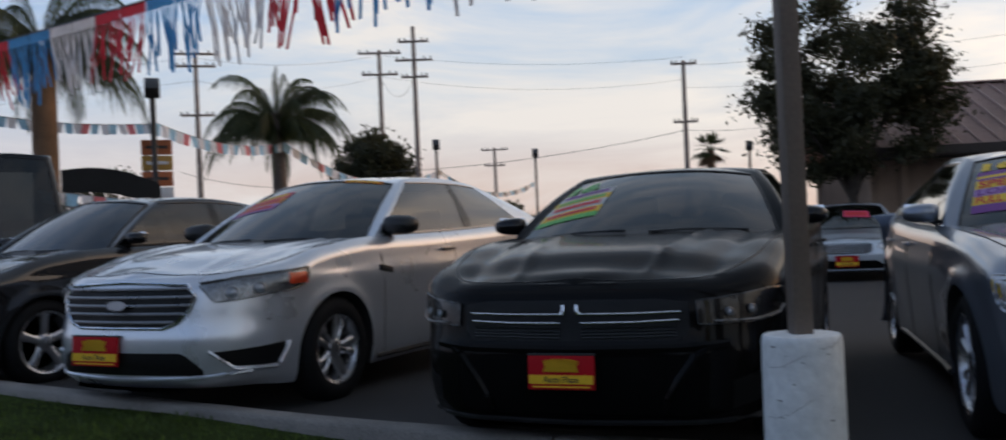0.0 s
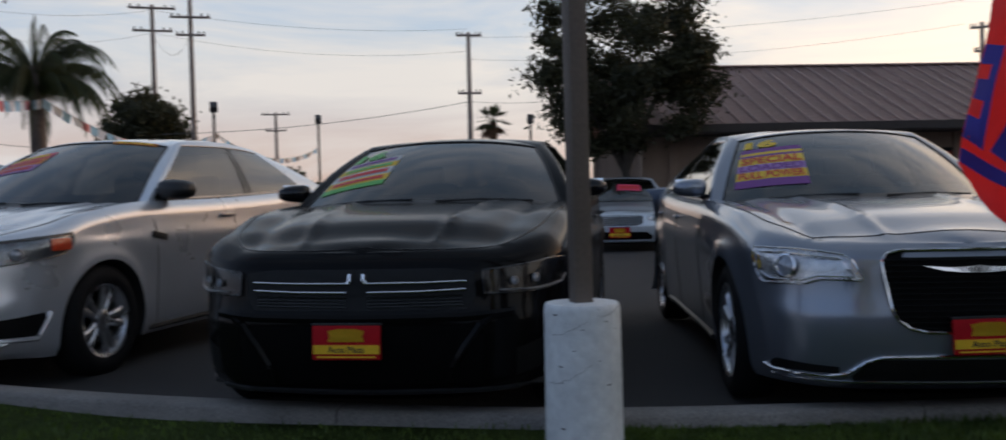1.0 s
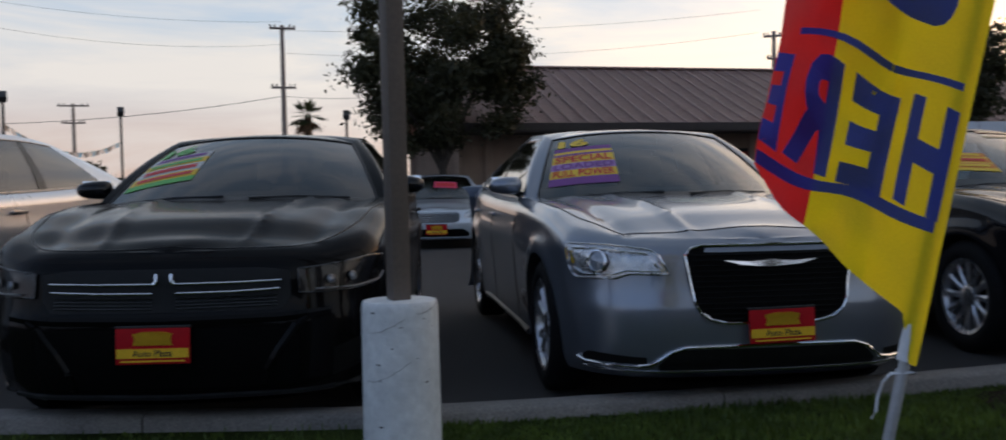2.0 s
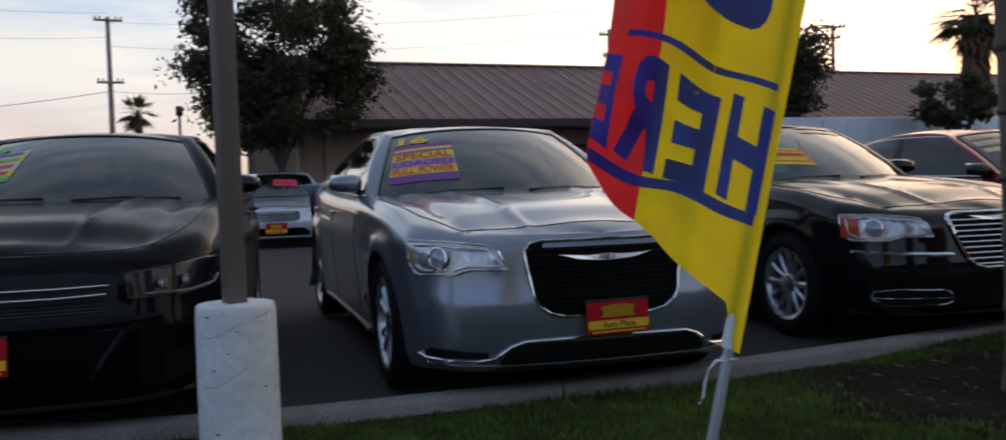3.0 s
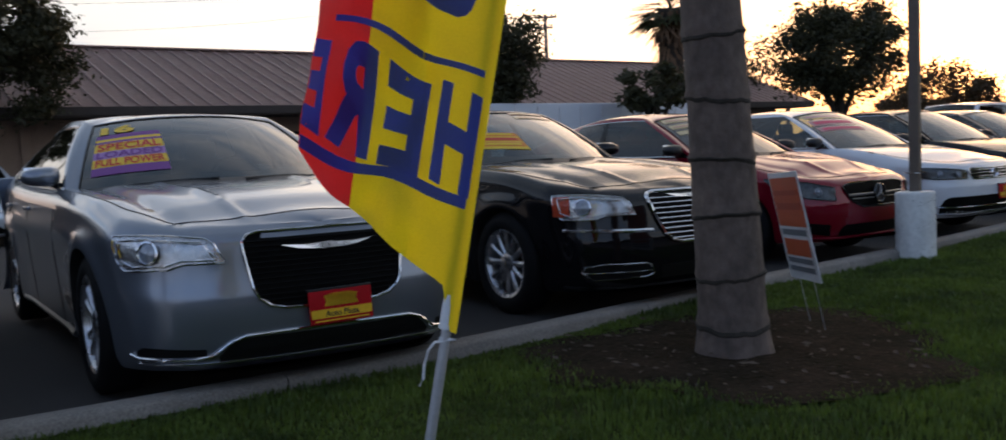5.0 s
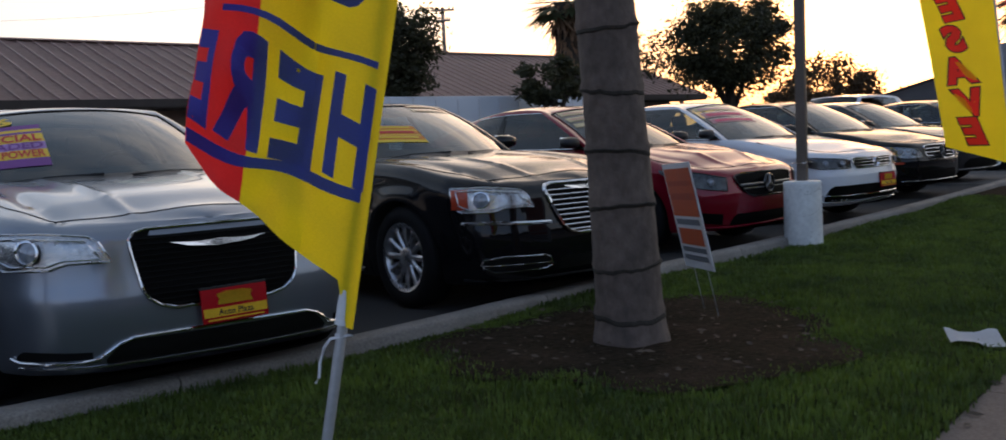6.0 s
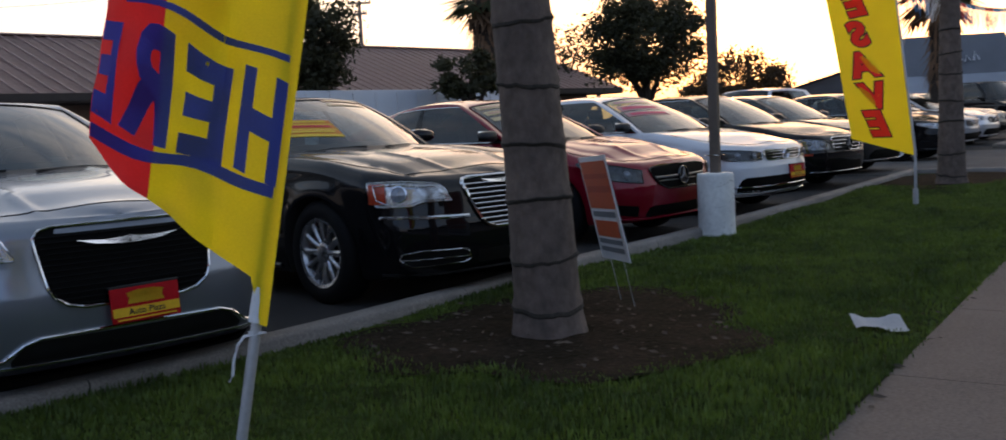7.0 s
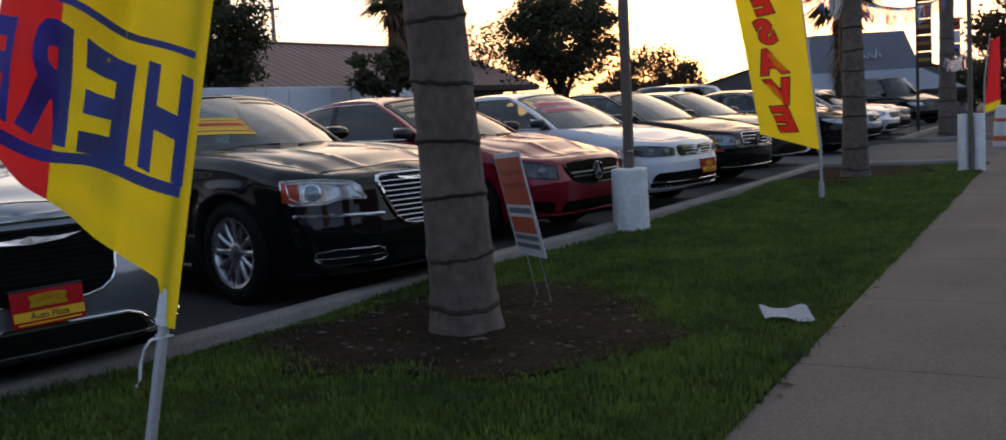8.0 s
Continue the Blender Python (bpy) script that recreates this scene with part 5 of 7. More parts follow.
left_car = Car(full_size(height=1.60, hood=1.05, belt=1.12, nose=(0.50, 0.19, 0.88), creases=((0.40, 0.55, 0.06, 0.012),)), paint("dark_grey_paint", (0.02, 0.02, 0.022), 0.2, 0.25, 0.1), "dark grey muscle coupe beside the silver saloon", car_pose(-5.40, 7.80, 27.0), pane=DARK_PANE, trim=BLACK_TRIM, name="dark_coupe")
split_grille_front(left_car)
left_car.wheels(5, 0.05)


# ---- poles, flags and signs on the strip ----
def polar(az, dist, z=0.0):
    return Vector((math.sin(radians(az)) * dist, math.cos(radians(az)) * dist, z))


def light_pole(x, y, diameter, height, pole_w, tall, lean, label, seed):
    """A painted concrete footing with a square steel pole."""
    hub = thing("light_pole", label, "lamp post", "light poles")
    r = diameter / 2
    rng = random.Random(seed)
    foot = revolve([(-0.05, r * 1.01), (0.02, r), (height * 0.5, r * 0.985), (height - 0.03, r * 0.975), (height - 0.008, r * 0.955), (height, r * 0.92), (height + 0.004, 0.0)], "Z", 40)
    for v in foot.verts:
        k = 1 + 0.010 * noise.noise(v.co * 9 + Vector((seed, 0, 0)))
        v.co.x, v.co.y = v.co.x * k, v.co.y * k
    foot_ob = part("footing", foot, WHITE_BASE, hub, "white painted concrete footing, chipped and cracked")
    # chips where the paint has gone, and hairline cracks
    for k in range(18):
        a, z, s = rng.uniform(-2.9, -0.3), rng.choice((rng.uniform(0.02, 0.14), rng.uniform(height * 0.80, height * 0.98), rng.uniform(0.1, height))), rng.choice((0.003, 0.004, 0.005, 0.008))
        bm = bmesh.new()
        n = 7
        ring = [bm.verts.new((math.cos(a + math.cos(t) * s * 1.8 / r * w) * (r * 0.99 + 0.0015), math.sin(a + math.cos(t) * s * 1.8 / r * w) * (r * 0.99 + 0.0015), z + math.sin(t) * s * w * 0.6))
                for t, w in ((6.283 * i / n, rng.uniform(0.5, 1.2)) for i in range(n))]
        bm.faces.new(ring)
        part("paint_chip", bm, CHIP, foot_ob, smooth=False)
    for z0, a0, a1 in ((height * 0.80, -2.7, -1.7), (height * 0.46, -2.8, -1.6), (height * 0.93, -1.4, -0.5)):
        pts = [(math.cos(a) * (r * 0.988 + 0.001), math.sin(a) * (r * 0.988 + 0.001), z0 + 0.06 * (a - a0) ** 2 + rng.uniform(-0.004, 0.004)) for a in (a0 + (a1 - a0) * i / 14 for i in range(15))]
        part("crack", tube(pts, 0.0010, 4), CHIP, foot_ob)
    post = box((pole_w, pole_w, tall), (0, 0, 0), None, 0.012)
    bmesh.ops.translate(post, verts=post.verts[:], vec=(0, 0, tall / 2 + height - 0.02))
    p = part("post", post, POLE_PAINT, hub, "dull brown square steel post")
    p.matrix_basis = pose(0, 0, 0, 0, lean, 8)
    hub.location = (x, y, 0)
    return hub


light_pole(1.043, 4.17, 0.334, 0.603, 0.0835, 6.5, -0.3, "brown light pole in a chipped white footing by the kerb", 1)
light_pole(8.80, 3.74, 0.342, 0.575, 0.088, 6.5, 1.2, "brown light pole in a white footing on the grass", 2)
wire = tube([(8.80 + math.cos(a) * 0.09, 3.74 + math.sin(a) * 0.09, 0.74) for a in (0.5 * k for k in range(14))], 0.004, 4)
tagged(part("tie_wire", wire, CHROME), "loose wire tied round the light pole", "wire")

# the twin white post with a dark pipe by the drive
post = thing("drive_post", "white concrete post pair with a dark pipe", "post")
for dx in (-0.085, 0.10):
    part("white_post", revolve([(-0.05, 0.085), (0.78, 0.083), (0.80, 0.07), (0.802, 0.0)], "Z", 20), WHITE_BASE, post).location = (0.0, dx, 0)
part("pipe", tube([(-0.10, 0.0, 0), (-0.10, 0.01, 1.4), (-0.08, 0.02, 5.0)], 0.035, 10), POLE_PAINT, post)
post.location = (15.5, 1.46, 0)

FLAG_YELLOW = cloth("yellow_flag_cloth", (0.95, 0.76, 0.02), None, 0.68)
FLAG_RED = cloth("red_flag_cloth", (0.82, 0.035, 0.040), None, 0.66)
FLAG_BLUE = cloth("blue_flag_print", (0.06, 0.10, 0.66))
BANNER_RED = cloth("red_banner_print", (0.90, 0.055, 0.065), None, 0.68)
FLAG_WHITE = material("white_flag_sleeve", (0.74, 0.75, 0.78), 0.6, vary=0.06)
POLE_GREY = material("grey_flag_pole", (0.50, 0.50, 0.52), 0.35, 0.3, vary=0.08)


def feather_flag():
    """A tall printed flag on a leaning pole, its free edge blown back; the print is seen from behind."""
    base, right = polar(39.3, 2.9), Vector((math.cos(radians(40.5)), -math.sin(radians(40.5)), 0))
    away = Vector((-right.y, right.x, 0))
    hub = thing("feather_flag", "yellow, red and blue feather flag on a leaning grey pole", "flag", "feather flags")

    def spot(s, z, off=0.0):
        """s metres out from the pole along the cloth as it is seen, z up the pole."""
        depth = 0.10 * math.sin(s * 9.0 + z * 1.5) + 0.035 * math.exp(-((s - 0.10 - 0.05 * z) / 0.03) ** 2) + 0.05 * math.sin(z * 4.0 + s * 14) + 1.1 * max(0, s - 0.36) ** 1.2
        depth += 0.013 * math.sin(z * 21 + s * 33) + 0.009 * math.sin(z * 37 - s * 21 + 1.3)
        bill = 0.014 * math.sin(z * 11 + s * 20)
        return base + right * (0.197 * z - s) + away * (depth * min(1, s * 5) - 0.022 - off) + Vector((0, 0, z + 0.42 * s + bill * min(1, s * 4)))

    def low_edge(s):
        return np.interp(s, (0, 0.021, 0.118, 0.279, 0.40, 0.455), (0.60, 0.713, 0.750, 0.816, 0.90, 0.94))
    top = 3.1

    def wide(z):
        return 0.455 if z < 1.3 else 0.455 + 0.10 * (z - 1.3) - 0.16 * max(0, z - 2.2) ** 1.6

    def panel(s0, s1):
        def at(u, v):
            s = s0 + (s1 - s0) * u
            z = low_edge(s) + (top - low_edge(s)) * v ** 1.6
            return spot(s * wide(z) / 0.455, z)
        return sheet(at, 18, 70)
    part("cloth", panel(-0.026, 0.305), FLAG_YELLOW, hub)
    part("free_edge", panel(0.305, 0.455), FLAG_RED, hub, "red leading edge of the flag")
    part("pole", tube([base + right * (0.197 * z) + Vector((0, 0, z)) for z in (-0.1, 0.5, 1.2, 2.2, 3.3)], (0.016, 0.0155, 0.013, 0.010, 0.006), 10), POLE_GREY, hub)
    part("sleeve", tube([base + right * (0.197 * z) + Vector((0, 0, z)) for z in (0.60, 0.66, 0.72)], (0.024, 0.023, 0.019), 10), FLAG_WHITE, hub)
    tie = [base + right * (0.197 * z + dx) + away * -0.012 + Vector((0, 0, z)) for dx, z in ((-0.02, 0.575), (0.03, 0.57), (-0.03, 0.565), (-0.045, 0.54), (-0.05, 0.50), (-0.047, 0.46), (-0.055, 0.44))]
    part("tie_cord", tube(tie, 0.0045, 5), FLAG_WHITE, hub)

    def lay(bm, mat, name, parent=hub):
        for axis, n in ((0, 24), (1, 20)):
            lo, hi = min(v.co[axis] for v in bm.verts), max(v.co[axis] for v in bm.verts)
            k = lo + 0.02
            while k < hi:
                no = Vector((1, 0, 0)) if axis == 0 else Vector((0, 1, 0))
                bmesh.ops.bisect_plane(bm, geom=bm.verts[:] + bm.edges[:] + bm.faces[:], plane_co=no * k, plane_no=no)
                k += 0.03
        for v in bm.verts:
            v.co = spot(v.co.x, v.co.y, 0.004)
        return part(name, bm, mat, parent)

    def letter(ch, s, z, w, h, turn=0):
        bm = lettering(ch, 1.0, 0.04)
        xs, ys = [v.co.x for v in bm.verts], [v.co.y for v in bm.verts]
        cx, cy = (max(xs) + min(xs)) / 2, (max(ys) + min(ys)) / 2
        kx, ky = w / (max(xs) - min(xs)), h / (max(ys) - min(ys))
        for v in bm.verts:
            a, b = (v.co.x - cx) * kx, (v.co.y - cy) * ky
            v.co = Vector((s + a, z + b + 0.12 * a, 0))
        lay(bm, FLAG_BLUE, "letter")
    letter("H", 0.052, 1.125, 0.112, 0.285)
    letter("E", 0.195, 1.118, 0.115, 0.285)
    letter("R", 0.333, 1.135, 0.110, 0.275)
    letter("E", 0.428, 1.13, 0.05, 0.26)

    def bar(s0, s1, z0, z1, name):
        bm = bmesh.new()
        bm.faces.new([bm.verts.new((s, z, 0)) for s, z in ((s0, z0), (s1, z0), (s1, z1), (s0, z1))])
        lay(bm, FLAG_BLUE, name)
    bar(0.0, 0.453, 0.945, 0.978, "lower_rule")
    bar(0.0, 0.40, 1.315, 1.334, "upper_rule")
    # the foot of the next word
    for s0, s1, z0, z1 in ((0.05, 0.25, 1.452, 1.75), (0.27, 0.36, 1.47, 1.75)):
        bm = bmesh.new()
        n = 20
        bm.faces.new([bm.verts.new(((s0 + s1) / 2 + (s1 - s0) / 2 * math.copysign(abs(math.cos(t)) ** 0.5, math.cos(t)), (z0 + z1) / 2 + (z1 - z0) / 2 * math.copysign(abs(math.sin(t)) ** 0.5, math.sin(t)), 0)) for t in (2 * math.pi * k / n for k in range(n))])
        lay(bm, FLAG_BLUE, "printed_shape")


feather_flag()


def save_banner():
    """A yellow feather banner with red block letters, seen from behind."""
    hub = thing("feather_banner", "yellow feather banner with red letters on a thin pole", "flag", "feather flags")
    base = polar(77.1, 12.0)
    right = Vector((math.cos(radians(77)), -math.sin(radians(77)), 0))
    away = Vector((-right.y, right.x, 0))

    def spot(s, z, off=0.0):
        return base + right * (-0.10 * max(0, z - 0.6) - s + 0.02) + away * (0.05 * math.sin(z * 3 + s * 4) * min(1, s * 3) - off) + Vector((0, 0, z + 0.33 * s * (1 - min(1, max(0, z - 0.5) / 3))))
    part("cloth", sheet(lambda u, v: spot(0.56 * u * (1.15 + 0.25 * v - 0.9 * max(0, v - 0.6)), 0.55 + 3.0 * v), 10, 40), FLAG_YELLOW, hub)
    part("pole", tube([base + right * (0.03 - 0.10 * max(0, z - 0.6)) + Vector((0, 0, z)) for z in (-0.05, 0.6, 1.5, 2.6, 3.7)], (0.017, 0.015, 0.013, 0.01, 0.007), 8), POLE_GREY, hub)
    part("ground_spike", tube([base + right * 0.03, base + right * 0.03 + Vector((0, 0, 0.18))], 0.03, 8), POLE_GREY, hub)

    for ch, z, s0 in (("E", 0.83, 0.345), ("V", 1.155, 0.335), ("A", 1.49, 0.425), ("S", 1.85, 0.43), ("E", 2.20, 0.43), ("W", 2.55, 0.43)):
        for mat, grow, off, nm in ((BANNER_RED, 0.03, 0.006, "letter"), (INK, 0.03, 0.008, "letter_edge")):
            bm = lettering(ch, 0.37, grow * 0.9, 0.006 if mat is INK else 0.0)
            for v in bm.verts:
                a, b = v.co.x * 1.08, v.co.y * 1.0
                c, s = math.cos(radians(-17)), math.sin(radians(-17))
                a, b = a * c - b * s, a * s + b * c
                v.co = spot(s0 + a, z - 0.03 + b, off)
            part(nm, bm, mat, hub)


save_banner()

ORANGE = material("orange_print", (0.48, 0.10, 0.04), 0.5, vary=0.08, scale=9)
WHITE_BOARD = material("white_plastic_board", (0.66, 0.66, 0.68), 0.5, vary=0.06, scale=8)
RUST_INK = material("rust_print", (0.36, 0.06, 0.03), 0.5, vary=0.1)
GREY_INK = material("grey_print", (0.16, 0.17, 0.19), 0.5, vary=0.1)
STEEL = material("thin_steel", (0.45, 0.45, 0.46), 0.35, 0.8, vary=0.1)


def yard_sign():
    hub = thing("yard_sign", "orange and white yard sign on thin wire legs", "sign")
    part("board", box((0.56, 0.006, 0.64), (0, 0, 0.60)), WHITE_BOARD, hub)
    part("orange_field", box((0.52, 0.002, 0.29), (0, -0.0045, 0.745)), ORANGE, hub)
    for z, h, mat in ((0.565, 0.035, GREY_INK), (0.475, 0.10, ORANGE), (0.395, 0.03, GREY_INK), (0.345, 0.03, GREY_INK), (0.80, 0.03, RUST_INK), (0.72, 0.04, RUST_INK)):
        part("printed_bar", box((0.46, 0.0015, h), (0, -0.0062, z)), mat, hub)
    for x in (-0.13, 0.13):
        part("leg", tube([(x, 0.004, -0.05), (x, 0.004, 0.5)], 0.003, 5), STEEL, hub)
    hub.matrix_world = pose(5.372, 2.855, 0.0, 11, -3, 226)


yard_sign()


def paper():
    def at(u, v):
        return Vector(((u - 0.5) * 0.25, (v - 0.5) * (0.17 + 0.03 * u), 0.03 + 0.012 * math.sin(u * 6 + v * 2) + 0.03 * v * v + 0.003 * math.sin(u * 17)))
    o = tagged(part("paper", sheet(at, 10, 6, 0.003), material("white_paper", (0.74, 0.74, 0.76), 0.8, vary=0.04)), "crumpled white sheet of paper lying on the grass", "paper")
    o.matrix_world = pose(5.18, 1.34, -0.012, 0, 3, -62)


paper()

# ---- planting ----
BARK = material("palm_trunk", (0.150, 0.113, 0.094), 0.9, stretch=(1.2, 1.2, 0.9), scale=3.0, fine=16, bump=0.006, bump_scale=26, second=(0.066, 0.050, 0.042))
RING = material("palm_ring_scar", (0.035, 0.029, 0.022), 0.95, vary=0.25, scale=14, bump=0.006, bump_scale=40)
BROWN_BARK = material("tree_bark", (0.062, 0.047, 0.036), 0.95, vary=0.3, scale=6, bump=0.01, bump_scale=20)
LEAF = cloth("tree_leaf", (0.058, 0.056, 0.024), (0.022, 0.025, 0.012), 0.42, 0.3, 0.8, 5, 0.0)
RUSSET_LEAF = cloth("russet_leaf", (0.095, 0.050, 0.022), (0.030, 0.030, 0.014), 0.42, 0.35, 0.7, 4, 0.0)
FROND = cloth("palm_frond", (0.060, 0.075, 0.028), None, 0.42, 0.3, 1.2, 9, 0.0)
DEAD_FROND = material("dead_frond", (0.19, 0.105, 0.055), 0.85, vary=0.3, scale=2)


def palm_trunk(hub, height, r0, r1, lean, rings, flare=0.0, seed=0):
    """A ringed trunk, swollen at its foot."""
    n = 150
    sides = 36
    bm = bmesh.new()
    rows = []
    rng = random.Random(seed)
    marks = []
    z = 0.13
    while z < height:
        marks.append(z)
        z += rings * rng.uniform(0.75, 1.25)

    def place(z):
        return Vector((lean[0] * z + 0.012 * math.sin(z * 1.9), lean[1] * z, z))

    def radius(z):
        r = r0 + (r1 - r0) * min(1, z / 2.2) ** 0.75 + flare * max(0, 1 - z / 0.22) ** 2
        near = min(marks, key=lambda m: abs(m - z))
        return r + 0.010 * math.exp(-((z - near - 0.02) / 0.02) ** 2) - 0.004 * math.exp(-((z - near) / 0.012) ** 2)
    for k in range(n + 1):
        z = -0.05 + (height + 0.05) * k / n
        c, r = place(z), radius(max(z, 0))
        rows.append([bm.verts.new(c + Vector((math.cos(a), math.sin(a), 0)) * (r * (1 + 0.022 * noise.noise(Vector((math.cos(a) * 2, math.sin(a) * 2, z * 2.2 + seed)))))) for a in (2 * math.pi * i / sides for i in range(sides))])
    for a, b in zip(rows, rows[1:]):
        for i in range(sides):
            bm.faces.new((a[i], a[(i + 1) % sides], b[(i + 1) % sides], b[i]))
    part("trunk", bm, BARK, hub)
    for m in marks:
        if m > 2.6:
            break
        bm = bmesh.new()
        rows = []
        for k in range(4):
            z = m - 0.020 + 0.013 * k
            c = place(z)
            ring = []
            for i in range(sides):
                a = 2 * math.pi * i / sides
                up = 0.016 * math.sin(a + m * 5) + 0.012 * noise.noise(Vector((math.cos(a) * 3, math.sin(a) * 3, m * 3)))
                r = radius(max(z + up, 0)) + (0.005 if k in (1, 2) else -0.006)
                ring.append(bm.verts.new(c + Vector((math.cos(a) * r * (1 + 0.022 * noise.noise(Vector((math.cos(a) * 2, math.sin(a) * 2, z * 2.2 + seed)))), math.sin(a) * r * (1 + 0.022 * noise.noise(Vector((math.cos(a) * 2, math.sin(a) * 2, z * 2.2 + seed)))), up))))
            rows.append(ring)
        for a, b in zip(rows, rows[1:]):
            for i in range(sides):
                bm.faces.new((a[i], a[(i + 1) % sides], b[(i + 1) % sides], b[i]))
        part("leaf_scar", bm, RING, hub)
    return place(height)


def fronds(hub, top, count, length, droop, seed, leaflets=26, width=0.36, mat=None, name="frond", low=-0.5, high=1.2, hang=0.0):
    """Feathery fronds that arch out of a crown."""
    rng = random.Random(seed)
    for k in range(count):
        az = 2 * math.pi * k / count * 2.4 + rng.uniform(-0.3, 0.3)
        rise = rng.uniform(low, high)
        ln = length * rng.uniform(0.8, 1.1)
        verts, faces = [], []
        out = Vector((math.cos(az), math.sin(az), 0))
        side = Vector((-math.sin(az), math.cos(az), 0))
        spine = []
        p, way = Vector(top), (out * math.cos(rise) + Vector((0, 0, math.sin(rise)))).normalized()
        for i in range(13):
            spine.append(p.copy())
            p = p + way * (ln / 12)
            way = (way + Vector((0, 0, -droop * (0.4 + i / 10)))).normalized()
        for i in range(leaflets * 2):
            t = (i // 2 + 0.6) / leaflets * 11.5
            j = min(int(t), 11)
            q = spine[j].lerp(spine[j + 1], t - j)
            sgn = 1 if i % 2 else -1
            w = width * math.sin(math.pi * min(1, 0.12 + 0.86 * t / 12)) * rng.uniform(0.8, 1.15)
            tip = q + side * (sgn * w * (0.75 - 0.5 * hang)) + out * (w * 0.30 * (1 - hang)) + Vector((0, 0, -w * rng.uniform(0.45, 1.2 + 0.5 * hang)))
            b = (spine[j + 1] - spine[j]).normalized() * (0.022 - 0.008 * hang)
            n0 = len(verts)
            verts += [q - b, q + b, tip]
            faces.append((n0, n0 + 1, n0 + 2))
        bm = bmesh.new()
        vs = [bm.verts.new(v) for v in verts]
        for f in faces:
            bm.faces.new([vs[i] for i in f])
        add_tube(bm, spine, [0.022 - 0.0014 * i for i in range(13)], 4, False)
        part(name, bm, mat or FROND, hub, smooth=False)


near_palm = thing("palm_tree", "ringed grey-brown palm trunk rising out of bare soil", "palm tree", "palms on the strip")
palm_trunk(near_palm, 5.2, 0.182, 0.146, (-0.04, 0.02), 0.30, 0.022, 3)
near_palm.location = (PALM[0], PALM[1], 0.02)
fronds(near_palm, (-0.2, 0.1, 5.2), 14, 2.6, 0.09, 5)

second_palm = thing("palm_tree", "ringed palm trunk at the end of the grass strip", "palm tree", "palms on the strip")
palm_trunk(second_palm, 4.6, 0.19, 0.13, (0.004, 0.0), 0.34, 0.03, 8)
second_palm.location = (14.69, 2.87, 0.0)
fronds(second_palm, (0.02, 0.0, 4.6), 14, 2.4, 0.10, 6)
third_palm = thing("palm_tree", "slim palm trunk beyond the drive", "palm tree", "palms on the strip")
palm_trunk(third_palm, 5.2, 0.24, 0.17, (0.0, 0.0), 0.4, 0.03, 9)
third_palm.location = (26.9, 3.1, 0.0)
fronds(third_palm, (0, 0, 5.2), 12, 2.4, 0.1, 7, 18)
tagged(part("soil", sheet(lambda u, v: Vector((15.3 + math.cos(6.283 * u) * 1.6 * v, 2.95 + math.sin(6.283 * u) * 1.0 * v, 0.03 + turf_height(15.3, 2.95))), 30, 3), SOIL), "bare soil round the second palm", "soil", kind="structure")


def leafy(name, label, at, trunk_h, crown_c, crown_r, clumps, leaves, size, seed, mat=None, limbs=6, trunk_r=0.16, flat=0.0, tuft=0.20):
    """A tree: tapered trunk, limbs, and a crown of many small leaves in clumps with gaps between."""
    hub = thing(name, label, "tree", "trees round the lot")
    rng = np.random.default_rng(seed)
    top = Vector((0, 0, trunk_h))
    bm = tube([(0, 0, -0.1), (0.03, 0.02, trunk_h * 0.5), (0, 0, trunk_h), (0.05, 0, crown_c)], (trunk_r * 1.25, trunk_r, trunk_r * 0.85, trunk_r * 0.3), 10)
    part("trunk", bm, BROWN_BARK, hub)
    for k in range(limbs):
        a = 6.283 * k / limbs + rng.random()
        e = Vector((math.cos(a) * crown_r[0] * 0.7, math.sin(a) * crown_r[1] * 0.7, crown_c + (rng.random() - 0.3) * crown_r[2] * 0.8))
        part("limb", tube([top * 0.9, top.lerp(e, 0.45) + Vector((0, 0, 0.15)), e], (trunk_r * 0.55, trunk_r * 0.35, trunk_r * 0.12), 6), BROWN_BARK, hub)
    verts, faces = [], []
    for c in range(clumps):
        d = rng.normal(size=3)
        d /= np.linalg.norm(d)
        rad = 0.35 + 0.65 * rng.random() ** 0.5
        cc = np.array((d[0] * crown_r[0], d[1] * crown_r[1], d[2] * crown_r[2])) * rad + np.array((0, 0, crown_c))
        if cc[2] < crown_c - crown_r[2] * (1 - flat):
            continue
        cs = (tuft + 0.16 * rng.random()) * min(crown_r)
        pts = rng.normal(size=(leaves, 3)) * cs * np.array((0.62, 0.62, 0.46)) + cc
        for p in pts:
            u = rng.normal(size=3)
            u /= np.linalg.norm(u)
            w = np.cross(u, rng.normal(size=3))
            w /= np.linalg.norm(w)
            s = size * (0.6 + 0.8 * rng.random())
            k = len(verts)
            verts += [tuple(p - u * s), tuple(p + w * s * 0.45), tuple(p + u * s), tuple(p - w * s * 0.45)]
            faces.append((k, k + 1, k + 2, k + 3))
    me = bpy.data.meshes.new("crown")
    me.from_pydata(verts, [], faces)
    me.materials.append(mat or LEAF)
    o = new("crown", me)
    o.parent = hub
    hub.location = at
    return hub


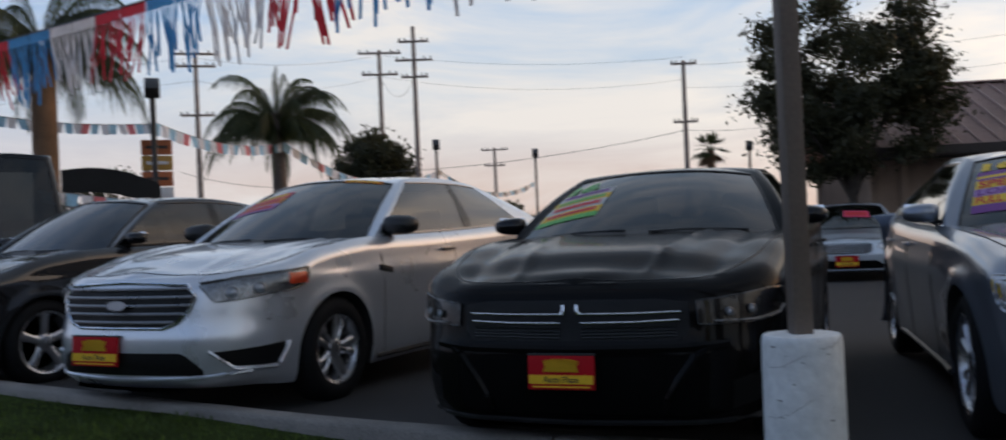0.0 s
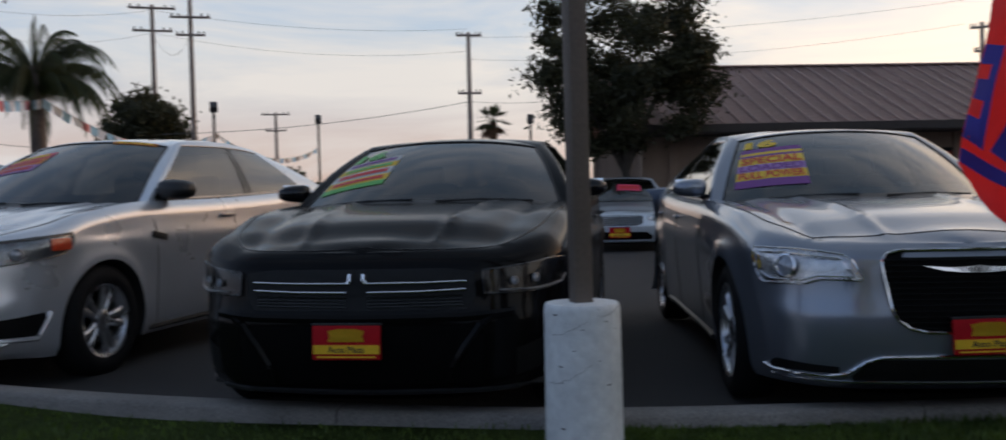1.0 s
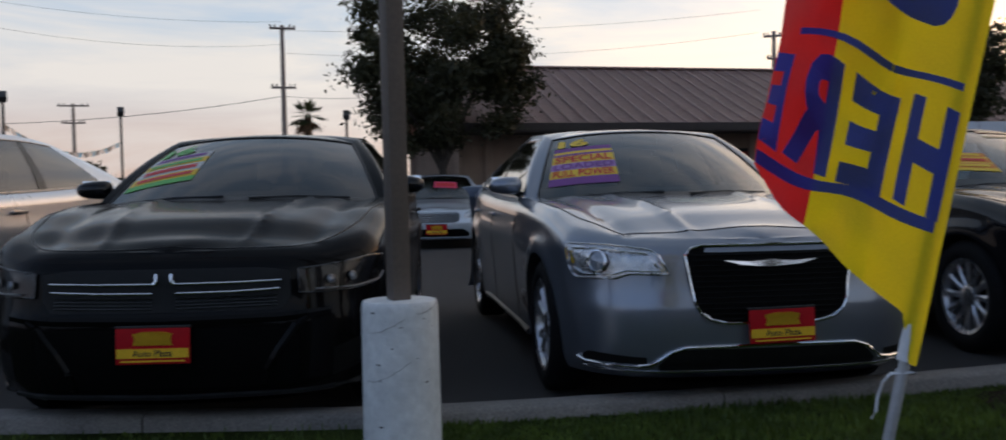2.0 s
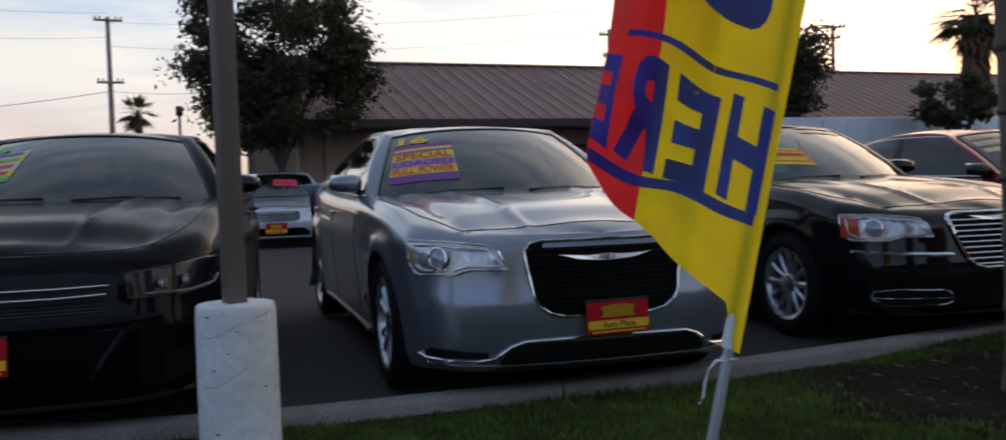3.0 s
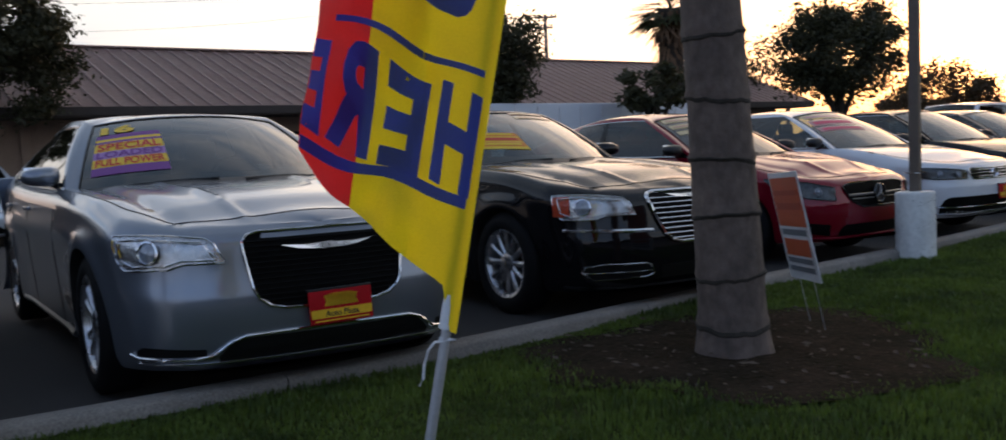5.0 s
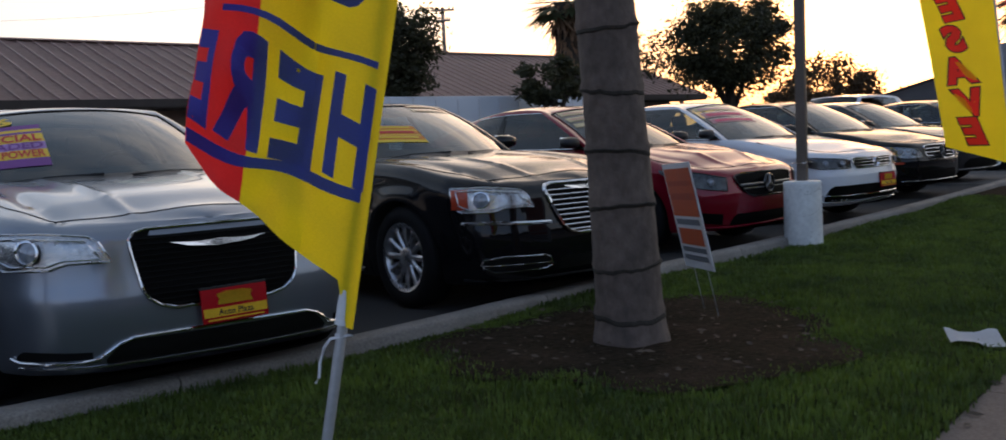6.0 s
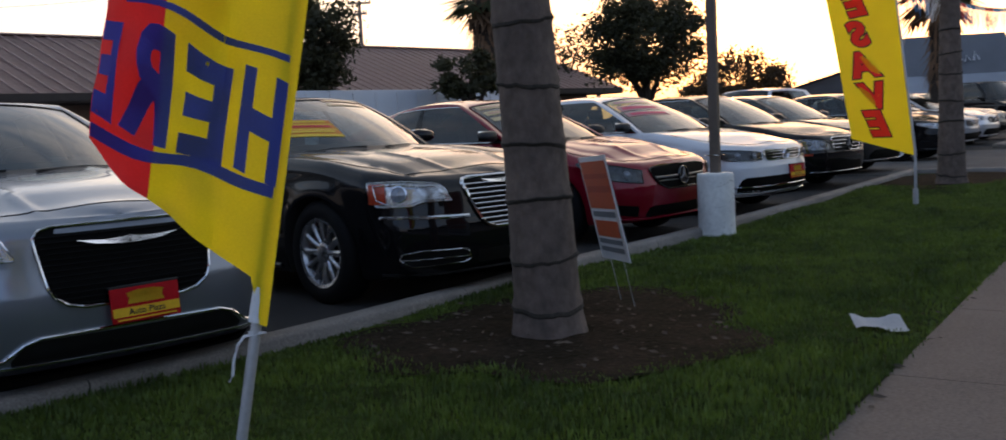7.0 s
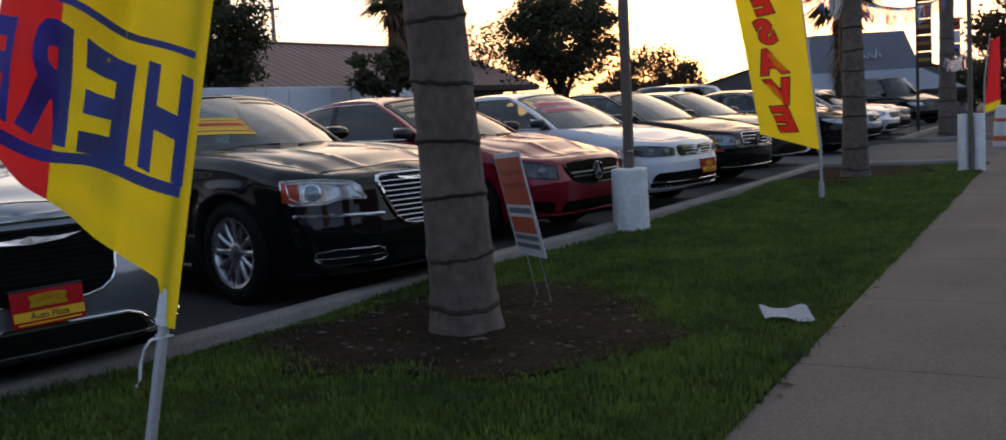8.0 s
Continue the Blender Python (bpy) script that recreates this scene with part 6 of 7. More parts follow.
p = polar(16.9, 24.6)
leafy("lot_tree", "dense dark broadleaf tree before the brown roofed building", (p.x, p.y, -0.25), 1.7, 4.21, (2.25, 1.5, 2.2), 84, 430, 0.066, 11, trunk_r=0.11, tuft=0.165)
p = polar(44.6, 23)
leafy("lot_tree", "dark broadleaf tree against the brown roof", (p.x, p.y, -0.25), 1.6, 3.25, (1.0, 1.0, 1.15), 60, 200, 0.06, 12)
p = polar(63.2, 38)
leafy("round_tree", "round-headed dark tree against the sunset", (p.x, p.y, -0.3), 1.9, 4.25, (2.2, 2.1, 1.75), 100, 230, 0.080, 13, trunk_r=0.2)
p = polar(68.4, 62)
leafy("round_tree", "dark tree with a glowing rim of sunset behind", (p.x, p.y, -0.3), 1.0, 3.1, (2.7, 2.7, 1.8), 95, 95, 0.115, 14, RUSSET_LEAF)
p = polar(66.2, 75)
leafy("round_tree", "low dark tree far beyond the lot", (p.x, p.y, -0.3), 0.8, 2.3, (1.8, 1.8, 1.6), 40, 90, 0.14, 24, RUSSET_LEAF)
p = polar(58.6, 46)
leafy("sparse_tree", "thin leaved tree behind the roof", (p.x, p.y, -0.3), 2.4, 4.3, (1.4, 1.4, 1.4), 24, 40, 0.10, 15)
p = polar(-9.4, 62)
leafy("far_tree", "dark bushy tree by the utility poles", (p.x, p.y, -0.3), 1.4, 4.5, (2.3, 2.3, 2.5), 80, 190, 0.15, 16)
for k, (az, d, h, w) in enumerate(((-1.6, 62, 1.6, 1.8), (-4.0, 80, 1.3, 2.6), (9.0, 95, 1.6, 3.0), (12.5, 70, 1.5, 2.0), (-24.0, 60, 3.0, 2.2), (-17, 58, 1.6, 1.8), (73.5, 90, 2.2, 3.0), (76, 85, 2.0, 2.4), (84.6, 62, 1.9, 2.2), (86.6, 58, 2.2, 2.4), (89.0, 55, 2.4, 2.6))):
    p = polar(az, d)
    leafy("far_bush", "low dark bush on the far edge", (p.x, p.y, -0.3), 0.5, h, (w, w, h * 0.8), 26, 80, 0.17, 30 + k, limbs=3)


def fan_palm(at, height, crown, seed, label, skirt=0.6, trunk_r=0.2):
    hub = thing("fan_palm", label, "palm tree", "far palms")
    part("trunk", tube([(0, 0, -0.1), (0.05, 0, height * 0.5), (0, 0, height)], (trunk_r * 1.2, trunk_r, trunk_r * 0.9), 10), BROWN_BARK, hub)
    rng = random.Random(seed)
    for k in range(34):
        a, e = rng.uniform(0, 6.283), rng.uniform(-1.0, 1.4)
        d = Vector((math.cos(a) * math.cos(e), math.sin(a) * math.cos(e), math.sin(e)))
        side = d.cross(Vector((0, 0, 1))).normalized()
        q = Vector((0, 0, height)) + d * crown * 0.35
        bm = bmesh.new()
        for j in range(9):
            t = (j - 4) / 4 * 1.1
            tip = q + (d * math.cos(t) + side * math.sin(t)) * crown * rng.uniform(0.5, 0.68) + Vector((0, 0, -0.12 * crown))
            n = (tip - q).cross(Vector((0, 0, 1))).normalized() * crown * 0.045
            m = q.lerp(tip, 0.5)
            bm.faces.new([bm.verts.new(v) for v in (q, m + n, tip, m - n)])
        add_tube(bm, [Vector((0, 0, height)), q], 0.015, 4, False)
        part("fan_leaf", bm, DEAD_FROND if e < -0.55 else FROND, hub, smooth=False)
    if skirt:
        bm = bmesh.new()
        for k in range(150):
            a, z = rng.uniform(0, 6.283), height - rng.uniform(0, skirt)
            o = Vector((math.cos(a), math.sin(a), 0))
            s = Vector((-o.y, o.x, 0)) * 0.05
            b = Vector((0, 0, z)) + o * trunk_r * 0.9
            tip = b + o * rng.uniform(0.1, 0.35) + Vector((0, 0, -rng.uniform(0.3, 0.6)))
            bm.faces.new([bm.verts.new(v) for v in (b - s, b + s, tip)])
        part("dead_skirt", bm, DEAD_FROND, hub, "skirt of dead brown leaves", smooth=False)
    hub.location = at


p = polar(9.5, 95)
fan_palm((p.x, p.y, -0.3), 7.4, 2.2, 1, "small fan palm far beyond the lot", 1.6, 0.3)
p = polar(54.3, 30)
fan_palm((p.x, p.y, -0.3), 5.2, 1.5, 2, "fan palm with a ragged brown skirt", 1.8, 0.38)
p = polar(78.2, 31)
fan_palm((p.x, p.y, -0.2), 4.4, 1.5, 3, "dark palm with hanging dead leaves behind the banner", 2.6, 0.16)
p = polar(53.4, 24)
leafy("lot_tree", "low dark bush under a fan palm", (p.x, p.y, -0.25), 1.3, 2.55, (0.85, 0.85, 0.55), 30, 90, 0.075, 18)

queen = thing("queen_palm", "feathery queen palm with drooping fronds", "palm tree", "far palms")
p = polar(-14.7, 36)
part("trunk", tube([(0, 0, -0.2), (0.05, 0, 2.2), (0, 0, 4.3), (0, 0, 5.6)], (0.34, 0.27, 0.24, 0.16), 12), BARK, queen)
fronds(queen, (0, 0, 4.75), 56, 3.5, 0.33, 21, 100, 0.62, low=0.35, high=1.5, hang=0.85)
queen.location = (p.x, p.y, -0.3)
left_palm = thing("queen_palm", "tall palm with an orange-brown trunk behind the pennants", "palm tree", "far palms")
p = polar(-26.6, 24)
part("trunk", tube([(0, 0, -0.2), (0.02, 0, 2.5), (0.04, 0, 5.6)], (0.34, 0.27, 0.25), 12), DEAD_FROND, left_palm)
fronds(left_palm, (0.04, 0, 5.3), 34, 3.0, 0.30, 22, 80, 0.62, low=0.1, high=1.45, hang=0.8)
left_palm.location = (p.x, p.y, -0.3)

def litter():
    """Dry bits and small stones on the soil and along the edge of the walk."""
    rng = np.random.default_rng(9)
    verts, faces = [], []
    while len(faces) < 650:
        x, y = (3.0 + 3.0 * rng.random(), 1.7 + 2.3 * rng.random()) if rng.random() < 0.85 else (1 + 14 * rng.random(), 0)
        if y == 0:
            y = walk_edge(x) + rng.normal() * 0.04
        elif not in_soil(x, y):
            continue
        s, t = 0.005 + 0.030 * rng.random() ** 4, rng.random() * 3.14
        z = turf_height(x, y) + 0.05 + 0.012 * noise.noise(Vector((x * 6, y * 6, 0)))
        if y < 1.6:
            z = 0.012
        k = len(verts)
        dx, dy = math.cos(t) * s, math.sin(t) * s
        verts += [(x - dx, y - dy, z), (x + dy * 0.35, y - dx * 0.35, z + s * 0.3), (x + dx, y + dy, z + s * 0.2), (x - dy * 0.35, y + dx * 0.35, z)]
        faces.append((k, k + 1, k + 2, k + 3))
    me = bpy.data.meshes.new("litter")
    me.from_pydata(verts, [], faces)
    me.materials.append(CLIPPING)
    tagged(new("litter", me), "dry leaf bits and chips on the soil", "litter", kind="stuff")


litter()

# ---- poles and wires ----
WOOD_POLE = material("pole_timber", (0.30, 0.245, 0.215), 0.9, vary=0.2, scale=3, fine=30)
WIRE = material("dark_cable", (0.10, 0.10, 0.105), 0.7, vary=0.1)
DARK_METAL = material("dark_metal", (0.05, 0.05, 0.052), 0.5, 0.5, vary=0.15)


def utility_pole(az, dist, top_el, arms, turn=10, label="wooden utility pole with crossarms", r=0.15):
    hub = thing("utility_pole", label, "utility pole", "utility poles")
    h = 1.1 + dist * math.tan(radians(top_el)) + 0.3
    part("pole", tube([(0, 0, -0.2), (0, 0, h)], (r * 1.25, r * 0.75), 8), WOOD_POLE, hub)
    for dz, w in arms:
        arm = part("crossarm", box((w, 0.11, 0.13), (0, -0.12, h - dz), None, 0.01), WOOD_POLE, hub)
        for x in (-0.45, -0.28, 0.28, 0.45):
            part("insulator", revolve([(0, 0.03), (0.10, 0.055), (0.16, 0.03), (0.18, 0)], "Z", 8), DARK_METAL, arm).location = (w * x, -0.12, h - dz + 0.06)
    p = polar(az, dist)
    hub.matrix_world = pose(p.x, p.y, -0.3, 0, 0, turn)
    return Vector((p.x, p.y, h - 0.3))


tops = [utility_pole(-18.9, 60, 9.9, ((0.1, 2.6), (0.8, 2.2), (3.6, 1.9)), 20),
        utility_pole(-8.9, 62, 9.95, ((0.2, 2.6), (1.5, 2.2)), 10),
        utility_pole(-6.95, 60, 11.2, ((0.9, 1.8), (2.0, 2.2), (3.0, 1.6)), 5),
        utility_pole(8.2, 60, 8.6, ((0.2, 1.5), (3.6, 1.4)), 0),
        utility_pole(35.4, 62, 7.7, ((0.3, 1.2), (1.6, 0.8)), -40),
        utility_pole(47.4, 70, 7.3, ((0.2, 1.6), (0.9, 1.0)), -50),
        utility_pole(-2.6, 90, 4.3, ((0.2, 2.4), (1.6, 1.8)), 0, "small far utility pole")]


def cable(a, b, sag, r=0.009, label="overhead cable sagging between utility poles"):
    pts = [Vector(a).lerp(Vector(b), k / 24) - Vector((0, 0, sag * 4 * (k / 24) * (1 - k / 24))) for k in range(25)]
    tagged(part("overhead_cable", tube(pts, r, 4), WIRE), label, "cable", "overhead cables")


L = Vector((-60, 50, 9.5))
for i, (dz, sag) in enumerate(((0.3, 0.5), (1.6, 0.7))):
    cable(tops[0] - Vector((0, 0, dz)), tops[1] - Vector((0, 0, dz)), sag)
    cable(tops[1] - Vector((0, 0, dz)), tops[3] - Vector((0, 0, dz - 0.5)), sag)
    cable(L - Vector((0, 0, dz)), tops[0] - Vector((0, 0, dz)), sag)
    cable(tops[3] - Vector((0, 0, dz)), tops[4] + Vector((-1, 0, 1.5 - dz)), sag, 0.009)
p1, p2 = polar(-9, 60, 4.4), polar(8.2, 60, 6.1)
cable(p1, p2, 0.4, 0.022)
cable(polar(-20, 60, 4.8), p1, 0.9, 0.018)
cable(p2, polar(16, 60, 6.4), 0.3, 0.014)
cable(tops[2] - Vector((0, 0, 3)), tops[1] - Vector((0, 0, 1.6)), 1.2, 0.012)


def lot_lamp(az, dist, el, label):
    hub = thing("lot_lamp", label, "street lamp", "lot lamps")
    h = 1.1 + dist * math.tan(radians(el))
    part("pole", tube([(0, 0, -0.3), (0, 0, h)], 0.07, 8), DARK_METAL, hub)
    part("lamp_head", box((0.36, 0.55, 0.30), (0, -0.1, h + 0.1), pose(0, 0, 0, 35, 0, 0), 0.04), DARK_METAL, hub)
    p = polar(az, dist)
    hub.matrix_world = pose(p.x, p.y, -0.1, 0, 0, -az)


for az, d, el in ((-21.2, 26, 8.0), (-0.3, 60, 3.9), (-5.9, 50, 4.6), (11.6, 55, 3.7)):
    lot_lamp(az, d, el, "dark floodlight on a slim pole over the lot")

# ---- buildings ----
ROOF_METAL = material("brown_metal_roof", (0.46, 0.312, 0.268), 0.55, 0.1, vary=0.10, scale=0.6, fine=8)
STUCCO = material("tan_stucco", (0.38, 0.27, 0.20), 0.9, vary=0.12, scale=1.5, fine=60, bump=0.004, bump_scale=90)
FASCIA = material("dark_fascia", (0.055, 0.042, 0.036), 0.8, vary=0.15)
POSTER = [material("poster_%s" % n, c, 0.6, vary=0.15, scale=3) for n, c in (("red", (0.5, 0.06, 0.04)), ("white", (0.55, 0.55, 0.52)), ("blue", (0.10, 0.16, 0.34)), ("tan", (0.42, 0.28, 0.12)))]


def hall():
    hub = thing("roofed_building", "long low tan building with a brown ribbed metal roof", "building")
    x0, x1, eave, ridge, deep = 6.0, 37.2, 2.50, 4.46, 5.0
    part("roof", sheet(lambda u, v: Vector((x0 - 0.6 + (x1 - x0 + 1.2) * u, deep * (2 * v), eave + (ridge - eave) * (1 - abs(2 * v - 1)))), 2, 2, 0.06), ROOF_METAL, hub, smooth=False)
    slope = math.atan2(ridge - eave, deep)
    ln = math.hypot(deep, ridge - eave)
    rib = bmesh.new()
    add_box(rib, (0.035, ln, 0.036), (0, ln / 2, 0.012), None, 0.008)
    first = None
    n = int((x1 - x0 + 1.2) / 0.46)
    for k in range(n + 1):
        m = pose(x0 - 0.58 + 0.46 * k, 0, eave + 0.01, math.degrees(slope), 0, 0)
        if first is None:
            first = part("roof_rib", rib, ROOF_METAL, hub, smooth=False)
            o = first
        else:
            o = first.copy()
            scene.collection.objects.link(o)
        o.matrix_basis = m
    part("ridge_cap", box((x1 - x0 + 1.3, 0.35, 0.05), ((x0 + x1) / 2, deep, ridge + 0.02), None, 0.015), ROOF_METAL, hub)
    part("fascia", box((x1 - x0 + 1.2, 0.05, 0.20), ((x0 + x1) / 2, -0.03, eave - 0.10)), FASCIA, hub)
    part("soffit", box((x1 - x0 + 1.2, 1.5, 0.04), ((x0 + x1) / 2, 0.74, eave - 0.22)), FASCIA, hub)
    wx = (14.0, 16.2)
    for a, b, za, zb in ((x0, wx[0], -0.4, eave - 0.2), (wx[1], x1, -0.4, eave - 0.2), (wx[0], wx[1], -0.4, 0.75), (wx[0], wx[1], 1.85, eave - 0.2)):
        part("wall", box((b - a, 0.25, zb - za), ((a + b) / 2, 1.6, (za + zb) / 2)), STUCCO, hub, smooth=False)
    for x in (x0 + 0.13, x1 - 0.13):
        bm = bmesh.new()
        ring = [(1.45, -0.4), (1.45, 2.28), (deep, ridge - 0.12), (deep * 2 - 1.45, 2.28), (deep * 2 - 1.45, -0.4)]
        bm.faces.new([bm.verts.new((x, y, z)) for y, z in ring])
        bmesh.ops.solidify(bm, geom=bm.faces[:], thickness=0.2)
        part("gable_wall", bm, STUCCO, hub, smooth=False)
    part("back_wall", box((x1 - x0, 0.2, 2.7), ((x0 + x1) / 2, deep * 2 - 1.45, 0.95)), STUCCO, hub, smooth=False)
    for k in range(9):
        part("pilaster", box((0.22, 0.12, eave - 0.2 + 0.4), (x0 + 0.8 + k * 3.9, 1.42, (eave - 0.6) / 2), None, 0.02), STUCCO, hub)
    win = part("window", box((wx[1] - wx[0], 0.02, 1.1), ((wx[0] + wx[1]) / 2, 1.62, 1.3)), CABIN, hub, smooth=False)
    for i, (x, z, w, h) in enumerate(((14.35, 1.35, 0.5, 0.8), (14.95, 1.45, 0.5, 0.55), (15.5, 1.3, 0.45, 0.85), (15.95, 1.5, 0.3, 0.5), (14.95, 1.0, 0.45, 0.25))):
        part("poster", box((w, 0.01, h), (x, 1.60, z)), POSTER[i % 4], win, smooth=False)
    for x in (wx[0], (wx[0] + wx[1]) / 2, wx[1]):
        part("mullion", box((0.05, 0.06, 1.1), (x, 1.58, 1.3)), FASCIA, win)
    n = Vector((math.sin(radians(4.8)), math.cos(radians(4.8)), 0)) * 24.5
    hub.matrix_world = pose(n.x, n.y, 0, 0, 0, -4.8)


hall()


def trailer():
    hub = thing("white_trailer", "long white box trailer parked before the building", "trailer")
    part("box", box((8.4, 2.2, 2.15), (0, 0, 1.2), None, 0.05), material("white_trailer_skin", (0.62, 0.65, 0.70), 0.45, vary=0.06, scale=1.0), hub)
    for k in range(13):
        part("rib", box((0.03, 0.02, 2.0), (-4.0 + k * 0.667, -1.11, 1.2)), WHITE_BOARD, hub)
    for x in (-2.4, -1.6, 2.6):
        part("wheel", revolve([(-0.1, 0.0), (-0.1, 0.30), (0.1, 0.30), (0.1, 0.0)], "Y", 20), RUBBER, hub).location = (x, -0.9, 0.27)
    part("chassis", box((8.0, 1.2, 0.14), (0, 0, 0.14)), DARK_METAL, hub)
    hub.matrix_world = pose(19.3, 16.4, -0.2, 0, 0, -4.8)


trailer()

GREY_WALL = material("grey_render", (0.19, 0.20, 0.22), 0.9, vary=0.1, scale=1.0, bump=0.004)
PALE_GREY = material("pale_grey_render", (0.34, 0.36, 0.40), 0.9, vary=0.1, scale=1.0)


def diner():
    """A low grey restaurant with a stepped mansard roof and a white script sign."""
    hub = thing("grey_restaurant", "low grey restaurant with a sloped mansard roof", "building")
    d = 52.0

    def prism(name, w0, w1, dep0, dep1, z0, z1, mat):
        bm = bmesh.new()
        vs = [bm.verts.new(p) for p in ((-w0, -dep0, z0), (w0, -dep0, z0), (w0, dep0, z0), (-w0, dep0, z0), (-w1, -dep1, z1), (w1, -dep1, z1), (w1, dep1, z1), (-w1, dep1, z1))]
        for f in ((0, 1, 2, 3), (4, 5, 6, 7), (0, 1, 5, 4), (1, 2, 6, 5), (2, 3, 7, 6), (3, 0, 4, 7)):
            bm.faces.new([vs[i] for i in f])
        bmesh.ops.recalc_face_normals(bm, faces=bm.faces[:])
        return part(name, bm, mat, hub, smooth=False)
    prism("wall", 3.6, 3.6, 4, 4, -0.5, 1.5, PALE_GREY)
    prism("lower_roof", 4.1, 2.6, 4.4, 3.0, 1.5, 2.5, PALE_GREY)
    prism("upper_roof", 2.6, 2.1, 3.0, 2.4, 2.5, 4.25, GREY_WALL)
    prism("roof_rim", 4.15, 4.15, 4.45, 4.45, 1.42, 1.52, FASCIA)
    for k in range(6):
        part("sign_stroke", tube([(-1.2 + 0.36 * k, -2.98, 3.05), (-1.1 + 0.36 * k, -2.82, 3.45 if k % 2 else 3.3), (-0.95 + 0.36 * k, -2.98, 3.1)], 0.05, 5), WHITE_BOARD, hub)
    for x in (-2.4, -0.8, 0.8, 2.4):
        part("window", box((1.1, 0.06, 1.0), (x, -4.02, 0.6)), CABIN, hub)
    p = polar(78.3, d)
    hub.matrix_world = pose(p.x, p.y, -0.2, 0, 0, -62)
    left = thing("grey_annex", "low grey shop with a pitched roof", "building")
    bm = bmesh.new()
    ring = [(-9, -0.5), (-9, 1.9), (-3, 3.6), (5, 3.6), (9, 2.4), (9, -0.5)]
    bm.faces.new([bm.verts.new((x, 0, z)) for x, z in ring])
    bmesh.ops.solidify(bm, geom=bm.faces[:], thickness=8)
    part("wall", bm, GREY_WALL, left, smooth=False)
    part("roof_edge", tube([(-9.2, -0.1, 1.9), (-3, -0.1, 3.65), (5, -0.1, 3.65), (9.2, -0.1, 2.4)], 0.12, 4), FASCIA, left)
    part("window", box((9, 0.1, 1.2), (0, -0.05, 0.5)), CABIN, left)
    p = polar(76.8, 66)
    left.matrix_world = pose(p.x, p.y, -0.2, 0, 0, -66)


diner()


def pylon(az, dist, z0, z1, w, colors, label, lean=0, inks=()):
    hub = thing("pylon_sign", label, "sign", "pylon signs")
    part("mast", box((w * 0.2, w * 0.2, z1 + 0.3), (-w * 0.2, 0.1, z1 / 2 - 0.15), None, 0.02), colors[0], hub)
    n = len(colors)
    for k, c in enumerate(colors):
        z = z0 + (z1 - z0) * (k + 0.5) / n
        part("panel", box((w, 0.2, (z1 - z0) / n * 0.92), (0.1, 0, z), None, 0.02), c, hub)
        part("panel_line", box((w * 0.7, 0.02, (z1 - z0) / n * 0.2), (0.1, -0.11, z)), inks[k % len(inks)] if inks else INK if k % 2 else WHITE_BOARD, hub)
    p = polar(az, dist)
    hub.matrix_world = pose(p.x, p.y, -0.3, 0, lean, -az)


OCHRE = material("ochre_sign", (0.42, 0.24, 0.05), 0.6, vary=0.12, scale=3)
RUST = material("rust_orange_sign", (0.42, 0.12, 0.04), 0.6, vary=0.12, scale=3)
pylon(-21.3, 27, 1.5, 3.9, 0.75, (WHITE_BOARD, GREY_INK, WHITE_BOARD, RUST, OCHRE, RUST), "tall ochre and white roadside sign tower")
SIGN_BROWN = material("dark_brown_sign", (0.045, 0.028, 0.020), 0.6, vary=0.15, scale=3)
pylon(82.15, 34, 2.2, 4.7, 0.46, (SIGN_BROWN,) * 5, "tall dark brown roadside sign with ochre panels", inks=(OCHRE, RUST))
pylon(83.55, 30, 2.0, 3.4, 0.34, (WHITE_BOARD, POSTER[2], WHITE_BOARD, POSTER[0]), "slim red, white and blue sign tower")


def canopy():
    hub = thing("market_canopy", "dark fabric canopy over the far cars", "canopy")
    part("cover", sheet(lambda u, v: Vector(((u - 0.5) * 1.7, (v - 0.5) * 2.4, 2.60 + 0.08 * math.sin(math.pi * u) - 0.30 * u * u)), 12, 6, 0.05), BLACK_TRIM, hub)
    part("valance", sheet(lambda u, v: Vector(((u - 0.5) * 1.7, -1.2, 2.60 + 0.08 * math.sin(math.pi * u) - 0.30 * u * u - 0.45 * v)), 12, 2, 0.02), BLACK_TRIM, hub)
    for x in (-0.8, 0.8):
        for y in (-1.1, 1.1):
            part("leg", tube([(x, y, 0), (x, y, 2.54)], 0.025, 6), DARK_METAL, hub)
    p = polar(-23.4, 21)
    hub.matrix_world = pose(p.x, p.y, -0.2, 0, 0, 23)


canopy()

# ---- pennants ----
P_BLUE = cloth("blue_plastic_fringe", (0.06, 0.27, 0.60), None, 0.5, 0.12, 8, 60)
P_RED = cloth("red_plastic_fringe", (0.50, 0.03, 0.05), None, 0.5, 0.12, 8, 60)
P_SILVER = cloth("silver_plastic_fringe", (0.66, 0.68, 0.72), None, 0.5, 0.12, 8, 60)
P_PALE = cloth("pale_blue_pennant", (0.36, 0.62, 0.78), None, 0.5, 0.12, 8, 60)


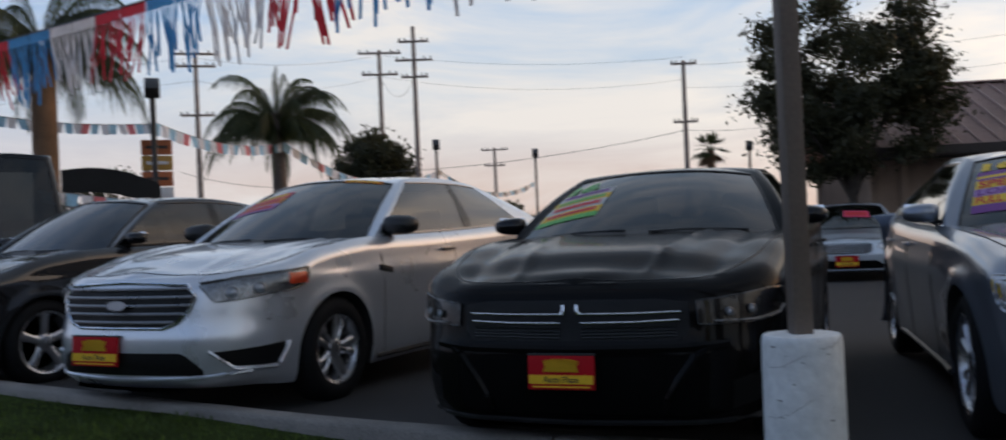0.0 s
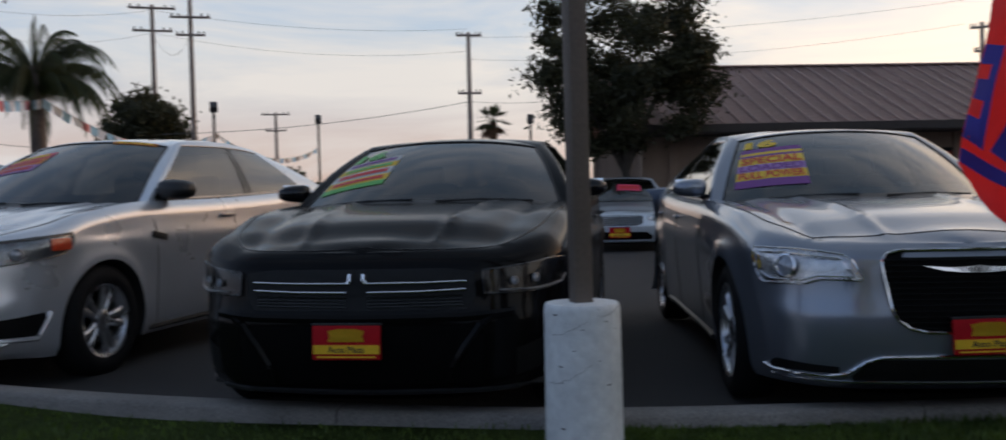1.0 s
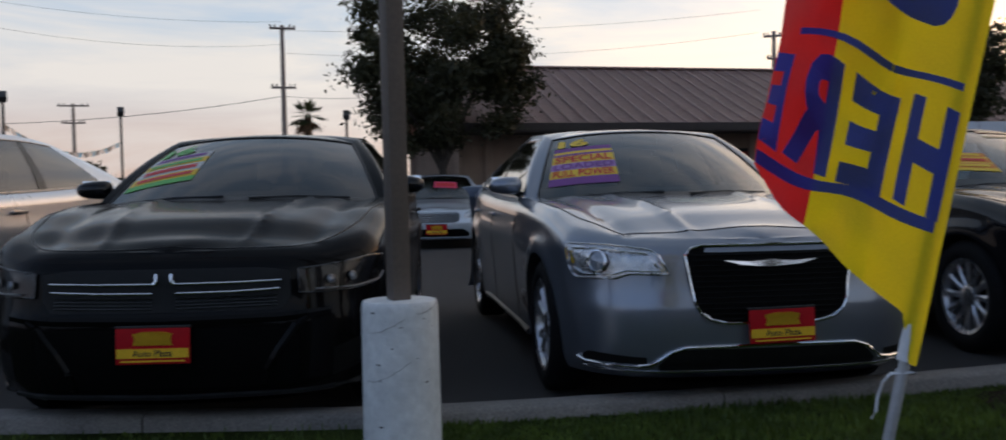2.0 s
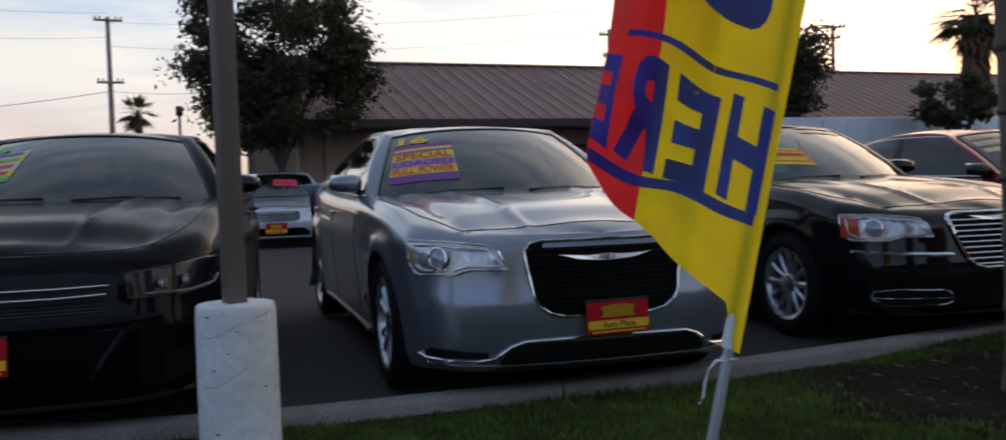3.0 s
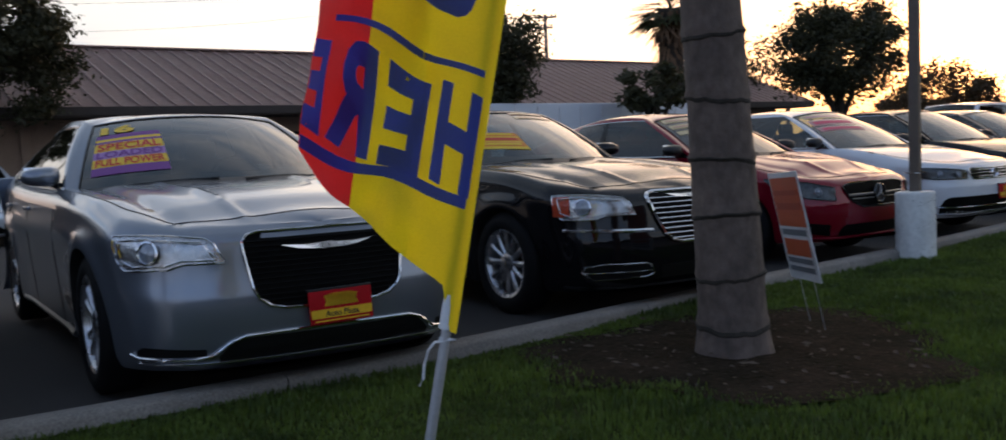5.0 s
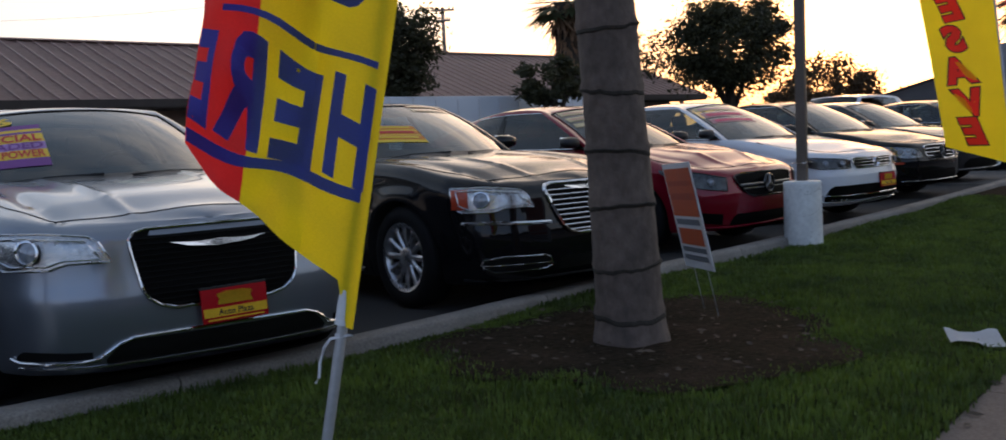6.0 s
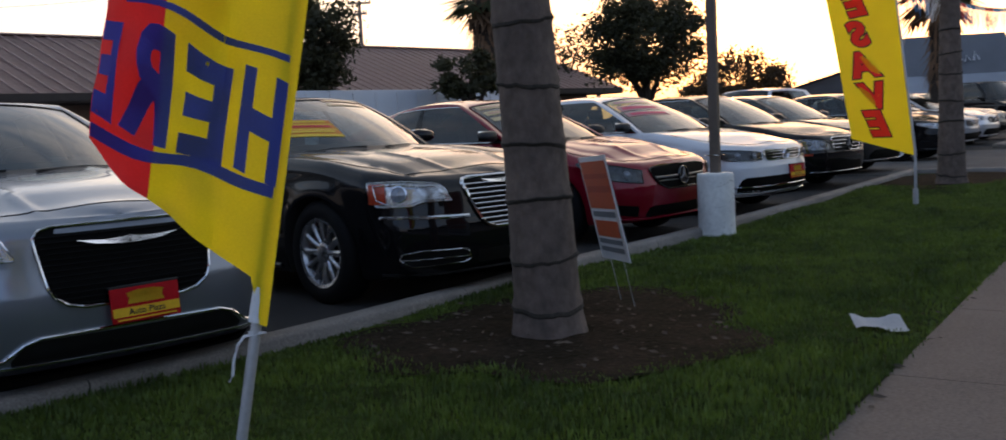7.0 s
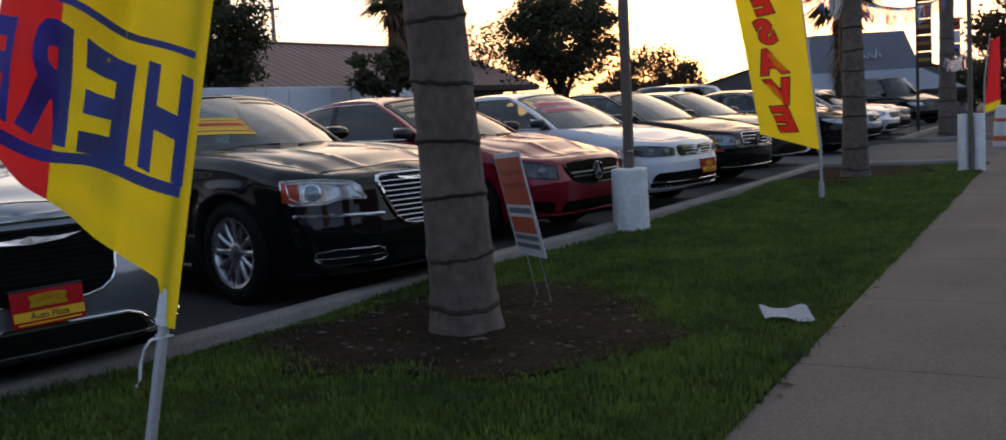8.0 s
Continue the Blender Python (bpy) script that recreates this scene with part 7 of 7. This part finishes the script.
def string(a, b, sag, flags, w, h, mats, label, fringe=False, seed=0):
    hub = thing("pennant_string", label, "bunting", "pennant strings")
    rng = random.Random(seed)
    a, b = Vector(a), Vector(b)

    def on(t):
        return a.lerp(b, t) - Vector((0, 0, sag * 4 * t * (1 - t)))
    part("cord", tube([on(k / 30) for k in range(31)], 0.008, 4), WIRE, hub)
    for k in range(flags):
        t0, t1 = k / flags, (k + w) / flags
        p, q = on(t0), on(t1)
        sway = Vector((rng.uniform(-0.05, 0.05), rng.uniform(-0.08, 0.08), 0))
        bm = bmesh.new()
        if fringe:
            n = 10
            z = Vector((0, 0, h * 0.15))
            tops = [bm.verts.new(p.lerp(q, i / (2 * n))) for i in range(2 * n + 1)]
            feet = [bm.verts.new(p.lerp(q, i / (2 * n)) - z) for i in range(2 * n + 1)]
            for i in range(2 * n):
                bm.faces.new((tops[i], tops[i + 1], feet[i + 1], feet[i]))
            for j in range(n):
                ln = h * rng.uniform(0.45, 0.95)
                s = sway + Vector((rng.uniform(-0.05, 0.05), rng.uniform(-0.06, 0.06), 0))
                m0, m1 = feet[2 * j], feet[2 * j + 1]
                mid = Vector((rng.uniform(-0.02, 0.02), rng.uniform(-0.02, 0.02), -ln * 0.5)) + s * 0.5
                wide = (m1.co - m0.co) * 0.35
                c0, c1 = bm.verts.new(m0.co + mid - wide), bm.verts.new(m1.co + mid + wide)
                e0, e1 = bm.verts.new(m0.co + Vector((0, 0, -ln)) + s - wide), bm.verts.new(m1.co + Vector((0, 0, -ln)) + s + wide)
                bm.faces.new((m0, m1, c1, c0))
                bm.faces.new((c0, c1, e1, e0))
        else:
            z = Vector((0, 0, -h))
            bm.faces.new([bm.verts.new(v) for v in (p, q, q.lerp(p, 0.08) + z + sway, p.lerp(q, 0.08) + z + sway)])
        part("pennant", bm, mats[(k // (1 if not fringe else 2)) % len(mats)], hub, smooth=False)


string((-6.33, 9.41, 2.80), (1.02, 4.17, 2.826), 0.07, 28, 0.98, 0.52, (P_RED, P_BLUE, P_SILVER), "fringed plastic bunting in blue, silver and red", True, 1)
P_PINK = cloth("faded_red_pennant", (0.70, 0.20, 0.22), None, 0.5)
P_WHITE = cloth("white_pennant", (0.78, 0.78, 0.80), None, 0.5)
ROW = (P_PALE, P_WHITE, P_PALE, P_WHITE, P_PINK)
string(polar(-31, 25, 4.15), polar(-21.3, 26, 3.9), 0.15, 22, 0.95, 0.24, ROW, "small white, blue and red pennants on a cord", seed=2)
string(polar(-21.2, 26, 3.95), polar(-14.5, 35, 4.15), 0.30, 22, 0.95, 0.30, ROW, "small white, blue and red pennants on a cord", seed=3)
string(polar(-14.4, 35, 4.2), polar(-6.0, 48, 3.7), 0.9, 24, 0.95, 0.30, ROW, "small white, blue and red pennants on a cord", seed=4)
string(polar(-5.9, 49, 3.9), polar(-0.4, 60, 3.5), 0.9, 24, 0.9, 0.25, (GREY_INK, FLAG_WHITE, P_PALE), "small pennants sagging far across the lot", seed=5)
string(polar(-27, 17, 1.93), polar(-13, 22, 1.65), 0.1, 26, 0.95, 0.20, ROW, "low row of small pennants behind the cars", seed=6)
string((8.84, 3.72, 4.6), (14.66, 2.95, 2.55), 0.5, 20, 0.96, 0.36, (P_SILVER, P_RED, P_BLUE), "fringed plastic bunting in silver, red and blue", True, 9)
string((14.72, 2.95, 2.52), (26.9, 3.1, 3.5), 0.25, 30, 0.96, 0.36, (P_SILVER, P_RED, P_BLUE), "fringed plastic bunting in silver, red and blue", True, 7)
string((26.66, 3.1, 1.95), (15.42, 1.47, 1.72), 0.12, 30, 0.95, 0.22, ROW, "small pennants between the palm and the drive post", seed=8)

# ---- more cars ----
for nx, ny, tn, mt, lb, nm in ((21.9, 4.2, 8, BLACK, "black saloon beyond the drive", "black_saloon"), (25.4, 4.5, 8, PALE_BLUE, "pale blue saloon in the far row", "blue_saloon"),
                               (28.8, 4.6, 8, SILVER, "silver saloon in the far row", "silver_saloon"), (32.0, 4.8, 8, CHARCOAL, "dark grey saloon in the far row", "dark_saloon")):
    c = Car(compact(height=1.45), mt, lb, car_pose(nx, ny, tn), name=nm)
    plain_front(c, True, 3, CHROME, 0.56, 0.72, 0.40)
    c.wheels(5, 0.035)


def tall_shape(tall=1.86):
    return Shape(length=4.8, width=1.95, height=tall, base=2.85, front=0.92, wheel=0.37, hood=1.08, cowl=1.35, roof=1.98, back=4.0, deck=4.62, belt=1.16, nose=(0.6, 0.28, 0.92), rail=0.70, dense=False)


for nx, ny, tn, mt, lb in ((41.0, 5.2, 34, BLACK, "tall black pickup-like wagon behind the far row"), (-6.5, 11.5, -26, BLACK, "tall black van-like wagon behind the dark coupe"),
                           (24.0, 10.5, 100, WHITE, "white wagon behind the parked row")):
    c = Car(tall_shape(2.5 if nx < 0 else 1.86), mt, lb, car_pose(nx, ny, tn), name="tall_wagon", pane=DARK_PANE)
    plain_front(c, False, 4, CHROME, 0.62, 0.84, 0.45)
    c.wheels(6, 0.035)



def red_banner():
    """A slim red banner with a yellow foot far down the walk."""
    hub = thing("feather_banner", "slim red feather banner with a yellow foot", "flag", "feather flags")
    part("pole", tube([(0, 0, 0), (0.03, 0, 1.4), (0.16, 0, 2.5)], (0.02, 0.016, 0.01), 8), POLE_GREY, hub)
    part("cloth", sheet(lambda u, v: Vector((0.03 + 0.14 * v + 0.34 * u * (1 - 0.4 * v), 0.04 * math.sin(5 * v + 4 * u), 0.75 + 1.55 * v + 0.12 * u)), 8, 16), FLAG_RED, hub)
    part("foot_panel", sheet(lambda u, v: Vector((0.02 + 0.02 * v + 0.34 * u, 0.04 * math.sin(4 * u), 0.55 + 0.20 * v + 0.12 * u)), 8, 3), FLAG_YELLOW, hub)
    p = polar(85.1, 28)
    hub.matrix_world = pose(p.x, p.y, 0, 0, 0, -85)


red_banner()


def barrel(at):
    hub = thing("traffic_barrel", "white and orange striped traffic barrel", "barrel")
    part("drum", revolve([(0, 0.24), (0.05, 0.26), (0.5, 0.23), (0.78, 0.20), (0.80, 0.17), (0.80, 0)], "Z", 20), WHITE_BOARD, hub)
    for z in (0.08, 0.42):
        part("stripe", revolve([(z, 0.262 - 0.07 * z), (z + 0.14, 0.258 - 0.07 * z)], "Z", 20, False), ORANGE, hub)
    hub.location = at


p = polar(86.2, 22)
barrel((p.x, p.y, 0.0))
p = polar(86.6, 46)
leafy("far_tree", "dark tree beyond the far signs", (p.x, p.y, -0.3), 2.0, 3.9, (1.5, 1.5, 1.6), 50, 90, 0.12, 41, RUSSET_LEAF)

# unseen dark backdrop added behind the eye to shape what the cars reflect
BACK = material("backdrop_dark", (0.030, 0.036, 0.020), 0.95, vary=0.4, scale=0.5, fine=4)
tagged(part("backdrop", sheet(lambda u, v: Vector((-70 + 140 * u, -30 - 3 * math.sin(u * 9), -0.5 + v * (5.5 + 1.2 * math.sin(u * 37) + 0.8 * math.sin(u * 91)))), 90, 2, 0.5), BACK), "unseen dark backdrop behind the eye, added for the cars' reflections", "backdrop", kind="structure")
